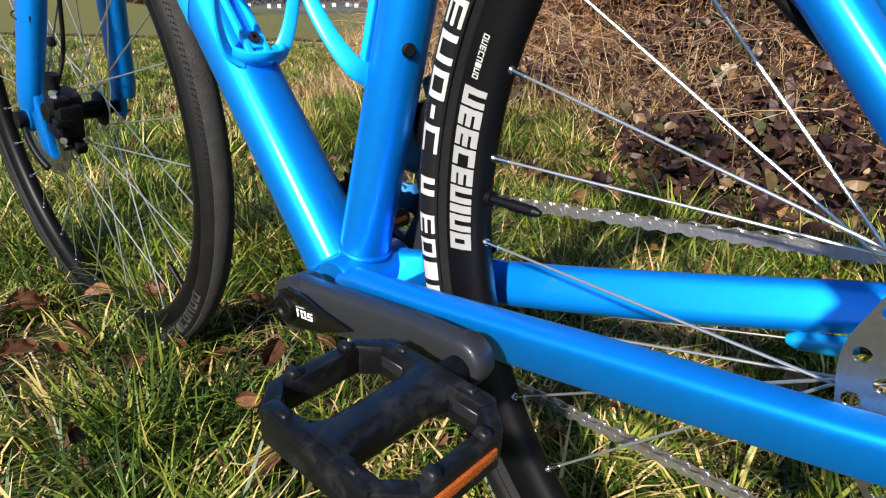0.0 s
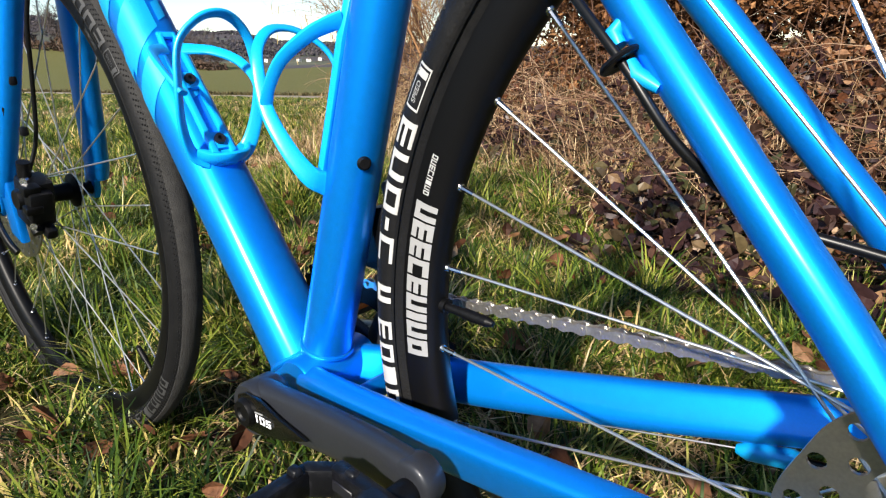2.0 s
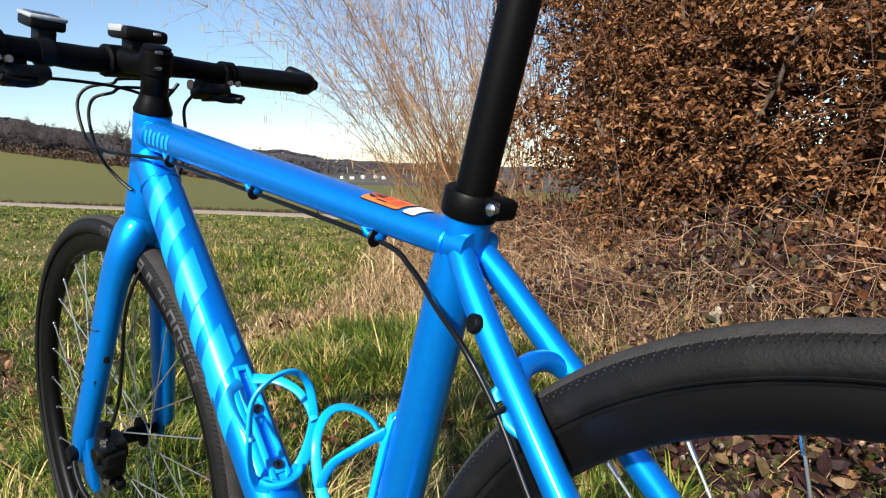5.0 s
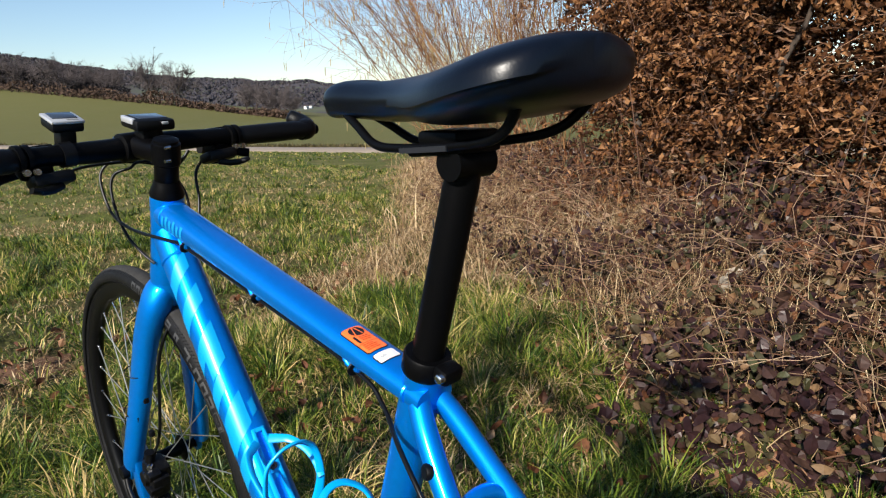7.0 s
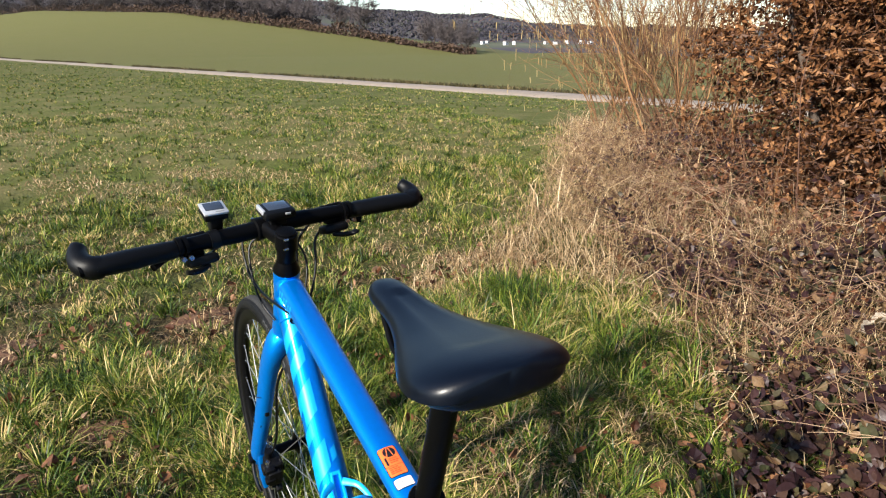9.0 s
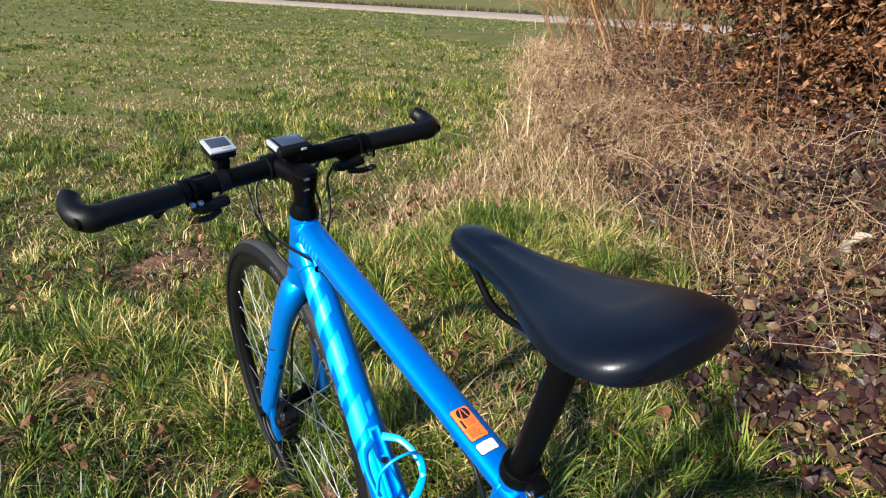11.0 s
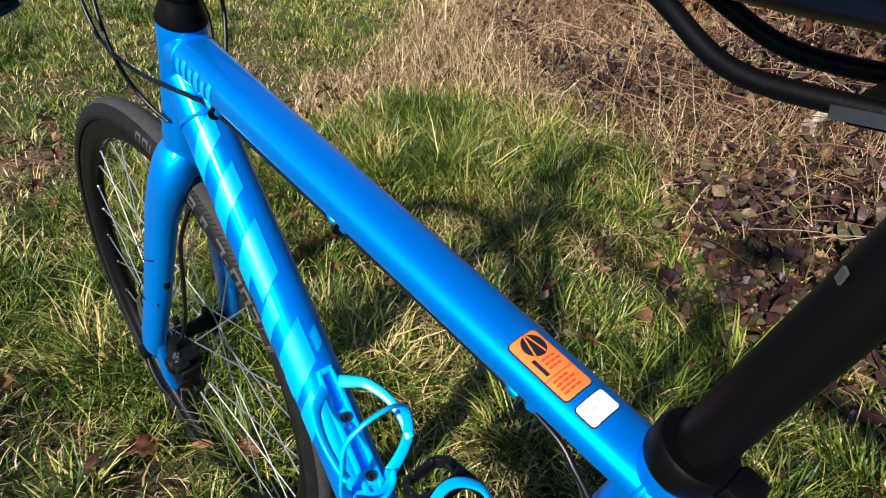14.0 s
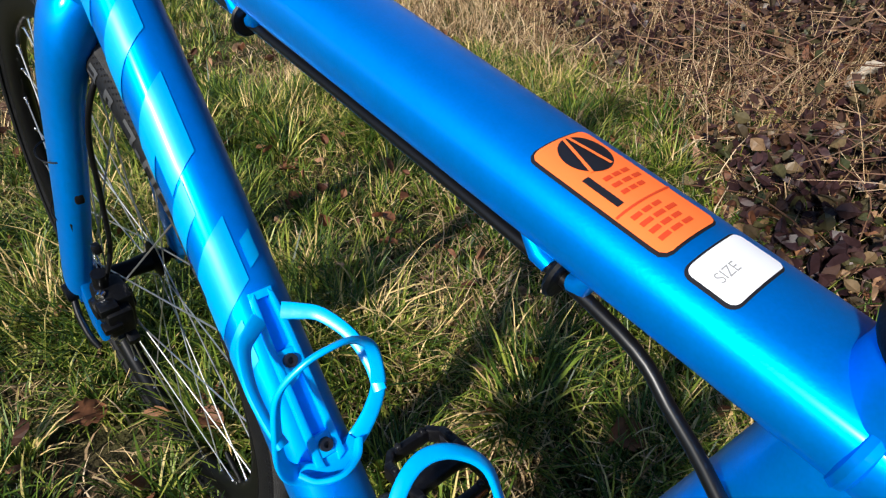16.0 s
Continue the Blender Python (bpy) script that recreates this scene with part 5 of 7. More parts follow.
def ground_material():
    m = bpy.data.materials.new("ground_cover")
    m.use_nodes = True
    t = m.node_tree
    p = t.nodes["Principled BSDF"]
    p.inputs["Roughness"].default_value = 0.95
    p.inputs["Specular IOR Level"].default_value = 0.1
    co = t.nodes.new("ShaderNodeTexCoord")
    def noise(scale, detail=6):
        n = t.nodes.new("ShaderNodeTexNoise")
        n.inputs["Scale"].default_value, n.inputs["Detail"].default_value = scale, detail
        t.links.new(co.outputs["Object"], n.inputs["Vector"])
        return n.outputs["Fac"]
    def ramp(fac, *stops):
        r = t.nodes.new("ShaderNodeValToRGB")
        while len(r.color_ramp.elements) < len(stops):
            r.color_ramp.elements.new(0.5)
        for e, (at, c) in zip(r.color_ramp.elements, stops):
            e.position, e.color = at, (*c, 1)
        t.links.new(fac, r.inputs["Fac"])
        return r.outputs["Color"]
    def mix(fac, a, b):
        n = t.nodes.new("ShaderNodeMix")
        n.data_type = "RGBA"
        t.links.new(fac, n.inputs["Factor"])
        t.links.new(a, n.inputs["A"])
        t.links.new(b, n.inputs["B"])
        return n.outputs["Result"]
    def along(v, a, b):
        d = t.nodes.new("ShaderNodeVectorMath")
        d.operation = "DOT_PRODUCT"
        d.inputs[1].default_value = v
        t.links.new(co.outputs["Object"], d.inputs[0])
        r = t.nodes.new("ShaderNodeMapRange")
        r.inputs["From Min"].default_value, r.inputs["From Max"].default_value = a, b
        t.links.new(d.outputs["Value"], r.inputs["Value"])
        return r.outputs[0]
    meadow = mix(ramp(noise(1.3), (0.42, (0, 0, 0)), (0.62, (1, 1, 1))), ramp(noise(26), (0.3, (0.050, 0.056, 0.014)), (0.6, (0.110, 0.122, 0.030)), (0.8, (0.22, 0.18, 0.07))), ramp(noise(34), (0.3, (0.085, 0.080, 0.030)), (0.62, (0.17, 0.150, 0.060)), (0.85, (0.11, 0.12, 0.03))))
    field = mix(noise(0.12), ramp(noise(3.0), (0.3, (0.086, 0.094, 0.028)), (0.7, (0.125, 0.128, 0.040))), ramp(noise(8.0), (0.3, (0.105, 0.096, 0.036)), (0.7, (0.155, 0.138, 0.055))))
    # far woods; the bluish grey stops have distance haze put into the colour
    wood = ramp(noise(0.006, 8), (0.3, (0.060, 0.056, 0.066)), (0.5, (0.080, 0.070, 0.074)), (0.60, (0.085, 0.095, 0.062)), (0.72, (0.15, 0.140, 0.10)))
    soil = ramp(noise(30), (0.3, (0.022, 0.016, 0.009)), (0.6, (0.062, 0.046, 0.024)), (0.8, (0.14, 0.105, 0.054)))
    near = mix(ramp(noise(2.1), (0.40, (0, 0, 0)), (0.60, (1, 1, 1))), soil, ramp(noise(30), (0.3, (0.026, 0.030, 0.009)), (0.6, (0.060, 0.066, 0.018)), (0.8, (0.13, 0.105, 0.045))))
    meadow = mix(along((0.35, 0.937, 0), 2.0, 6.0), near, meadow)
    c = mix(along((0.9565, 0.2917, 0), 28.0, 28.6), meadow, field)
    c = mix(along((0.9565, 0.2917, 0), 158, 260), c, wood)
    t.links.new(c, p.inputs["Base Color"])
    b = t.nodes.new("ShaderNodeBump")
    b.inputs["Strength"].default_value, b.inputs["Distance"].default_value = 0.8, 0.03
    t.links.new(noise(40), b.inputs["Height"])
    t.links.new(b.outputs["Normal"], p.inputs["Normal"])
    return m


rings = np.concatenate([np.linspace(0, 8, 33), np.geomspace(8.6, 3200, 130)])
N_AZ = 300
gv, gf = [(0.5, 1.0, float(land(0.5, 1.0)))], []
for r in rings[1:]:
    a = np.arange(N_AZ) * 2 * math.pi / N_AZ
    x, y = 0.5 + r * np.cos(a), 1.0 + r * np.sin(a)
    gv += list(zip(x, y, land(x, y)))
for k in range(N_AZ):
    gf.append((0, 1 + k, 1 + (k + 1) % N_AZ))
for i in range(len(rings) - 2):
    for k in range(N_AZ):
        l = (k + 1) % N_AZ
        o = 1 + i * N_AZ
        gf.append((o + k, o + N_AZ + k, o + N_AZ + l, o + l))
tagged(mesh_of("ground", [(gv, gf)], ground_material(), sharp=180), "grassy meadow running up to a green field and wooded hills", "ground", kind="structure")

# track across the meadow
tv, tf = [], []
for i, s in enumerate(np.linspace(-90, 320, 181)):
    wob = 0.15 * math.sin(s * 0.15)
    for w in (25.6 + wob, 25.9 + wob, 28.1 + wob, 28.4 + wob):
        x, y = PN * w + PS * s
        tv.append((x, y, float(land(x, y)) + (0.09 if 25.7 < w - wob < 28.3 else -0.05)))
for i in range(180):
    for k in range(3):
        o = i * 4 + k
        tf.append((o, o + 1, o + 5, o + 4))
tagged(mesh_of("farm_track", [(tv, tf)], mat("pale_gravel", (0.27, 0.215, 0.165), 0.95, 0, 0, 0.6, 9, 0.25), sharp=180), "pale gravel farm track between meadow and field", "track", kind="structure")


# ---- plants ----
rng = np.random.default_rng(7)


def big_mesh(name, verts, tris, material, smooth=False):
    me = bpy.data.meshes.new(name)
    me.vertices.add(len(verts))
    me.vertices.foreach_set("co", np.asarray(verts, np.float32).ravel())
    n = len(tris)
    me.loops.add(n * 3)
    me.loops.foreach_set("vertex_index", np.asarray(tris, np.int32).ravel())
    me.polygons.add(n)
    me.polygons.foreach_set("loop_start", np.arange(0, n * 3, 3, dtype=np.int32))
    me.polygons.foreach_set("use_smooth", np.full(n, smooth))
    me.update(calc_edges=True)
    me.validate()
    me.materials.append(material)
    return me


def blades(x, y, height, width, bend, base=None, way=None):
    """Grass blades as arrays: three levels and a tip each."""
    n = len(x)
    z = land(x, y) if base is None else base
    a = rng.uniform(0, 2 * math.pi, n) if way is None else way
    lx, ly = np.cos(a), np.sin(a)
    t = a + math.pi / 2 + rng.normal(0, 0.5, n)
    wx, wy = np.cos(t) * width / 2, np.sin(t) * width / 2
    vs = np.zeros((n, 7, 3))
    for lev, (k, wk) in enumerate(((0, 0.8), (0.4, 1.0), (0.75, 0.65))):
        off = bend * height * k ** 2
        hz = height * k * np.sqrt(np.maximum(0.15, 1 - (bend * k) ** 2 * 0.6))
        for s, q in ((-1, 0), (1, 1)):
            vs[:, lev * 2 + q, 0] = x + lx * off + s * wx * wk
            vs[:, lev * 2 + q, 1] = y + ly * off + s * wy * wk
            vs[:, lev * 2 + q, 2] = z - 0.004 + hz
    off = bend * height
    vs[:, 6, 0], vs[:, 6, 1], vs[:, 6, 2] = x + lx * off, y + ly * off, z - 0.004 + height * np.sqrt(np.maximum(0.12, 1 - bend ** 2 * 0.6))
    tri = np.array(((0, 1, 3), (0, 3, 2), (2, 3, 5), (2, 5, 4), (4, 5, 6)))
    f = tri[None] + (np.arange(n) * 7)[:, None, None]
    return vs.reshape(-1, 3), f.reshape(-1, 3)


def lumps(x, y, k, seed):
    """Smooth patchiness from 0 to 1."""
    r = np.random.default_rng(seed)
    v = np.zeros_like(x)
    for _ in range(7):
        a, ph, f = r.uniform(0, 6.28), r.uniform(0, 6.28), k * r.uniform(0.6, 1.8)
        v += np.sin((x * math.cos(a) + y * math.sin(a)) * f + ph)
    return 1 / (1 + np.exp(-v * 0.9))


def edge(y):
    """How far the green meadow reaches towards the hedge, at y."""
    return np.interp(y, [-1, 0.4, 0.75, 1.0, 1.36, 2.0, 2.5, 2.8, 3.4, 4.3, 5.7, 8.9, 11, 40], [1.0, 1.22, 1.42, 1.52, 1.68, 1.66, 1.62, 1.85, 2.45, 3.4, 4.6, 7.4, 9.3, 34]) + 0.08 * np.sin(y * 4.1)


def foot(y):
    """Where the brambles begin, at y."""
    return np.interp(y, [-1, 0.3, 0.7, 1.0, 1.74, 2.4, 3.84, 6, 10], [0.9, 1.25, 1.55, 1.85, 2.30, 2.65, 3.5, 5.4, 8.6])


GREEN = leafy("grass_blades", ((0.0, (0.012, 0.028, 0.004)), (0.32, (0.038, 0.076, 0.008)), (0.60, (0.116, 0.164, 0.018)), (0.84, (0.260, 0.268, 0.044)), (1.0, (0.640, 0.454, 0.200))), 0.42, 0.12, 0, 0.30)
STRAW = leafy("dry_grass", ((0.0, (0.167, 0.101, 0.048)), (0.35, (0.279, 0.179, 0.090)), (0.75, (0.521, 0.368, 0.198)), (1.0, (0.707, 0.552, 0.350))), 0.6, 0.20)


def scatter(n, xr, yr):
    return rng.uniform(*xr, n), rng.uniform(*yr, n)


def stuff(name, vf, material, label, category):
    vs, fs = [], []
    o = 0
    for v, f in vf:
        vs.append(v)
        fs.append(f + o)
        o += len(v)
    return tagged(new(name, big_mesh(name, np.vstack(vs), np.vstack(fs), material)), label, category, kind="stuff")


green, straw = [], []
BARE = ((0.05, 2.62, 0.15), (-0.39, 1.89, 0.12), (-0.78, 2.73, 0.15), (-0.66, 1.64, 0.12))


def tufts(clumps, each, xr, yr, size, wd):
    """Blades that spread out of clumps of differing height, denser where the meadow is lush, with bare spots between."""
    cx, cy = scatter(clumps, xr, yr)
    lush = np.clip(lumps(cx, cy, 5.0, 3) * 0.75 + lumps(cx, cy, 13.0, 4) * 0.5 - 0.1, 0, 1.2) * (0.45 + 0.55 * lumps(cx, cy, 1.7, 5))
    keep = (cx < edge(cy) + rng.normal(0, 0.12, clumps) + 0.9 * (rng.random(clumps) < 0.28) * rng.random(clumps)) & (rng.random(clumps) < 0.20 + 1.15 * lush ** 1.3) & (cx * PN[0] + cy * PN[1] < 25.3)
    for bx, by, br in BARE:
        keep &= np.hypot(cx - bx, (cy - by) * 0.8) > br * rng.uniform(0.35, 1.1, clumps)
    cx, cy, lush = cx[keep], cy[keep], lush[keep]
    tall = (0.30 + 0.80 * rng.random(len(cx)) ** 1.8) * (0.42 + 0.85 * lush)
    spread = rng.uniform(0.009, 0.030, len(cx)) * (size / 0.10)
    lean = rng.uniform(0, 2 * math.pi, len(cx))
    i = rng.integers(0, len(cx), len(cx) * each)
    dx, dy = rng.normal(0, 1, len(i)), rng.normal(0, 1, len(i))
    way = np.arctan2(dy + 0.7 * np.sin(lean[i]), dx + 0.7 * np.cos(lean[i])) + rng.normal(0, 0.35, len(i))
    h = size * tall[i] * rng.uniform(0.45, 1.15, len(i)) + 0.012
    return blades(cx[i] + dx * spread[i], cy[i] + dy * spread[i], h, wd * rng.uniform(0.6, 1.4, len(i)), np.clip(rng.normal(0.78, 0.30, len(i)), 0.1, 1.35), None, way)


green.append(tufts(4900, 44, (-0.9, 1.9), (-0.2, 2.3), 0.140, 0.0034))
green.append(tufts(420, 60, (0.15, 1.45), (0.15, 1.9), 0.180, 0.0038))
green.append(tufts(6500, 12, (-5.0, -0.86), (-4.0, 2.1), 0.110, 0.0060))
green.append(tufts(3600, 13, (-0.9, 1.9), (-4.0, -0.16), 0.115, 0.0056))
green.append(tufts(6400, 22, (-2.6, 3.4), (1.9, 5.4), 0.115, 0.0044))
green.append(tufts(11000, 13, (-6.5, 6.5), (4.8, 12.5), 0.080, 0.0062))
green.append(tufts(12000, 9, (-14.0, 7.0), (11.0, 34.0), 0.070, 0.015))
green.append(tufts(8000, 8, (2.0, 22.0), (12.0, 34.0), 0.075, 0.018))
green.append(tufts(6000, 6, (-30.0, 16.0), (33.0, 75.0), 0.090, 0.040))
stuff("grass", green, GREEN, "short green meadow grass mixed with yellow blades", "grass")
for n, xr, yr, h0, h1, wd in ((8000, (-0.9, 1.9), (-0.3, 2.6), 0.02, 0.09, 0.0032), (30000, (-3.0, 3.4), (1.9, 6.5), 0.02, 0.07, 0.0042), (26000, (-6.5, 6.0), (5.5, 13.0), 0.02, 0.07, 0.0075), (38000, (1.0, 4.2), (0.3, 5.5), 0.04, 0.26, 0.0034), (16000, (1.6, 7.5), (3.0, 11.0), 0.08, 0.45, 0.007)):
    x, y = scatter(n, xr, yr)
    d = x - edge(y)
    keep = (d > -0.05 + rng.normal(0, 0.15, n)) & (d < 1.6 + rng.normal(0, 0.3, n)) if h1 > 0.1 else (lumps(x, y, 5.0, 3) + 0.35 * lumps(x, y, 3.2, 11) < 0.80) & (d < 0.3)
    keep &= (x * PN[0] + y * PN[1] < 25.3) & ((h1 < 0.1) | (rng.random(n) < np.interp(y, [0.5, 1.7], [0.30, 1.0])))
    x, y = x[keep], y[keep]
    h = rng.uniform(h0, h1, len(x)) * rng.uniform(0.5, 1, len(x))
    straw.append(blades(x, y, h, wd * rng.uniform(0.7, 1.4, len(x)), rng.uniform(0.55, 1.5, len(x))))
x, y = scatter(17000, (0.45, 2.0), (0.85, 3.2))
keep = (x < edge(y) + 0.3) & (lumps(x, y, 6.0, 41) + 0.25 * rng.random(len(x)) > np.interp(x, [0.45, 1.2, 1.7], [1.02, 0.86, 0.40]))
x, y = x[keep], y[keep]
straw.append(blades(x, y, rng.uniform(0.03, 0.11, len(x)), 0.0034 * rng.uniform(0.7, 1.4, len(x)), rng.uniform(0.5, 1.4, len(x))))
x, y = scatter(3200, (0.22, 0.95), (0.2, 1.15))
straw.append(blades(x, y, rng.uniform(0.02, 0.085, len(x)), 0.0030 * rng.uniform(0.7, 1.4, len(x)), rng.uniform(0.5, 1.5, len(x))))
stuff("dry_grass", straw, STRAW, "pale dry grass and straw at the foot of the hedge", "dry grass")


n = 16000
w_, s_ = rng.uniform(28.35, 29.3, n), rng.uniform(-10, 150, n)
x, y = PN[0] * w_ + PS[0] * s_, PN[1] * w_ + PS[1] * s_
keep = lumps(x, y, 0.5, 31) > 0.35
x, y = x[keep], y[keep]
VERGE = leafy("verge_growth", ((0.0, (0.035, 0.030, 0.012)), (0.6, (0.085, 0.070, 0.028)), (1.0, (0.20, 0.15, 0.07))), 0.7, 0.1)
stuff("verge", [blades(x, y, rng.uniform(0.10, 0.34, len(x)), np.full(len(x), 0.05), rng.uniform(0.3, 1.0, len(x)))], VERGE, "dark rough growth along the far edge of the track", "verge")


THATCH = leafy("dead_thatch", ((0.0, (0.030, 0.018, 0.009)), (0.5, (0.11, 0.066, 0.032)), (1.0, (0.46, 0.32, 0.17))), 0.7, 0.05)
x, y = scatter(22000, (-0.9, 1.9), (-0.2, 2.9))
keep = x < edge(y) + 0.5
keep &= lumps(x, y, 9.0, 61) + 0.3 * rng.random(len(x)) > 0.5
x, y = x[keep], y[keep]
thatch = [blades(x, y, rng.uniform(0.02, 0.07, len(x)), rng.uniform(0.0015, 0.0035, len(x)), rng.uniform(1.0, 1.6, len(x)))]
stuff("thatch", thatch, THATCH, "brown dead thatch between the grass tufts", "dry grass")
SOIL = mat("crumbly_soil", (0.11, 0.062, 0.040), 0.95, 0, 0, 0.9, 120, 0.5, 0.1)
for bx, by, br in BARE:
    rs = np.random.default_rng(int(abs(bx) * 100 + by * 10))
    v, f = [(bx, by, float(land(bx, by)) + 0.014)], []
    for i in range(1, 7):
        for k in range(26):
            w = 2 * math.pi * k / 26
            r = br * i / 6 * (1 + 0.18 * math.sin(3 * w + bx) + 0.08 * math.sin(7 * w))
            px, py = bx + r * math.cos(w) * 1.1, by + r * math.sin(w) * 0.9
            v.append((px, py, float(land(px, py)) - 0.004 + 0.014 * (1 - (i / 6) ** 2) + (rs.uniform(-0.006, 0.009) if i < 6 else -0.01)))
    for k in range(26):
        f.append((0, 1 + k, 1 + (k + 1) % 26))
        for i in range(5):
            o = 1 + i * 26
            f.append((o + k, o + 26 + k, o + 26 + (k + 1) % 26, o + (k + 1) % 26))
    tagged(mesh_of("soil_patch", [(v, f)], SOIL, sharp=25), "low patch of bare crumbly brown soil in the meadow", "soil", "bare soil patches")


def leaf_cloud(c, size, curl=0.35, long=1.7, fine=False):
    """Curled leaves at the points c: a midrib with a bowed edge on each side; fine leaves have a rounder edge and a drawn-out tip."""
    n = len(c)
    d = rng.normal(size=(n, 3))
    d /= np.linalg.norm(d, axis=1)[:, None]
    e = rng.normal(size=(n, 3))
    e -= (e * d).sum(1)[:, None] * d
    e /= np.linalg.norm(e, axis=1)[:, None]
    g = np.cross(d, e)
    s = size[:, None]
    cu = (rng.uniform(0.3, 1.0, n) * curl)[:, None]
    base, tip = c - d * s * long / 2 + g * s * cu * 0.3, c + d * s * long / 2 + g * s * cu * 0.5
    l1, l2 = c + e * s * 0.5 + g * s * cu, c - e * s * 0.5 + g * s * cu
    if fine:
        rows = []
        for u, w, up in ((-0.5, 0.05, 0.2), (-0.30, 0.40, 0.75), (-0.02, 0.52, 1.0), (0.26, 0.34, 0.8), (0.5, 0.03, 0.5)):
            wob = rng.uniform(0.8, 1.2, (n, 1))
            for q in (-1, 0, 1):
                rows.append(c + d * s * long * u + e * s * w * q * wob + g * s * cu * (up * abs(q) - 0.25 * (1 - abs(q)) + 0.9 * u * u))
        tri = []
        for i in range(4):
            for k in range(2):
                o = i * 3 + k
                tri += [(o, o + 1, o + 4), (o, o + 4, o + 3)]
        return np.stack(rows, 1).reshape(-1, 3), (np.array(tri)[None] + (np.arange(n) * 15)[:, None, None]).reshape(-1, 3)
    mid0, mid1 = c - d * s * 0.25 * long - g * s * cu * 0.2, c + d * s * 0.2 * long - g * s * cu * 0.1
    v = np.stack([base, l1, tip, l2, mid0, mid1], 1).reshape(-1, 3)
    tri = np.array(((0, 4, 1), (4, 5, 1), (5, 2, 1), (0, 3, 4), (4, 3, 5), (5, 3, 2)))
    return v, (tri[None] + (np.arange(n) * 6)[:, None, None]).reshape(-1, 3)


def twigs(paths, r0, r1, sides=4):
    """Thin tapered stems along arrays of points (n, k, 3)."""
    n, k, _ = paths.shape
    t = np.gradient(paths, axis=1)
    t /= np.linalg.norm(t, axis=2)[..., None] + 1e-9
    ref = np.tile(np.array((0.31, 0.17, 0.93)), (n, k, 1))
    a = np.cross(t, ref)
    a /= np.linalg.norm(a, axis=2)[..., None] + 1e-9
    b = np.cross(t, a)
    r = (np.asarray(r0).reshape(-1, 1) * np.linspace(1, 0, k)[None] + np.asarray(r1).reshape(-1, 1) * np.linspace(0, 1, k)[None])[..., None]
    ring = [paths + a * r * math.cos(2 * math.pi * q / sides) + b * r * math.sin(2 * math.pi * q / sides) for q in range(sides)]
    v = np.stack(ring, 2).reshape(-1, 3)
    f = []
    for i in range(k - 1):
        for q in range(sides):
            p = (q + 1) % sides
            f += [(i * sides + q, i * sides + p, (i + 1) * sides + p), (i * sides + q, (i + 1) * sides + p, (i + 1) * sides + q)]
    f = np.array(f)
    return v, (f[None] + (np.arange(n) * k * sides)[:, None, None]).reshape(-1, 3)


def arcs(start, way, length, droop, k=6, wander=0.06):
    """Bent stems: start (n, 3), way (n, 3), length (n), droop (n)."""
    n = len(start)
    u = np.linspace(0, 1, k)[None, :, None]
    p = start[:, None] + way[:, None] * length[:, None, None] * u
    p[..., 2] -= (droop * length)[:, None] * (u[..., 0] ** 2)
    j = np.cumsum(rng.normal(0, 1, (n, k, 3)), axis=1) * (length * wander)[:, None, None] / k
    j[:, 0] = 0
    return p + j


def unit(v):
    return v / (np.linalg.norm(v, axis=1)[:, None] + 1e-9)


BARK = mat("grey_brown_bark", (0.075, 0.054, 0.040), 0.9, 0, 0, 0.5, 60, 0.35)
TWIG = leafy("brown_twigs", ((0.0, (0.060, 0.030, 0.018)), (0.5, (0.149, 0.074, 0.041)), (1.0, (0.281, 0.156, 0.090))), 0.75, 0.0)
PALE = leafy("pale_stems", ((0.0, (0.048, 0.022, 0.015)), (0.55, (0.124, 0.062, 0.037)), (1.0, (0.336, 0.226, 0.140))), 0.7, 0.0)
HAZEL = leafy("hazel_bark", ((0.0, (0.070, 0.036, 0.020)), (0.5, (0.165, 0.082, 0.038)), (1.0, (0.36, 0.190, 0.085))), 0.7, 0.0)
BEECH = leafy("withered_beech_leaves", ((0.0, (0.030, 0.011, 0.005)), (0.35, (0.090, 0.036, 0.014)), (0.7, (0.184, 0.078, 0.029)), (1.0, (0.377, 0.192, 0.084))), 0.52, 0.16, 0.25)
BRAMBLE = leafy("bramble_leaves", ((0.0, (0.018, 0.009, 0.011)), (0.40, (0.045, 0.021, 0.021)), (0.68, (0.058, 0.032, 0.023)), (0.84, (0.042, 0.048, 0.020)), (1.0, (0.22, 0.125, 0.066))), 0.42, 0.08, 0.2)
FALLEN = leafy("fallen_leaves", ((0.0, (0.044, 0.017, 0.009)), (0.5, (0.132, 0.049, 0.022)), (0.8, (0.238, 0.115, 0.056)), (1.0, (0.334, 0.221, 0.136))), 0.6, 0.15, 0.35)
CATKIN = leafy("catkins", ((0.0, (0.30, 0.20, 0.08)), (1.0, (0.55, 0.42, 0.20))), 0.7, 0.2)


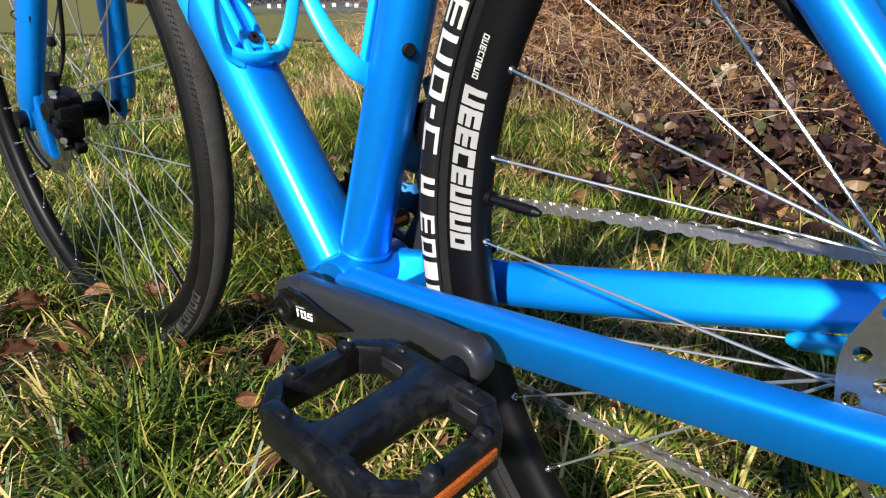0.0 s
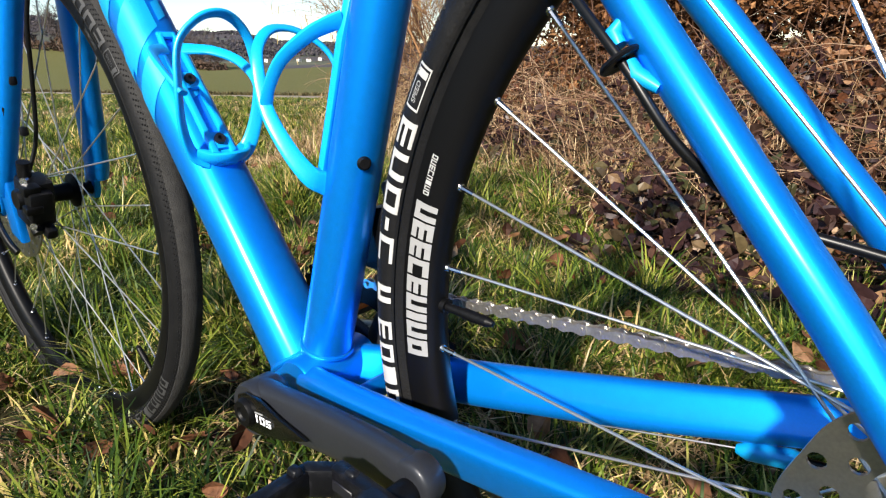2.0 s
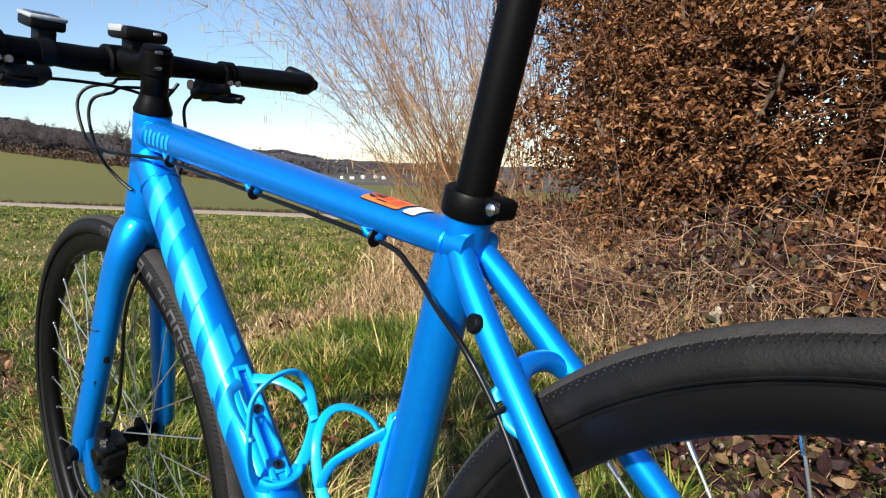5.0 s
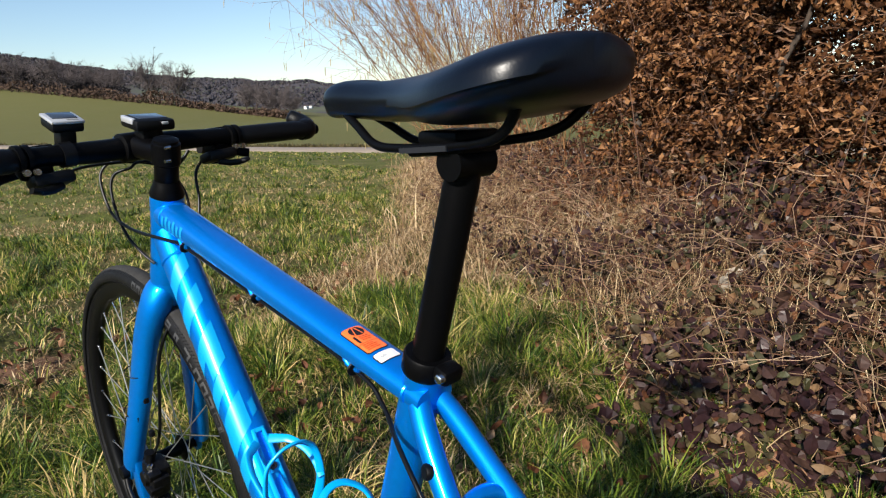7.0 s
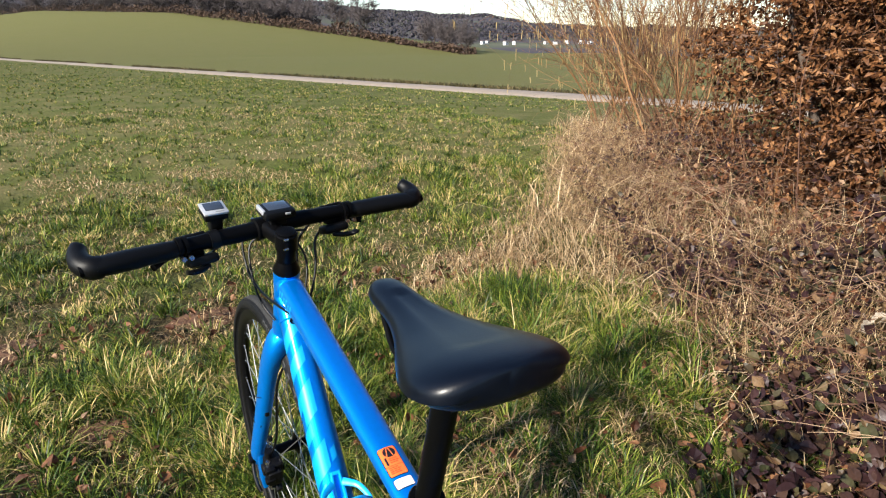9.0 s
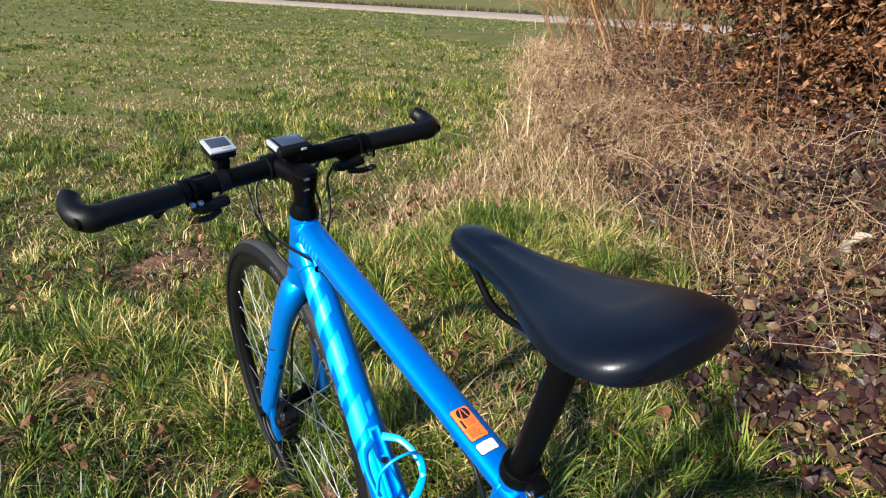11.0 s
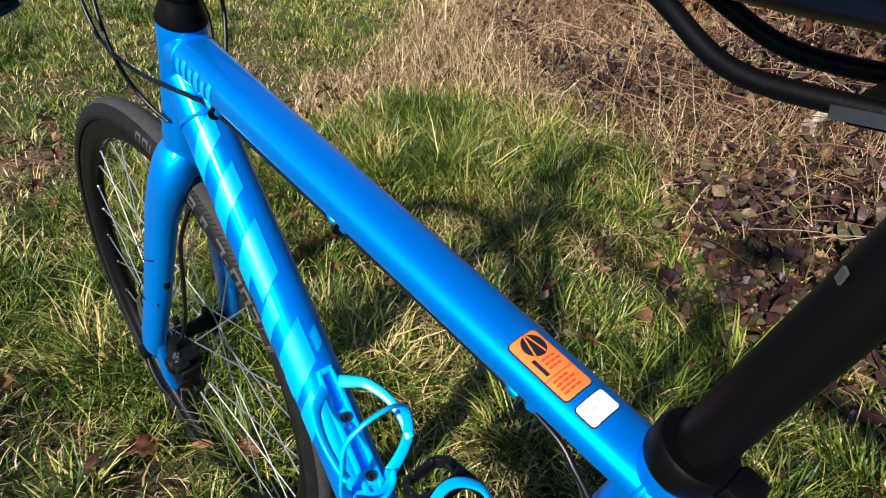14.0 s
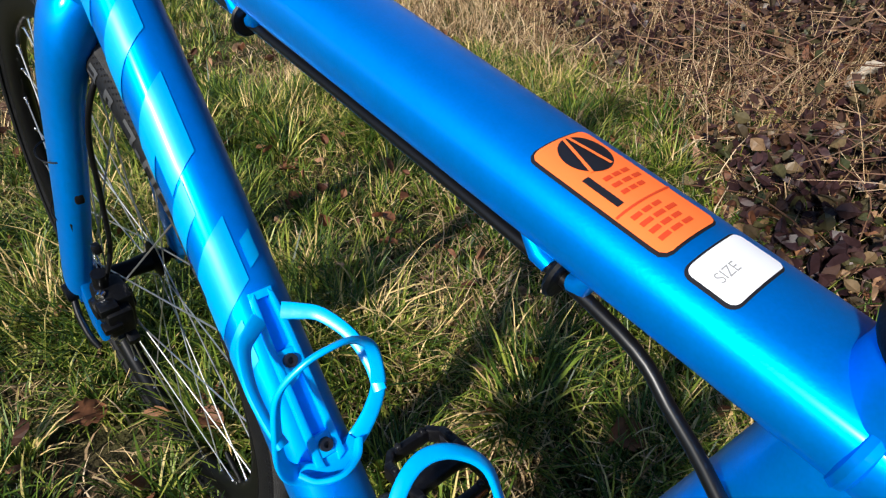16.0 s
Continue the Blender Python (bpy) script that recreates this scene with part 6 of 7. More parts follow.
def shrub(name, at, label, trunks, leaf_material, n_leaf, reach, height, leaf_size, twig_n, hang=0.1, front=(-0.75, -0.65)):
    """A leafy hedge tree: forked trunks, limbs, twigs, and a crown of small leaves gathered on the twigs."""
    at = np.array((at[0], at[1], float(land(at[0], at[1]))))
    th = empty(name, at, label, "hedge tree")
    st = at + np.c_[rng.normal(0, 0.12, (trunks, 2)), np.zeros(trunks)]
    w = unit(np.c_[rng.normal(0, 0.22, (trunks, 2)), np.ones(trunks)])
    tl = rng.uniform(0.8, 1.0, trunks) * height
    tp = arcs(st, w, tl, np.zeros(trunks), 10, 0.10)
    for k in range(trunks):
        v, f = twigs(tp[k:k + 1], np.full(1, 0.035), np.full(1, 0.008), 8)
        o1 = new("trunk", big_mesh("trunk", v - at, f, BARK, True))
        o1.parent = th
    n = int(twig_n)
    ti, lv = rng.integers(0, trunks, n), rng.uniform(0.04, 0.98, n) ** 0.8
    idx = lv * 9
    i0 = np.minimum(idx.astype(int), 8)
    s0 = tp[ti, i0] + (tp[ti, i0 + 1] - tp[ti, i0]) * (idx - i0)[:, None]
    a = rng.uniform(0, 2 * math.pi, n)
    way = unit(np.c_[np.cos(a), np.sin(a), rng.uniform(-0.15, 0.75, n)])
    ln = reach * rng.uniform(0.45, 1.0, n) * (1 - 0.35 * lv)
    br = arcs(s0, way, ln, np.full(n, hang), 7, 0.22)
    v, f = twigs(br, np.full(n, 0.006), np.full(n, 0.0015), 4)
    m = n * 3
    bi, bl = rng.integers(0, n, m), rng.integers(2, 7, m)
    s1 = br[bi, bl]
    w1 = unit(way[bi] + rng.normal(0, 0.8, (m, 3)))
    b2 = arcs(s1, w1, rng.uniform(0.10, 0.32, m), np.full(m, 0.2), 4, 0.2)
    v2, f2 = twigs(b2, np.full(m, 0.0022), np.full(m, 0.0008), 3)
    o2 = new("twig_mass", big_mesh("twig_mass", np.vstack([v, v2]) - at, np.vstack([f, f2 + len(v)]), TWIG))
    o2.parent, o2["kind"] = th, "stuff"
    li = rng.integers(0, m, n_leaf)
    c = b2[li, rng.integers(1, 4, n_leaf)] + rng.normal(0, 0.022, (n_leaf, 3))
    v, f = leaf_cloud(c, leaf_size * rng.uniform(0.6, 1.3, n_leaf), curl=0.5)
    o3 = new("crown", big_mesh("crown", v - at, f, leaf_material))
    o3.parent, o3["kind"] = th, "stuff"
    return th


shrub("beech", (4.5, 2.0), "beech hedge tree holding dense withered copper leaves", 7, BEECH, 100000, 1.35, 4.6, 0.023, 1300)
shrub("beech", (4.2, 0.3), "beech hedge tree with withered brown leaves and gaps low down", 7, BEECH, 90000, 1.25, 4.4, 0.023, 1200)
shrub("beech", (4.7, -1.5), "beech hedge tree with withered copper leaves", 5, BEECH, 12000, 1.4, 4.4, 0.044, 350)
shrub("beech", (4.8, -3.6), "beech hedge tree with withered brown leaves further back", 5, BEECH, 9000, 1.5, 4.4, 0.055, 300)
shrub("beech", (4.3, -5.8), "beech hedge tree with withered brown leaves at the hedge's end", 5, BEECH, 9000, 1.5, 4.2, 0.055, 300)
shrub("beech", (6.2, 3.0), "beech hedge tree with sparse withered leaves behind the hazel", 4, BEECH, 9000, 1.3, 4.2, 0.040, 300)
shrub("beech", (5.7, 0.7), "beech hedge tree with withered copper leaves behind the others", 5, BEECH, 30000, 1.4, 4.6, 0.034, 500)
shrub("beech", (3.75, 1.75), "low beech bush with withered copper leaves", 5, BEECH, 18000, 0.75, 1.9, 0.027, 380)
shrub("beech", (3.6, 0.2), "low beech bush with withered brown leaves among brambles", 5, BEECH, 12000, 0.75, 1.6, 0.027, 300)


def hazel(at, label, stems, height, spread, catkins, lean=(0.0, 0.0)):
    """A many-stemmed bare shrub with hanging catkins."""
    at = np.array((at[0], at[1], float(land(at[0], at[1]))))
    th = empty("hazel_shrub", at, label, "shrub")
    st = at + np.c_[rng.normal(0, 0.35, (stems, 2)), np.zeros(stems)]
    a = rng.uniform(0, 2 * math.pi, stems)
    w = unit(np.c_[np.cos(a) * spread * rng.uniform(0.1, 1, stems) + lean[0], np.sin(a) * spread * rng.uniform(0.1, 1, stems) + lean[1], np.ones(stems)])
    ln = height * rng.uniform(0.65, 1.0, stems)
    tp = arcs(st, w, ln, rng.uniform(0, 0.12, stems), 10, 0.10)
    v, f = twigs(tp, rng.uniform(0.004, 0.010, stems), np.full(stems, 0.0016), 5)
    n = stems * 16
    ti, ii = rng.integers(0, stems, n), rng.integers(2, 10, n)
    way = unit(w[ti] + rng.normal(0, 0.42, (n, 3)))
    b = arcs(tp[ti, ii], way, rng.uniform(0.35, 1.0, n), np.full(n, 0.08), 6, 0.12)
    v2, f2 = twigs(b, np.full(n, 0.0025), np.full(n, 0.0010), 4)
    m = n * 5
    bi = rng.integers(0, n, m)
    c = arcs(b[bi, rng.integers(1, 6, m)], unit(way[bi] + rng.normal(0, 0.6, (m, 3))), rng.uniform(0.12, 0.4, m), np.full(m, 0.08), 4, 0.12)
    v3, f3 = twigs(c, np.full(m, 0.0013), np.full(m, 0.0008), 3)
    o = new("branchwork", big_mesh("branchwork", np.vstack([v, v2, v3]) - at, np.vstack([f, f2 + len(v), f3 + len(v) + len(v2)]), HAZEL))
    o.parent, o["kind"] = th, "stuff"
    k = rng.integers(0, m, catkins)
    s = c[k, 3]
    p = arcs(s, np.tile((0.0, 0.0, -1.0), (catkins, 1)), rng.uniform(0.05, 0.10, catkins), np.zeros(catkins), 3, 0.1)
    v, f = twigs(p, np.full(catkins, 0.0042), np.full(catkins, 0.003), 5)
    o = new("catkin_mass", big_mesh("catkin_mass", v - at, f, CATKIN))
    o.parent, o["kind"] = th, "stuff"


hazel((5.5, 5.1), "bare hazel shrub with hanging yellow catkins", 52, 4.4, 0.95, 2600, (-0.20, 0.12))
hazel((4.9, 3.7), "bare many-stemmed shrub beside the beech hedge", 30, 3.6, 0.75, 120)
hazel((7.2, 7.4), "bare brown shrub further along the hedge", 45, 4.0, 0.8, 150)

# brambles: arching stems and dark leaves
n = 420
y = rng.uniform(-0.6, 4.6, n)
x = foot(y) + rng.uniform(-0.25, 1.9, n)
a = rng.uniform(0, 2 * math.pi, n)
s = np.c_[x, y, land(x, y)]
bp = arcs(s, unit(np.c_[np.cos(a), np.sin(a), rng.uniform(0.3, 1.6, n)]), rng.uniform(0.25, 0.8, n), rng.uniform(0.3, 0.9, n), 8, 0.3)
bp[..., 2] = np.maximum(bp[..., 2], land(bp[..., 0], bp[..., 1]) + 0.02)
v, f = twigs(bp, np.full(n, 0.0024), np.full(n, 0.0011), 4)
stuff("bramble_stems", [(v, f)], TWIG, "tangled brown bramble stems at the hedge foot", "brambles")
n = 34
y = rng.uniform(0.4, 5.0, n)
x = foot(y) + rng.uniform(0.3, 2.0, n)
s = np.c_[x, y, land(x, y)]
pp = arcs(s, unit(np.c_[rng.normal(0, 0.35, n), rng.normal(0, 0.35, n), np.ones(n)]), rng.uniform(0.5, 1.9, n), rng.uniform(0, 0.25, n), 8, 0.22)
v, f = twigs(pp, rng.uniform(0.0018, 0.0034, n), np.full(n, 0.0010), 4)
stuff("dead_stems", [(v, f)], PALE, "pale dead weed stems standing before the hedge", "dead stems")
n = 17000
y = -0.2 + 5.2 * rng.random(n) ** 1.3
y = np.where(rng.random(n) < 0.12, rng.uniform(-3.0, -0.1, n), y)
u = rng.random(n)
x = foot(y) - 0.35 + u * 2.0
keep = lumps(x, y, 3.4, 21) + rng.normal(0, 0.2, n) > np.interp(y, [0.6, 1.2, 2.2, 5.0], [0.44, 0.58, 0.78, 0.96])
x, y, u = x[keep], y[keep], u[keep]
c = np.c_[x, y, land(x, y) + rng.uniform(0.01, 0.12 + 0.42 * u)]
v, f = leaf_cloud(c, rng.uniform(0.016, 0.038, len(c)), 0.55, 1.45, True)
stuff("bramble_leaves", [(v, f)], BRAMBLE, "dark purple-brown bramble leaves under the hedge", "brambles")
n = 4000
y = -2.0 + 7.3 * rng.random(n)
x = np.maximum(edge(y) + 0.05, foot(y) - 0.5) + rng.uniform(0.0, 2.1, n)
a = rng.uniform(0, 2 * math.pi, n)
s = np.c_[x, y, land(x, y) + 0.42 * rng.random(n) ** 2]
pp = arcs(s, unit(np.c_[np.cos(a), np.sin(a), rng.normal(0.15, 0.35, n)]), rng.uniform(0.12, 0.55, n), rng.uniform(0, 0.35, n), 6, 0.35)
pp[..., 2] = np.maximum(pp[..., 2], land(pp[..., 0], pp[..., 1]) + 0.015)
v, f = twigs(pp, rng.uniform(0.0011, 0.0024, n), np.full(n, 0.0008), 3)
stuff("dead_tangle", [(v, f)], PALE, "tangle of dry tan stems lying before the hedge", "dead stems")
n = 2600
y = rng.uniform(0.1, 6.5, n)
x = edge(y) + 0.1 + 1.9 * rng.random(n) ** 0.8
keep = lumps(x, y, 2.6, 77) > 0.35
x, y = x[keep], y[keep]
n = len(x)
pp = arcs(np.c_[x, y, land(x, y)], unit(np.c_[rng.normal(0, 0.30, n), rng.normal(0, 0.30, n), np.ones(n)]), rng.uniform(0.12, 0.62, n) * rng.uniform(0.5, 1, n), rng.uniform(0, 0.3, n), 6, 0.15)
v, f = twigs(pp, rng.uniform(0.0010, 0.0018, n), np.full(n, 0.0006), 3)
stuff("dry_stalks", [(v, f)], STRAW, "thin pale dry stalks standing in the rough growth by the hedge", "dead stems")
n = 15000
y = rng.uniform(-3.0, 5.5, n)
x = foot(y) + rng.uniform(-0.4, 2.4, n)
c = np.c_[x, y, land(x, y) + 0.005 + 0.42 * rng.random(n) ** 2.2 * np.clip((x - foot(y)) / 1.0, 0.1, 1)]
v, f = leaf_cloud(c, rng.uniform(0.014, 0.034, n), 0.6, 1.6, True)
stuff("leaf_litter", [(v, f)], FALLEN, "brown leaf litter under the hedge", "leaf litter")


def fallen_leaf(x, y, size, turn, lift=0.03, tilt=12):
    """One curled fallen leaf with a midrib fold, lobed edge and stalk."""
    r = np.random.default_rng(int(abs(x * 1000) + abs(y * 7000)))
    nU, nV = 9, 4
    v, f = [], []
    for i in range(nU + 1):
        u = i / nU
        w = math.sin(math.pi * min(1, u * 0.97 + 0.02)) ** 0.7 * 0.36 * (1 + 0.12 * math.sin(u * 25))
        for k in range(-nV, nV + 1):
            q = k / nV
            v.append((size * (u - 0.5), size * w * q, size * (0.16 * abs(q) ** 1.5 + 0.10 * math.sin(u * 3.0) + 0.03 * math.sin(u * 9 + q * 4) + r.normal(0, 0.006))))
    m = 2 * nV + 1
    for i in range(nU):
        for k in range(2 * nV):
            f.append((i * m + k, i * m + k + 1, (i + 1) * m + k + 1, (i + 1) * m + k))
    ob = mesh_of("fallen_leaf", [(v, f), rod((-size * 0.78, 0, size * 0.05), (-size * 0.48, 0, size * 0.02), 0.0008, 5)], FALLEN, sharp=80)
    ob.matrix_world = pose(x, y, float(land(x, y)) + lift, tilt, tilt * 0.6, turn)
    return tagged(ob, "dry curled brown leaf lying in the grass", "leaf", "leaves in the grass")


LEAVES = ((0.24, 0.38, 0.060, 70), (-0.06, 0.52, 0.060, 200), (-0.16, 0.96, 0.050, 20), (0.02, 0.76, 0.045, 150), (-0.07, 0.82, 0.045, 40), (0.04, 1.0, 0.050, 300), (0.81, 0.38, 0.060, 10), (0.28, 0.26, 0.050, 75), (0.11, 2.09, 0.055, 30),
          (0.56, 1.25, 0.050, 120), (0.06, 1.04, 0.055, 210), (1.04, 0.42, 0.075, 15), (-0.25, 1.49, 0.055, 80), (-0.23, 2.29, 0.055, 320), (1.21, 1.74, 0.050, 190), (0.97, 1.55, 0.050, 45), (0.99, 0.35, 0.055, 130), (-0.25, 1.84, 0.045, 60),
          (0.37, 1.08, 0.045, 250), (-0.10, 1.14, 0.060, 10), (0.60, 1.31, 0.055, 100), (0.40, 1.14, 0.045, 280), (0.51, 0.58, 0.075, 350), (1.35, 0.75, 0.060, 60), (0.56, 1.71, 0.055, 140), (-0.23, 2.52, 0.060, 30), (1.25, 0.59, 0.065, 200), (1.32, 0.66, 0.055, 85),
          (0.50, 1.55, 0.045, 15), (0.94, 0.76, 0.060, 240), (0.2, 2.9, 0.06, 30), (-0.9, 3.0, 0.06, 200))
for i, (x, y, size, turn) in enumerate(LEAVES):
    fallen_leaf(x, y, size, turn, 0.028 + 0.01 * (i % 3), 10 + 7 * (i % 4))
for n, m_, nm, lab in ((520, BRAMBLE, "dark_leaf_scatter", "dark withered leaves strewn in the grass by the brambles"), (700, FALLEN, "brown_leaf_scatter", "brown leaf bits strewn in the grass")):
    x, y = (scatter(n, (0.75, 1.9), (0.0, 1.0)) if m_ is BRAMBLE else scatter(n, (-0.7, 1.8), (-0.1, 2.8)))
    keep = x > np.interp(y, [0, 0.6, 1.0], [0.85, 1.05, 1.35]) if m_ is BRAMBLE else x > -2
    x, y = x[keep], y[keep]
    stuff(nm, [leaf_cloud(np.c_[x, y, land(x, y) + rng.uniform(0.02, 0.075, len(x))], rng.uniform(0.014, 0.032, len(x)) if m_ is BRAMBLE else rng.uniform(0.012, 0.030, len(x)), 0.55, 1.5, True)], m_, lab, "leaf litter")
n = 300
x, y = rng.uniform(0.95, 1.85, n), rng.uniform(-0.15, 0.85, n)
keep = rng.random(n) < np.interp(x, [0.85, 1.15], [0.25, 1.0])
x, y = x[keep], y[keep]
v, f = leaf_cloud(np.c_[x, y, land(x, y) + rng.uniform(0.01, 0.07, len(x))], rng.uniform(0.020, 0.044, len(x)), 0.55, 1.5, True)
stuff("withered_leaf_carpet", [(v, f)], BRAMBLE, "dark withered bramble leaves covering the ground by the hedge", "leaves")
WHITE_LEAF = leafy("bleached_leaf", ((0.0, (0.42, 0.35, 0.26)), (1.0, (0.60, 0.52, 0.42))), 0.6, 0.3, 0.2)
for dx, dz, turn, tilt in ((0.0, 0.0, 60, 75), (0.05, 0.02, 100, 60), (0.14, 0.09, 30, 70)):
    ob = fallen_leaf(2.10 + dx, 0.90 - dx * 0.6, 0.075, turn, 0.10 + dz, tilt)
    ob.data.materials[0] = WHITE_LEAF
    tagged(ob, "pale bleached leaf caught on a bramble stem")


# ---- far things ----
def bare_tree(name, at, height, label, seed, category="tree", group=""):
    """A leafless tree: trunk, limbs and a fine twig crown."""
    global rng
    keep_rng, rng = rng, np.random.default_rng(seed)
    z0 = float(land(*at))
    th = empty(name, (at[0], at[1], z0), label, category, group)
    tp = arcs(np.zeros((1, 3)), np.array(((0.03, 0.02, 1.0),)), np.array((height * 0.55,)), np.zeros(1), 8, 0.08)
    v, f = twigs(tp, np.array((height * 0.028,)), np.array((height * 0.010,)), 8)
    o = new("trunk", big_mesh("trunk", v, f, BARK, True))
    o.parent = th
    n = 26
    i = rng.integers(2, 8, n)
    a = rng.uniform(0, 6.28, n)
    w = unit(np.c_[np.cos(a), np.sin(a), rng.uniform(0.35, 1.6, n)])
    b = arcs(tp[0, i], w, height * rng.uniform(0.28, 0.50, n), np.full(n, -0.05), 7, 0.12)
    v1, f1 = twigs(b, np.full(n, height * 0.009), np.full(n, height * 0.003), 4)
    m = n * 9
    bi = rng.integers(0, n, m)
    w2 = unit(w[bi] + rng.normal(0, 0.6, (m, 3)))
    c = arcs(b[bi, rng.integers(2, 7, m)], w2, height * rng.uniform(0.10, 0.24, m), np.full(m, 0.0), 5, 0.14)
    v2, f2 = twigs(c, np.full(m, height * 0.0042), np.full(m, height * 0.0020), 3)
    k = m * 9
    ci = rng.integers(0, m, k)
    d = arcs(c[ci, rng.integers(1, 5, k)], unit(w2[ci] + rng.normal(0, 0.7, (k, 3))), height * rng.uniform(0.05, 0.11, k), np.full(k, 0.05), 3, 0.14)
    v3, f3 = twigs(d, np.full(k, height * 0.0028), np.full(k, height * 0.0016), 3)
    o = new("crown", big_mesh("crown", np.vstack([v1, v2, v3]), np.vstack([f1, f2 + len(v1), f3 + len(v1) + len(v2)]), FAR_TWIG))
    o.parent, o["kind"] = th, "stuff"
    rng = keep_rng
    return th


FAR_TWIG = mat("far_bare_twigs", (0.080, 0.064, 0.062), 0.95, 0, 0, 0, 0.4, 0.25)
RED_TWIG = leafy("russet_hedge", ((0.0, (0.040, 0.026, 0.020)), (0.6, (0.075, 0.046, 0.032)), (1.0, (0.11, 0.072, 0.048))), 0.9, 0.0)


def polar(az, r):
    return (-0.24 + r * math.cos(radians(az)), -0.11 + r * math.sin(radians(az)))


def ridge(az, extra=4.0):
    """A place a little behind the field's upper edge, in that direction."""
    d = np.array((math.cos(radians(az)), math.sin(radians(az))))
    return polar(az, (150 + extra) / max(0.14, float(d @ PN)))


t1 = bare_tree("bare_tree", ridge(70.6, 4), 15.5, "tall bare tree on the field's edge", 1, group="trees on the ridge")
t2 = bare_tree("bare_tree", ridge(68.3, 4), 14.5, "rounded bare tree on the field's edge", 2, group="trees on the ridge")
for az, h, sd, ex in ((63.3, 9.0, 3, 3), (62.4, 11.0, 4, 5), (61.4, 8.8, 5, 3), (60.5, 10.4, 6, 5), (59.6, 8.6, 7, 1)):
    bare_tree("bare_tree", ridge(az, ex), h, "bare tree in a clump below the field", sd, group="trees below the field")
base = [bare_tree("bare_tree", ridge(93, 10), 16.0, "bare tree at the edge of a dark wood", 11, group="trees of the wood"), bare_tree("bare_tree", ridge(89, 10), 15.0, "bare tree at the edge of a dark wood", 12, group="trees of the wood")]
r2 = np.random.default_rng(5)
for k in range(74):
    az = 73 + 35 * (k / 74) + r2.uniform(-0.4, 0.4)
    x, y = ridge(az, 8 + r2.uniform(0, 40))
    c = copy_thing(base[k % 2], pose(x, y, float(land(x, y)) - 0.5, 0, 0, r2.uniform(0, 360)) @ Matrix.Diagonal((1, 1, r2.uniform(0.7, 1.05), 1)))
# russet hedge along the ridge, the dark wood behind it, and the wooded hills
n = 9000
az_ = r2.uniform(58.8, 108, n)
xy = np.array([ridge(a, e) for a, e in zip(az_, r2.uniform(0, 6, n))])
high = np.interp(az_, [58.8, 60, 62.5, 63.5, 65, 72, 80, 108], [1.6, 2.6, 1.2, 0.5, 2.6, 3.6, 3.4, 4.0]) * (0.6 + 0.8 * lumps(xy[:, 0], xy[:, 1], 0.25, 51))
v, f = leaf_cloud(np.c_[xy, land(xy[:, 0], xy[:, 1]) + high * r2.random(n)], r2.uniform(0.35, 0.9, n), curl=0.5, long=1.8)
stuff("field_hedge", [(v, f)], RED_TWIG, "russet leafless hedge along the top of the field", "hedge")
n = 26000
az_ = 108 - 36 * r2.random(n) ** 0.9
xy = np.array([ridge(a, e) for a, e in zip(az_, r2.uniform(14, 70, n))])
high = np.interp(az_, [72, 75, 78, 82, 86, 108], [3.0, 5.5, 7.0, 10.0, 13.0, 16.0]) * (0.45 + 0.85 * lumps(xy[:, 0], xy[:, 1], 0.16, 52))
v, f = leaf_cloud(np.c_[xy, land(xy[:, 0], xy[:, 1]) + high * r2.random(n) ** 0.7], r2.uniform(0.4, 1.1, n), curl=0.5, long=2.2)
WOOD_TWIG = leafy("dark_bare_wood", ((0.0, (0.014, 0.012, 0.014)), (0.6, (0.026, 0.021, 0.022)), (1.0, (0.050, 0.040, 0.037))), 0.9, 0.0)
stuff("dark_wood", [(v, f)], WOOD_TWIG, "dark leafless wood behind the field", "wood")
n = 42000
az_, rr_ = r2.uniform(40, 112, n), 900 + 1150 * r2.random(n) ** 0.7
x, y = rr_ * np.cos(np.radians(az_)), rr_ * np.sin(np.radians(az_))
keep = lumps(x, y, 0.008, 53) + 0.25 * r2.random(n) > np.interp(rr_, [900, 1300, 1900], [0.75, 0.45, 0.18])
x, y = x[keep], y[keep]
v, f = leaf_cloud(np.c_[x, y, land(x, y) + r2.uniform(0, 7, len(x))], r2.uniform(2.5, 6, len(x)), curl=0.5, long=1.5)
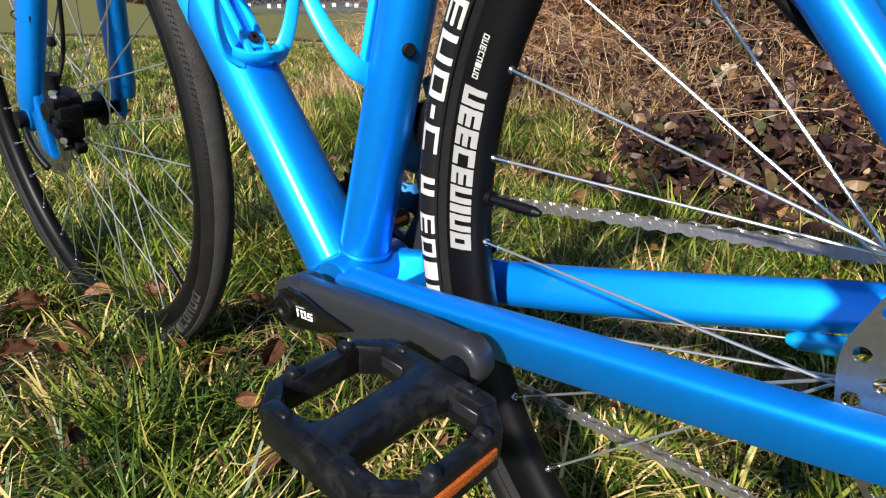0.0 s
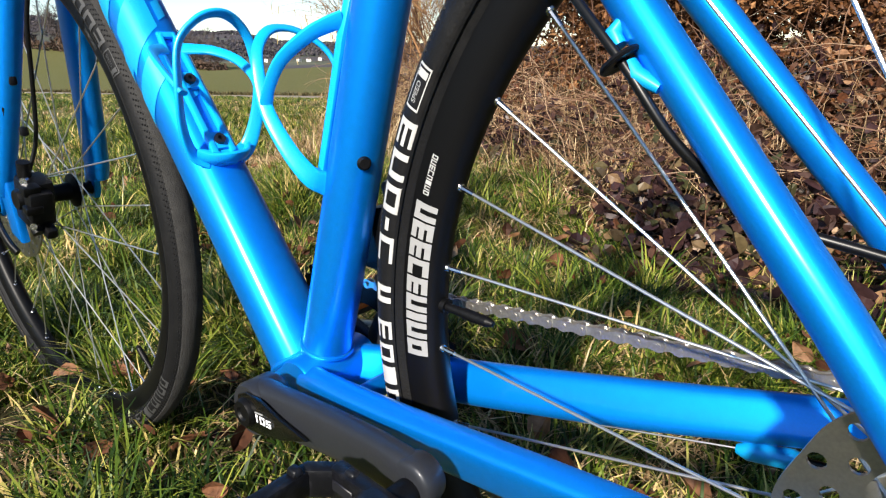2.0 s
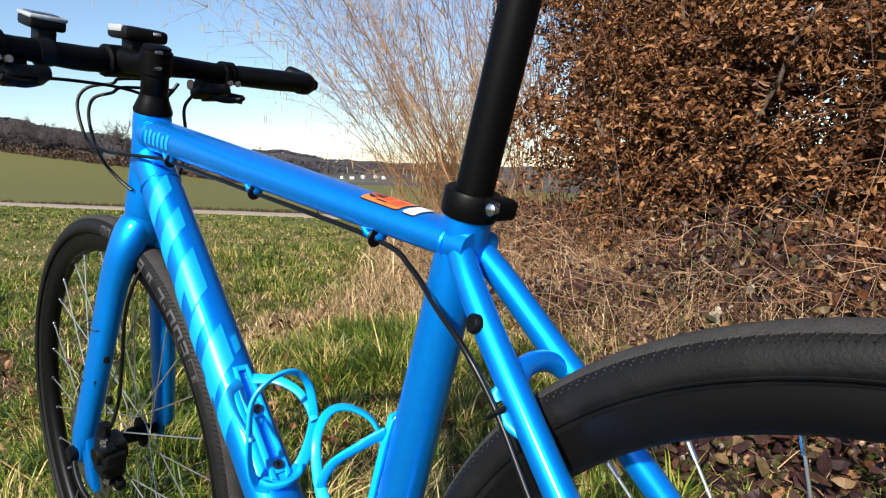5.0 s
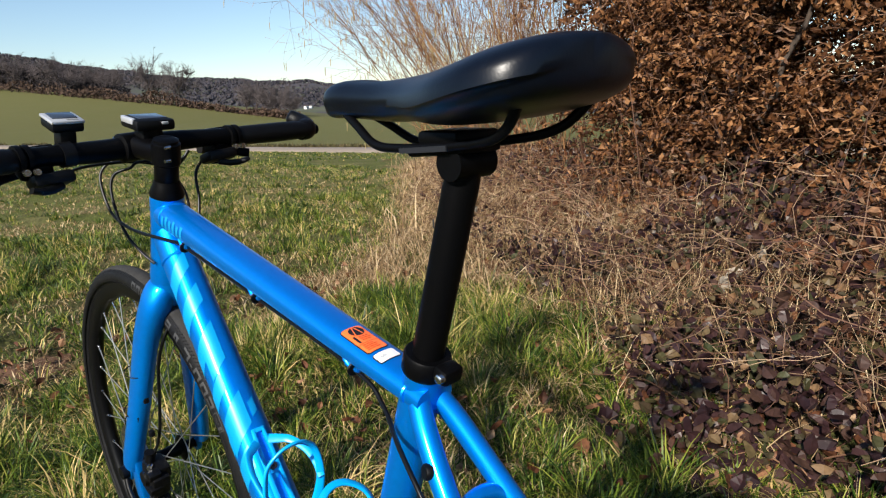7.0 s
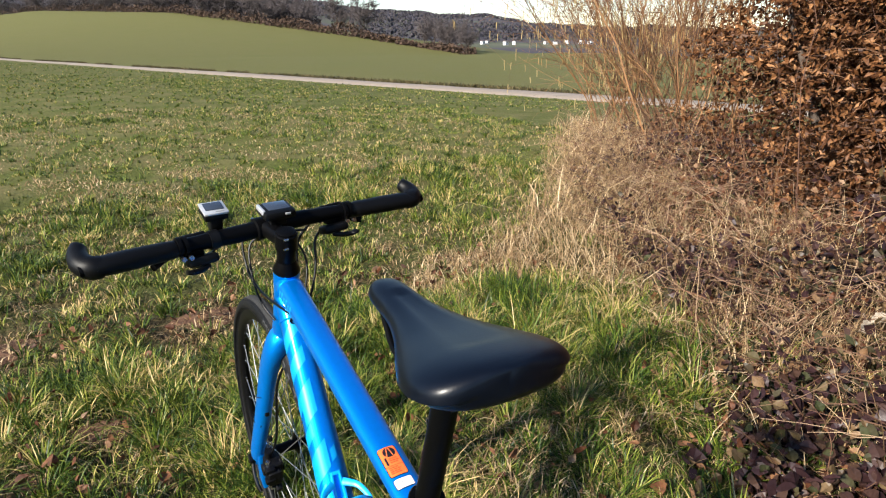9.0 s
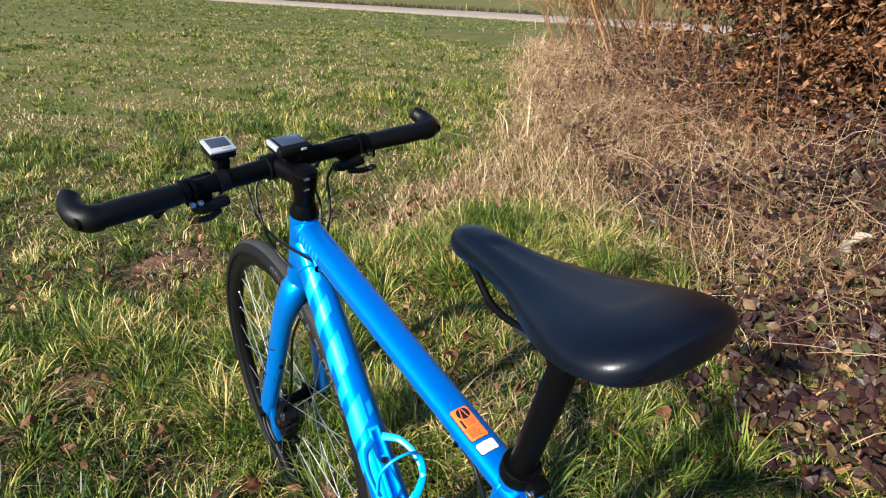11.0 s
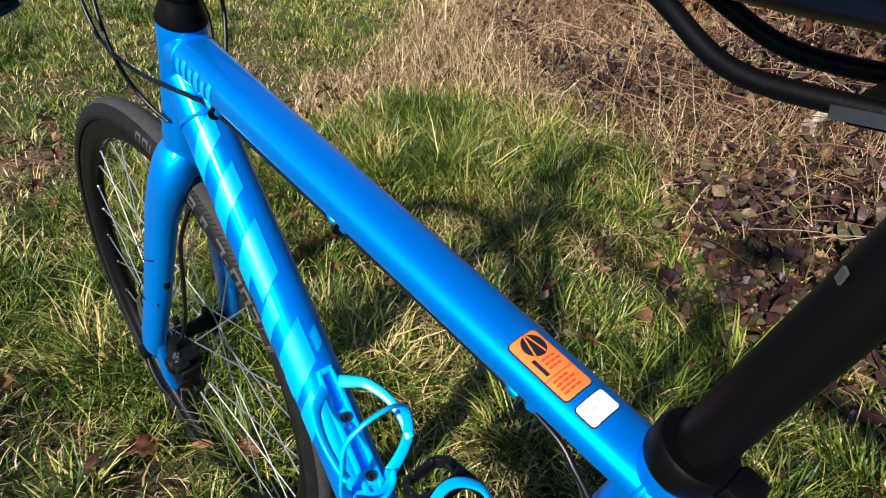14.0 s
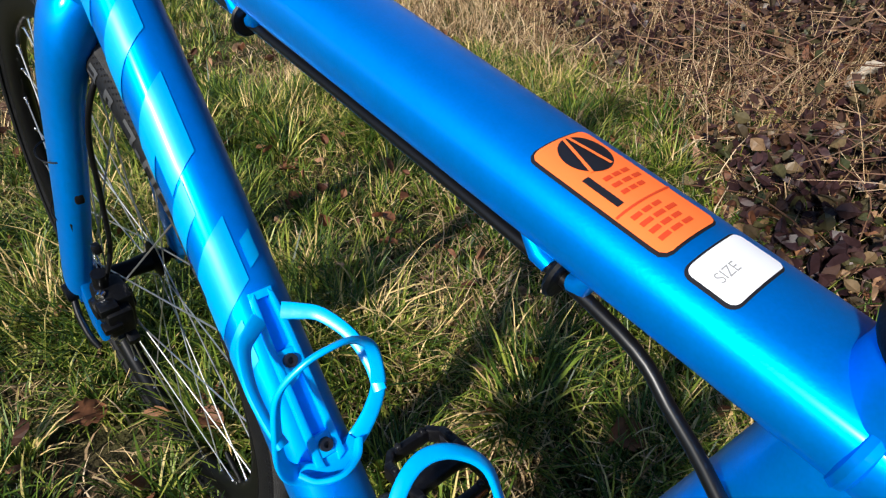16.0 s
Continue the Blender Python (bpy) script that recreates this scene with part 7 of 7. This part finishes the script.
# blue-grey leaf colours: distance haze painted in, no haze in the air
HILL_WOOD = leafy("haze_tinted_woods", ((0.0, (0.040, 0.039, 0.052)), (0.5, (0.054, 0.050, 0.060)), (0.85, (0.070, 0.060, 0.063)), (1.0, (0.060, 0.066, 0.050))), 0.95, 0.0)
stuff("far_woods", [(v, f)], HILL_WOOD, "bare woods on the distant hills, blue-grey with painted haze", "woods")

# village
WALLW = mat("white_render", (0.62, 0.62, 0.60), 0.8, 0, 0, 0, 2, 0.05)
ROOF = mat("dark_roof", (0.10, 0.075, 0.07), 0.8, 0, 0, 0, 3, 0.15)
PANE = mat("dark_window", (0.03, 0.035, 0.045), 0.2, 0, 0, 0, 1, 0.1)


def house(at, w, d, h, turn, label):
    z = float(land(*at))
    th = empty("house", (at[0], at[1], z), label, "house", "village houses")
    th.rotation_euler = (0, 0, radians(turn))
    mesh_of("wall", [block((w, d, h + 3), pose(0, 0, h / 2 - 1.5), 0.02, 1)], WALLW, th)
    e, k = 0.5, w * 0.28
    v = [(-w / 2 - e, -d / 2 - e, h), (w / 2 + e, -d / 2 - e, h), (w / 2 + e, d / 2 + e, h), (-w / 2 - e, d / 2 + e, h), (-w / 2 - e, 0, h + k), (w / 2 + e, 0, h + k)]
    mesh_of("roof", [(v, [(0, 1, 5, 4), (2, 3, 4, 5), (0, 4, 3), (1, 2, 5), (3, 2, 1, 0)])], ROOF, th)
    for sy in (-1, 1):
        for x in (-w * 0.28, 0, w * 0.28):
            for zz in (1.4, 4.0):
                if zz + 0.8 < h:
                    mesh_of("window", [block((1.1, 0.12, 1.3), pose(x, sy * (d / 2), zz), 0.02, 1)], PANE, th)


for az, r, w, h, turn in ((58.6, 930, 7, 5, 20), (58.2, 940, 6, 5, 35), (56.6, 920, 8, 6, 15), (55.9, 930, 7, 6, 50), (53.2, 960, 7, 5, 10), (52.4, 950, 8, 5, 70), (51.4, 980, 8, 6, 35), (54.6, 1350, 12, 5, 20), (50.2, 990, 9, 6, 5), (49.5, 960, 9, 6, 25)):
    house(polar(az - 0.35, r), w * 0.8, w * 0.65, h * 0.8, turn, "small white house with a dark roof on the far slope")
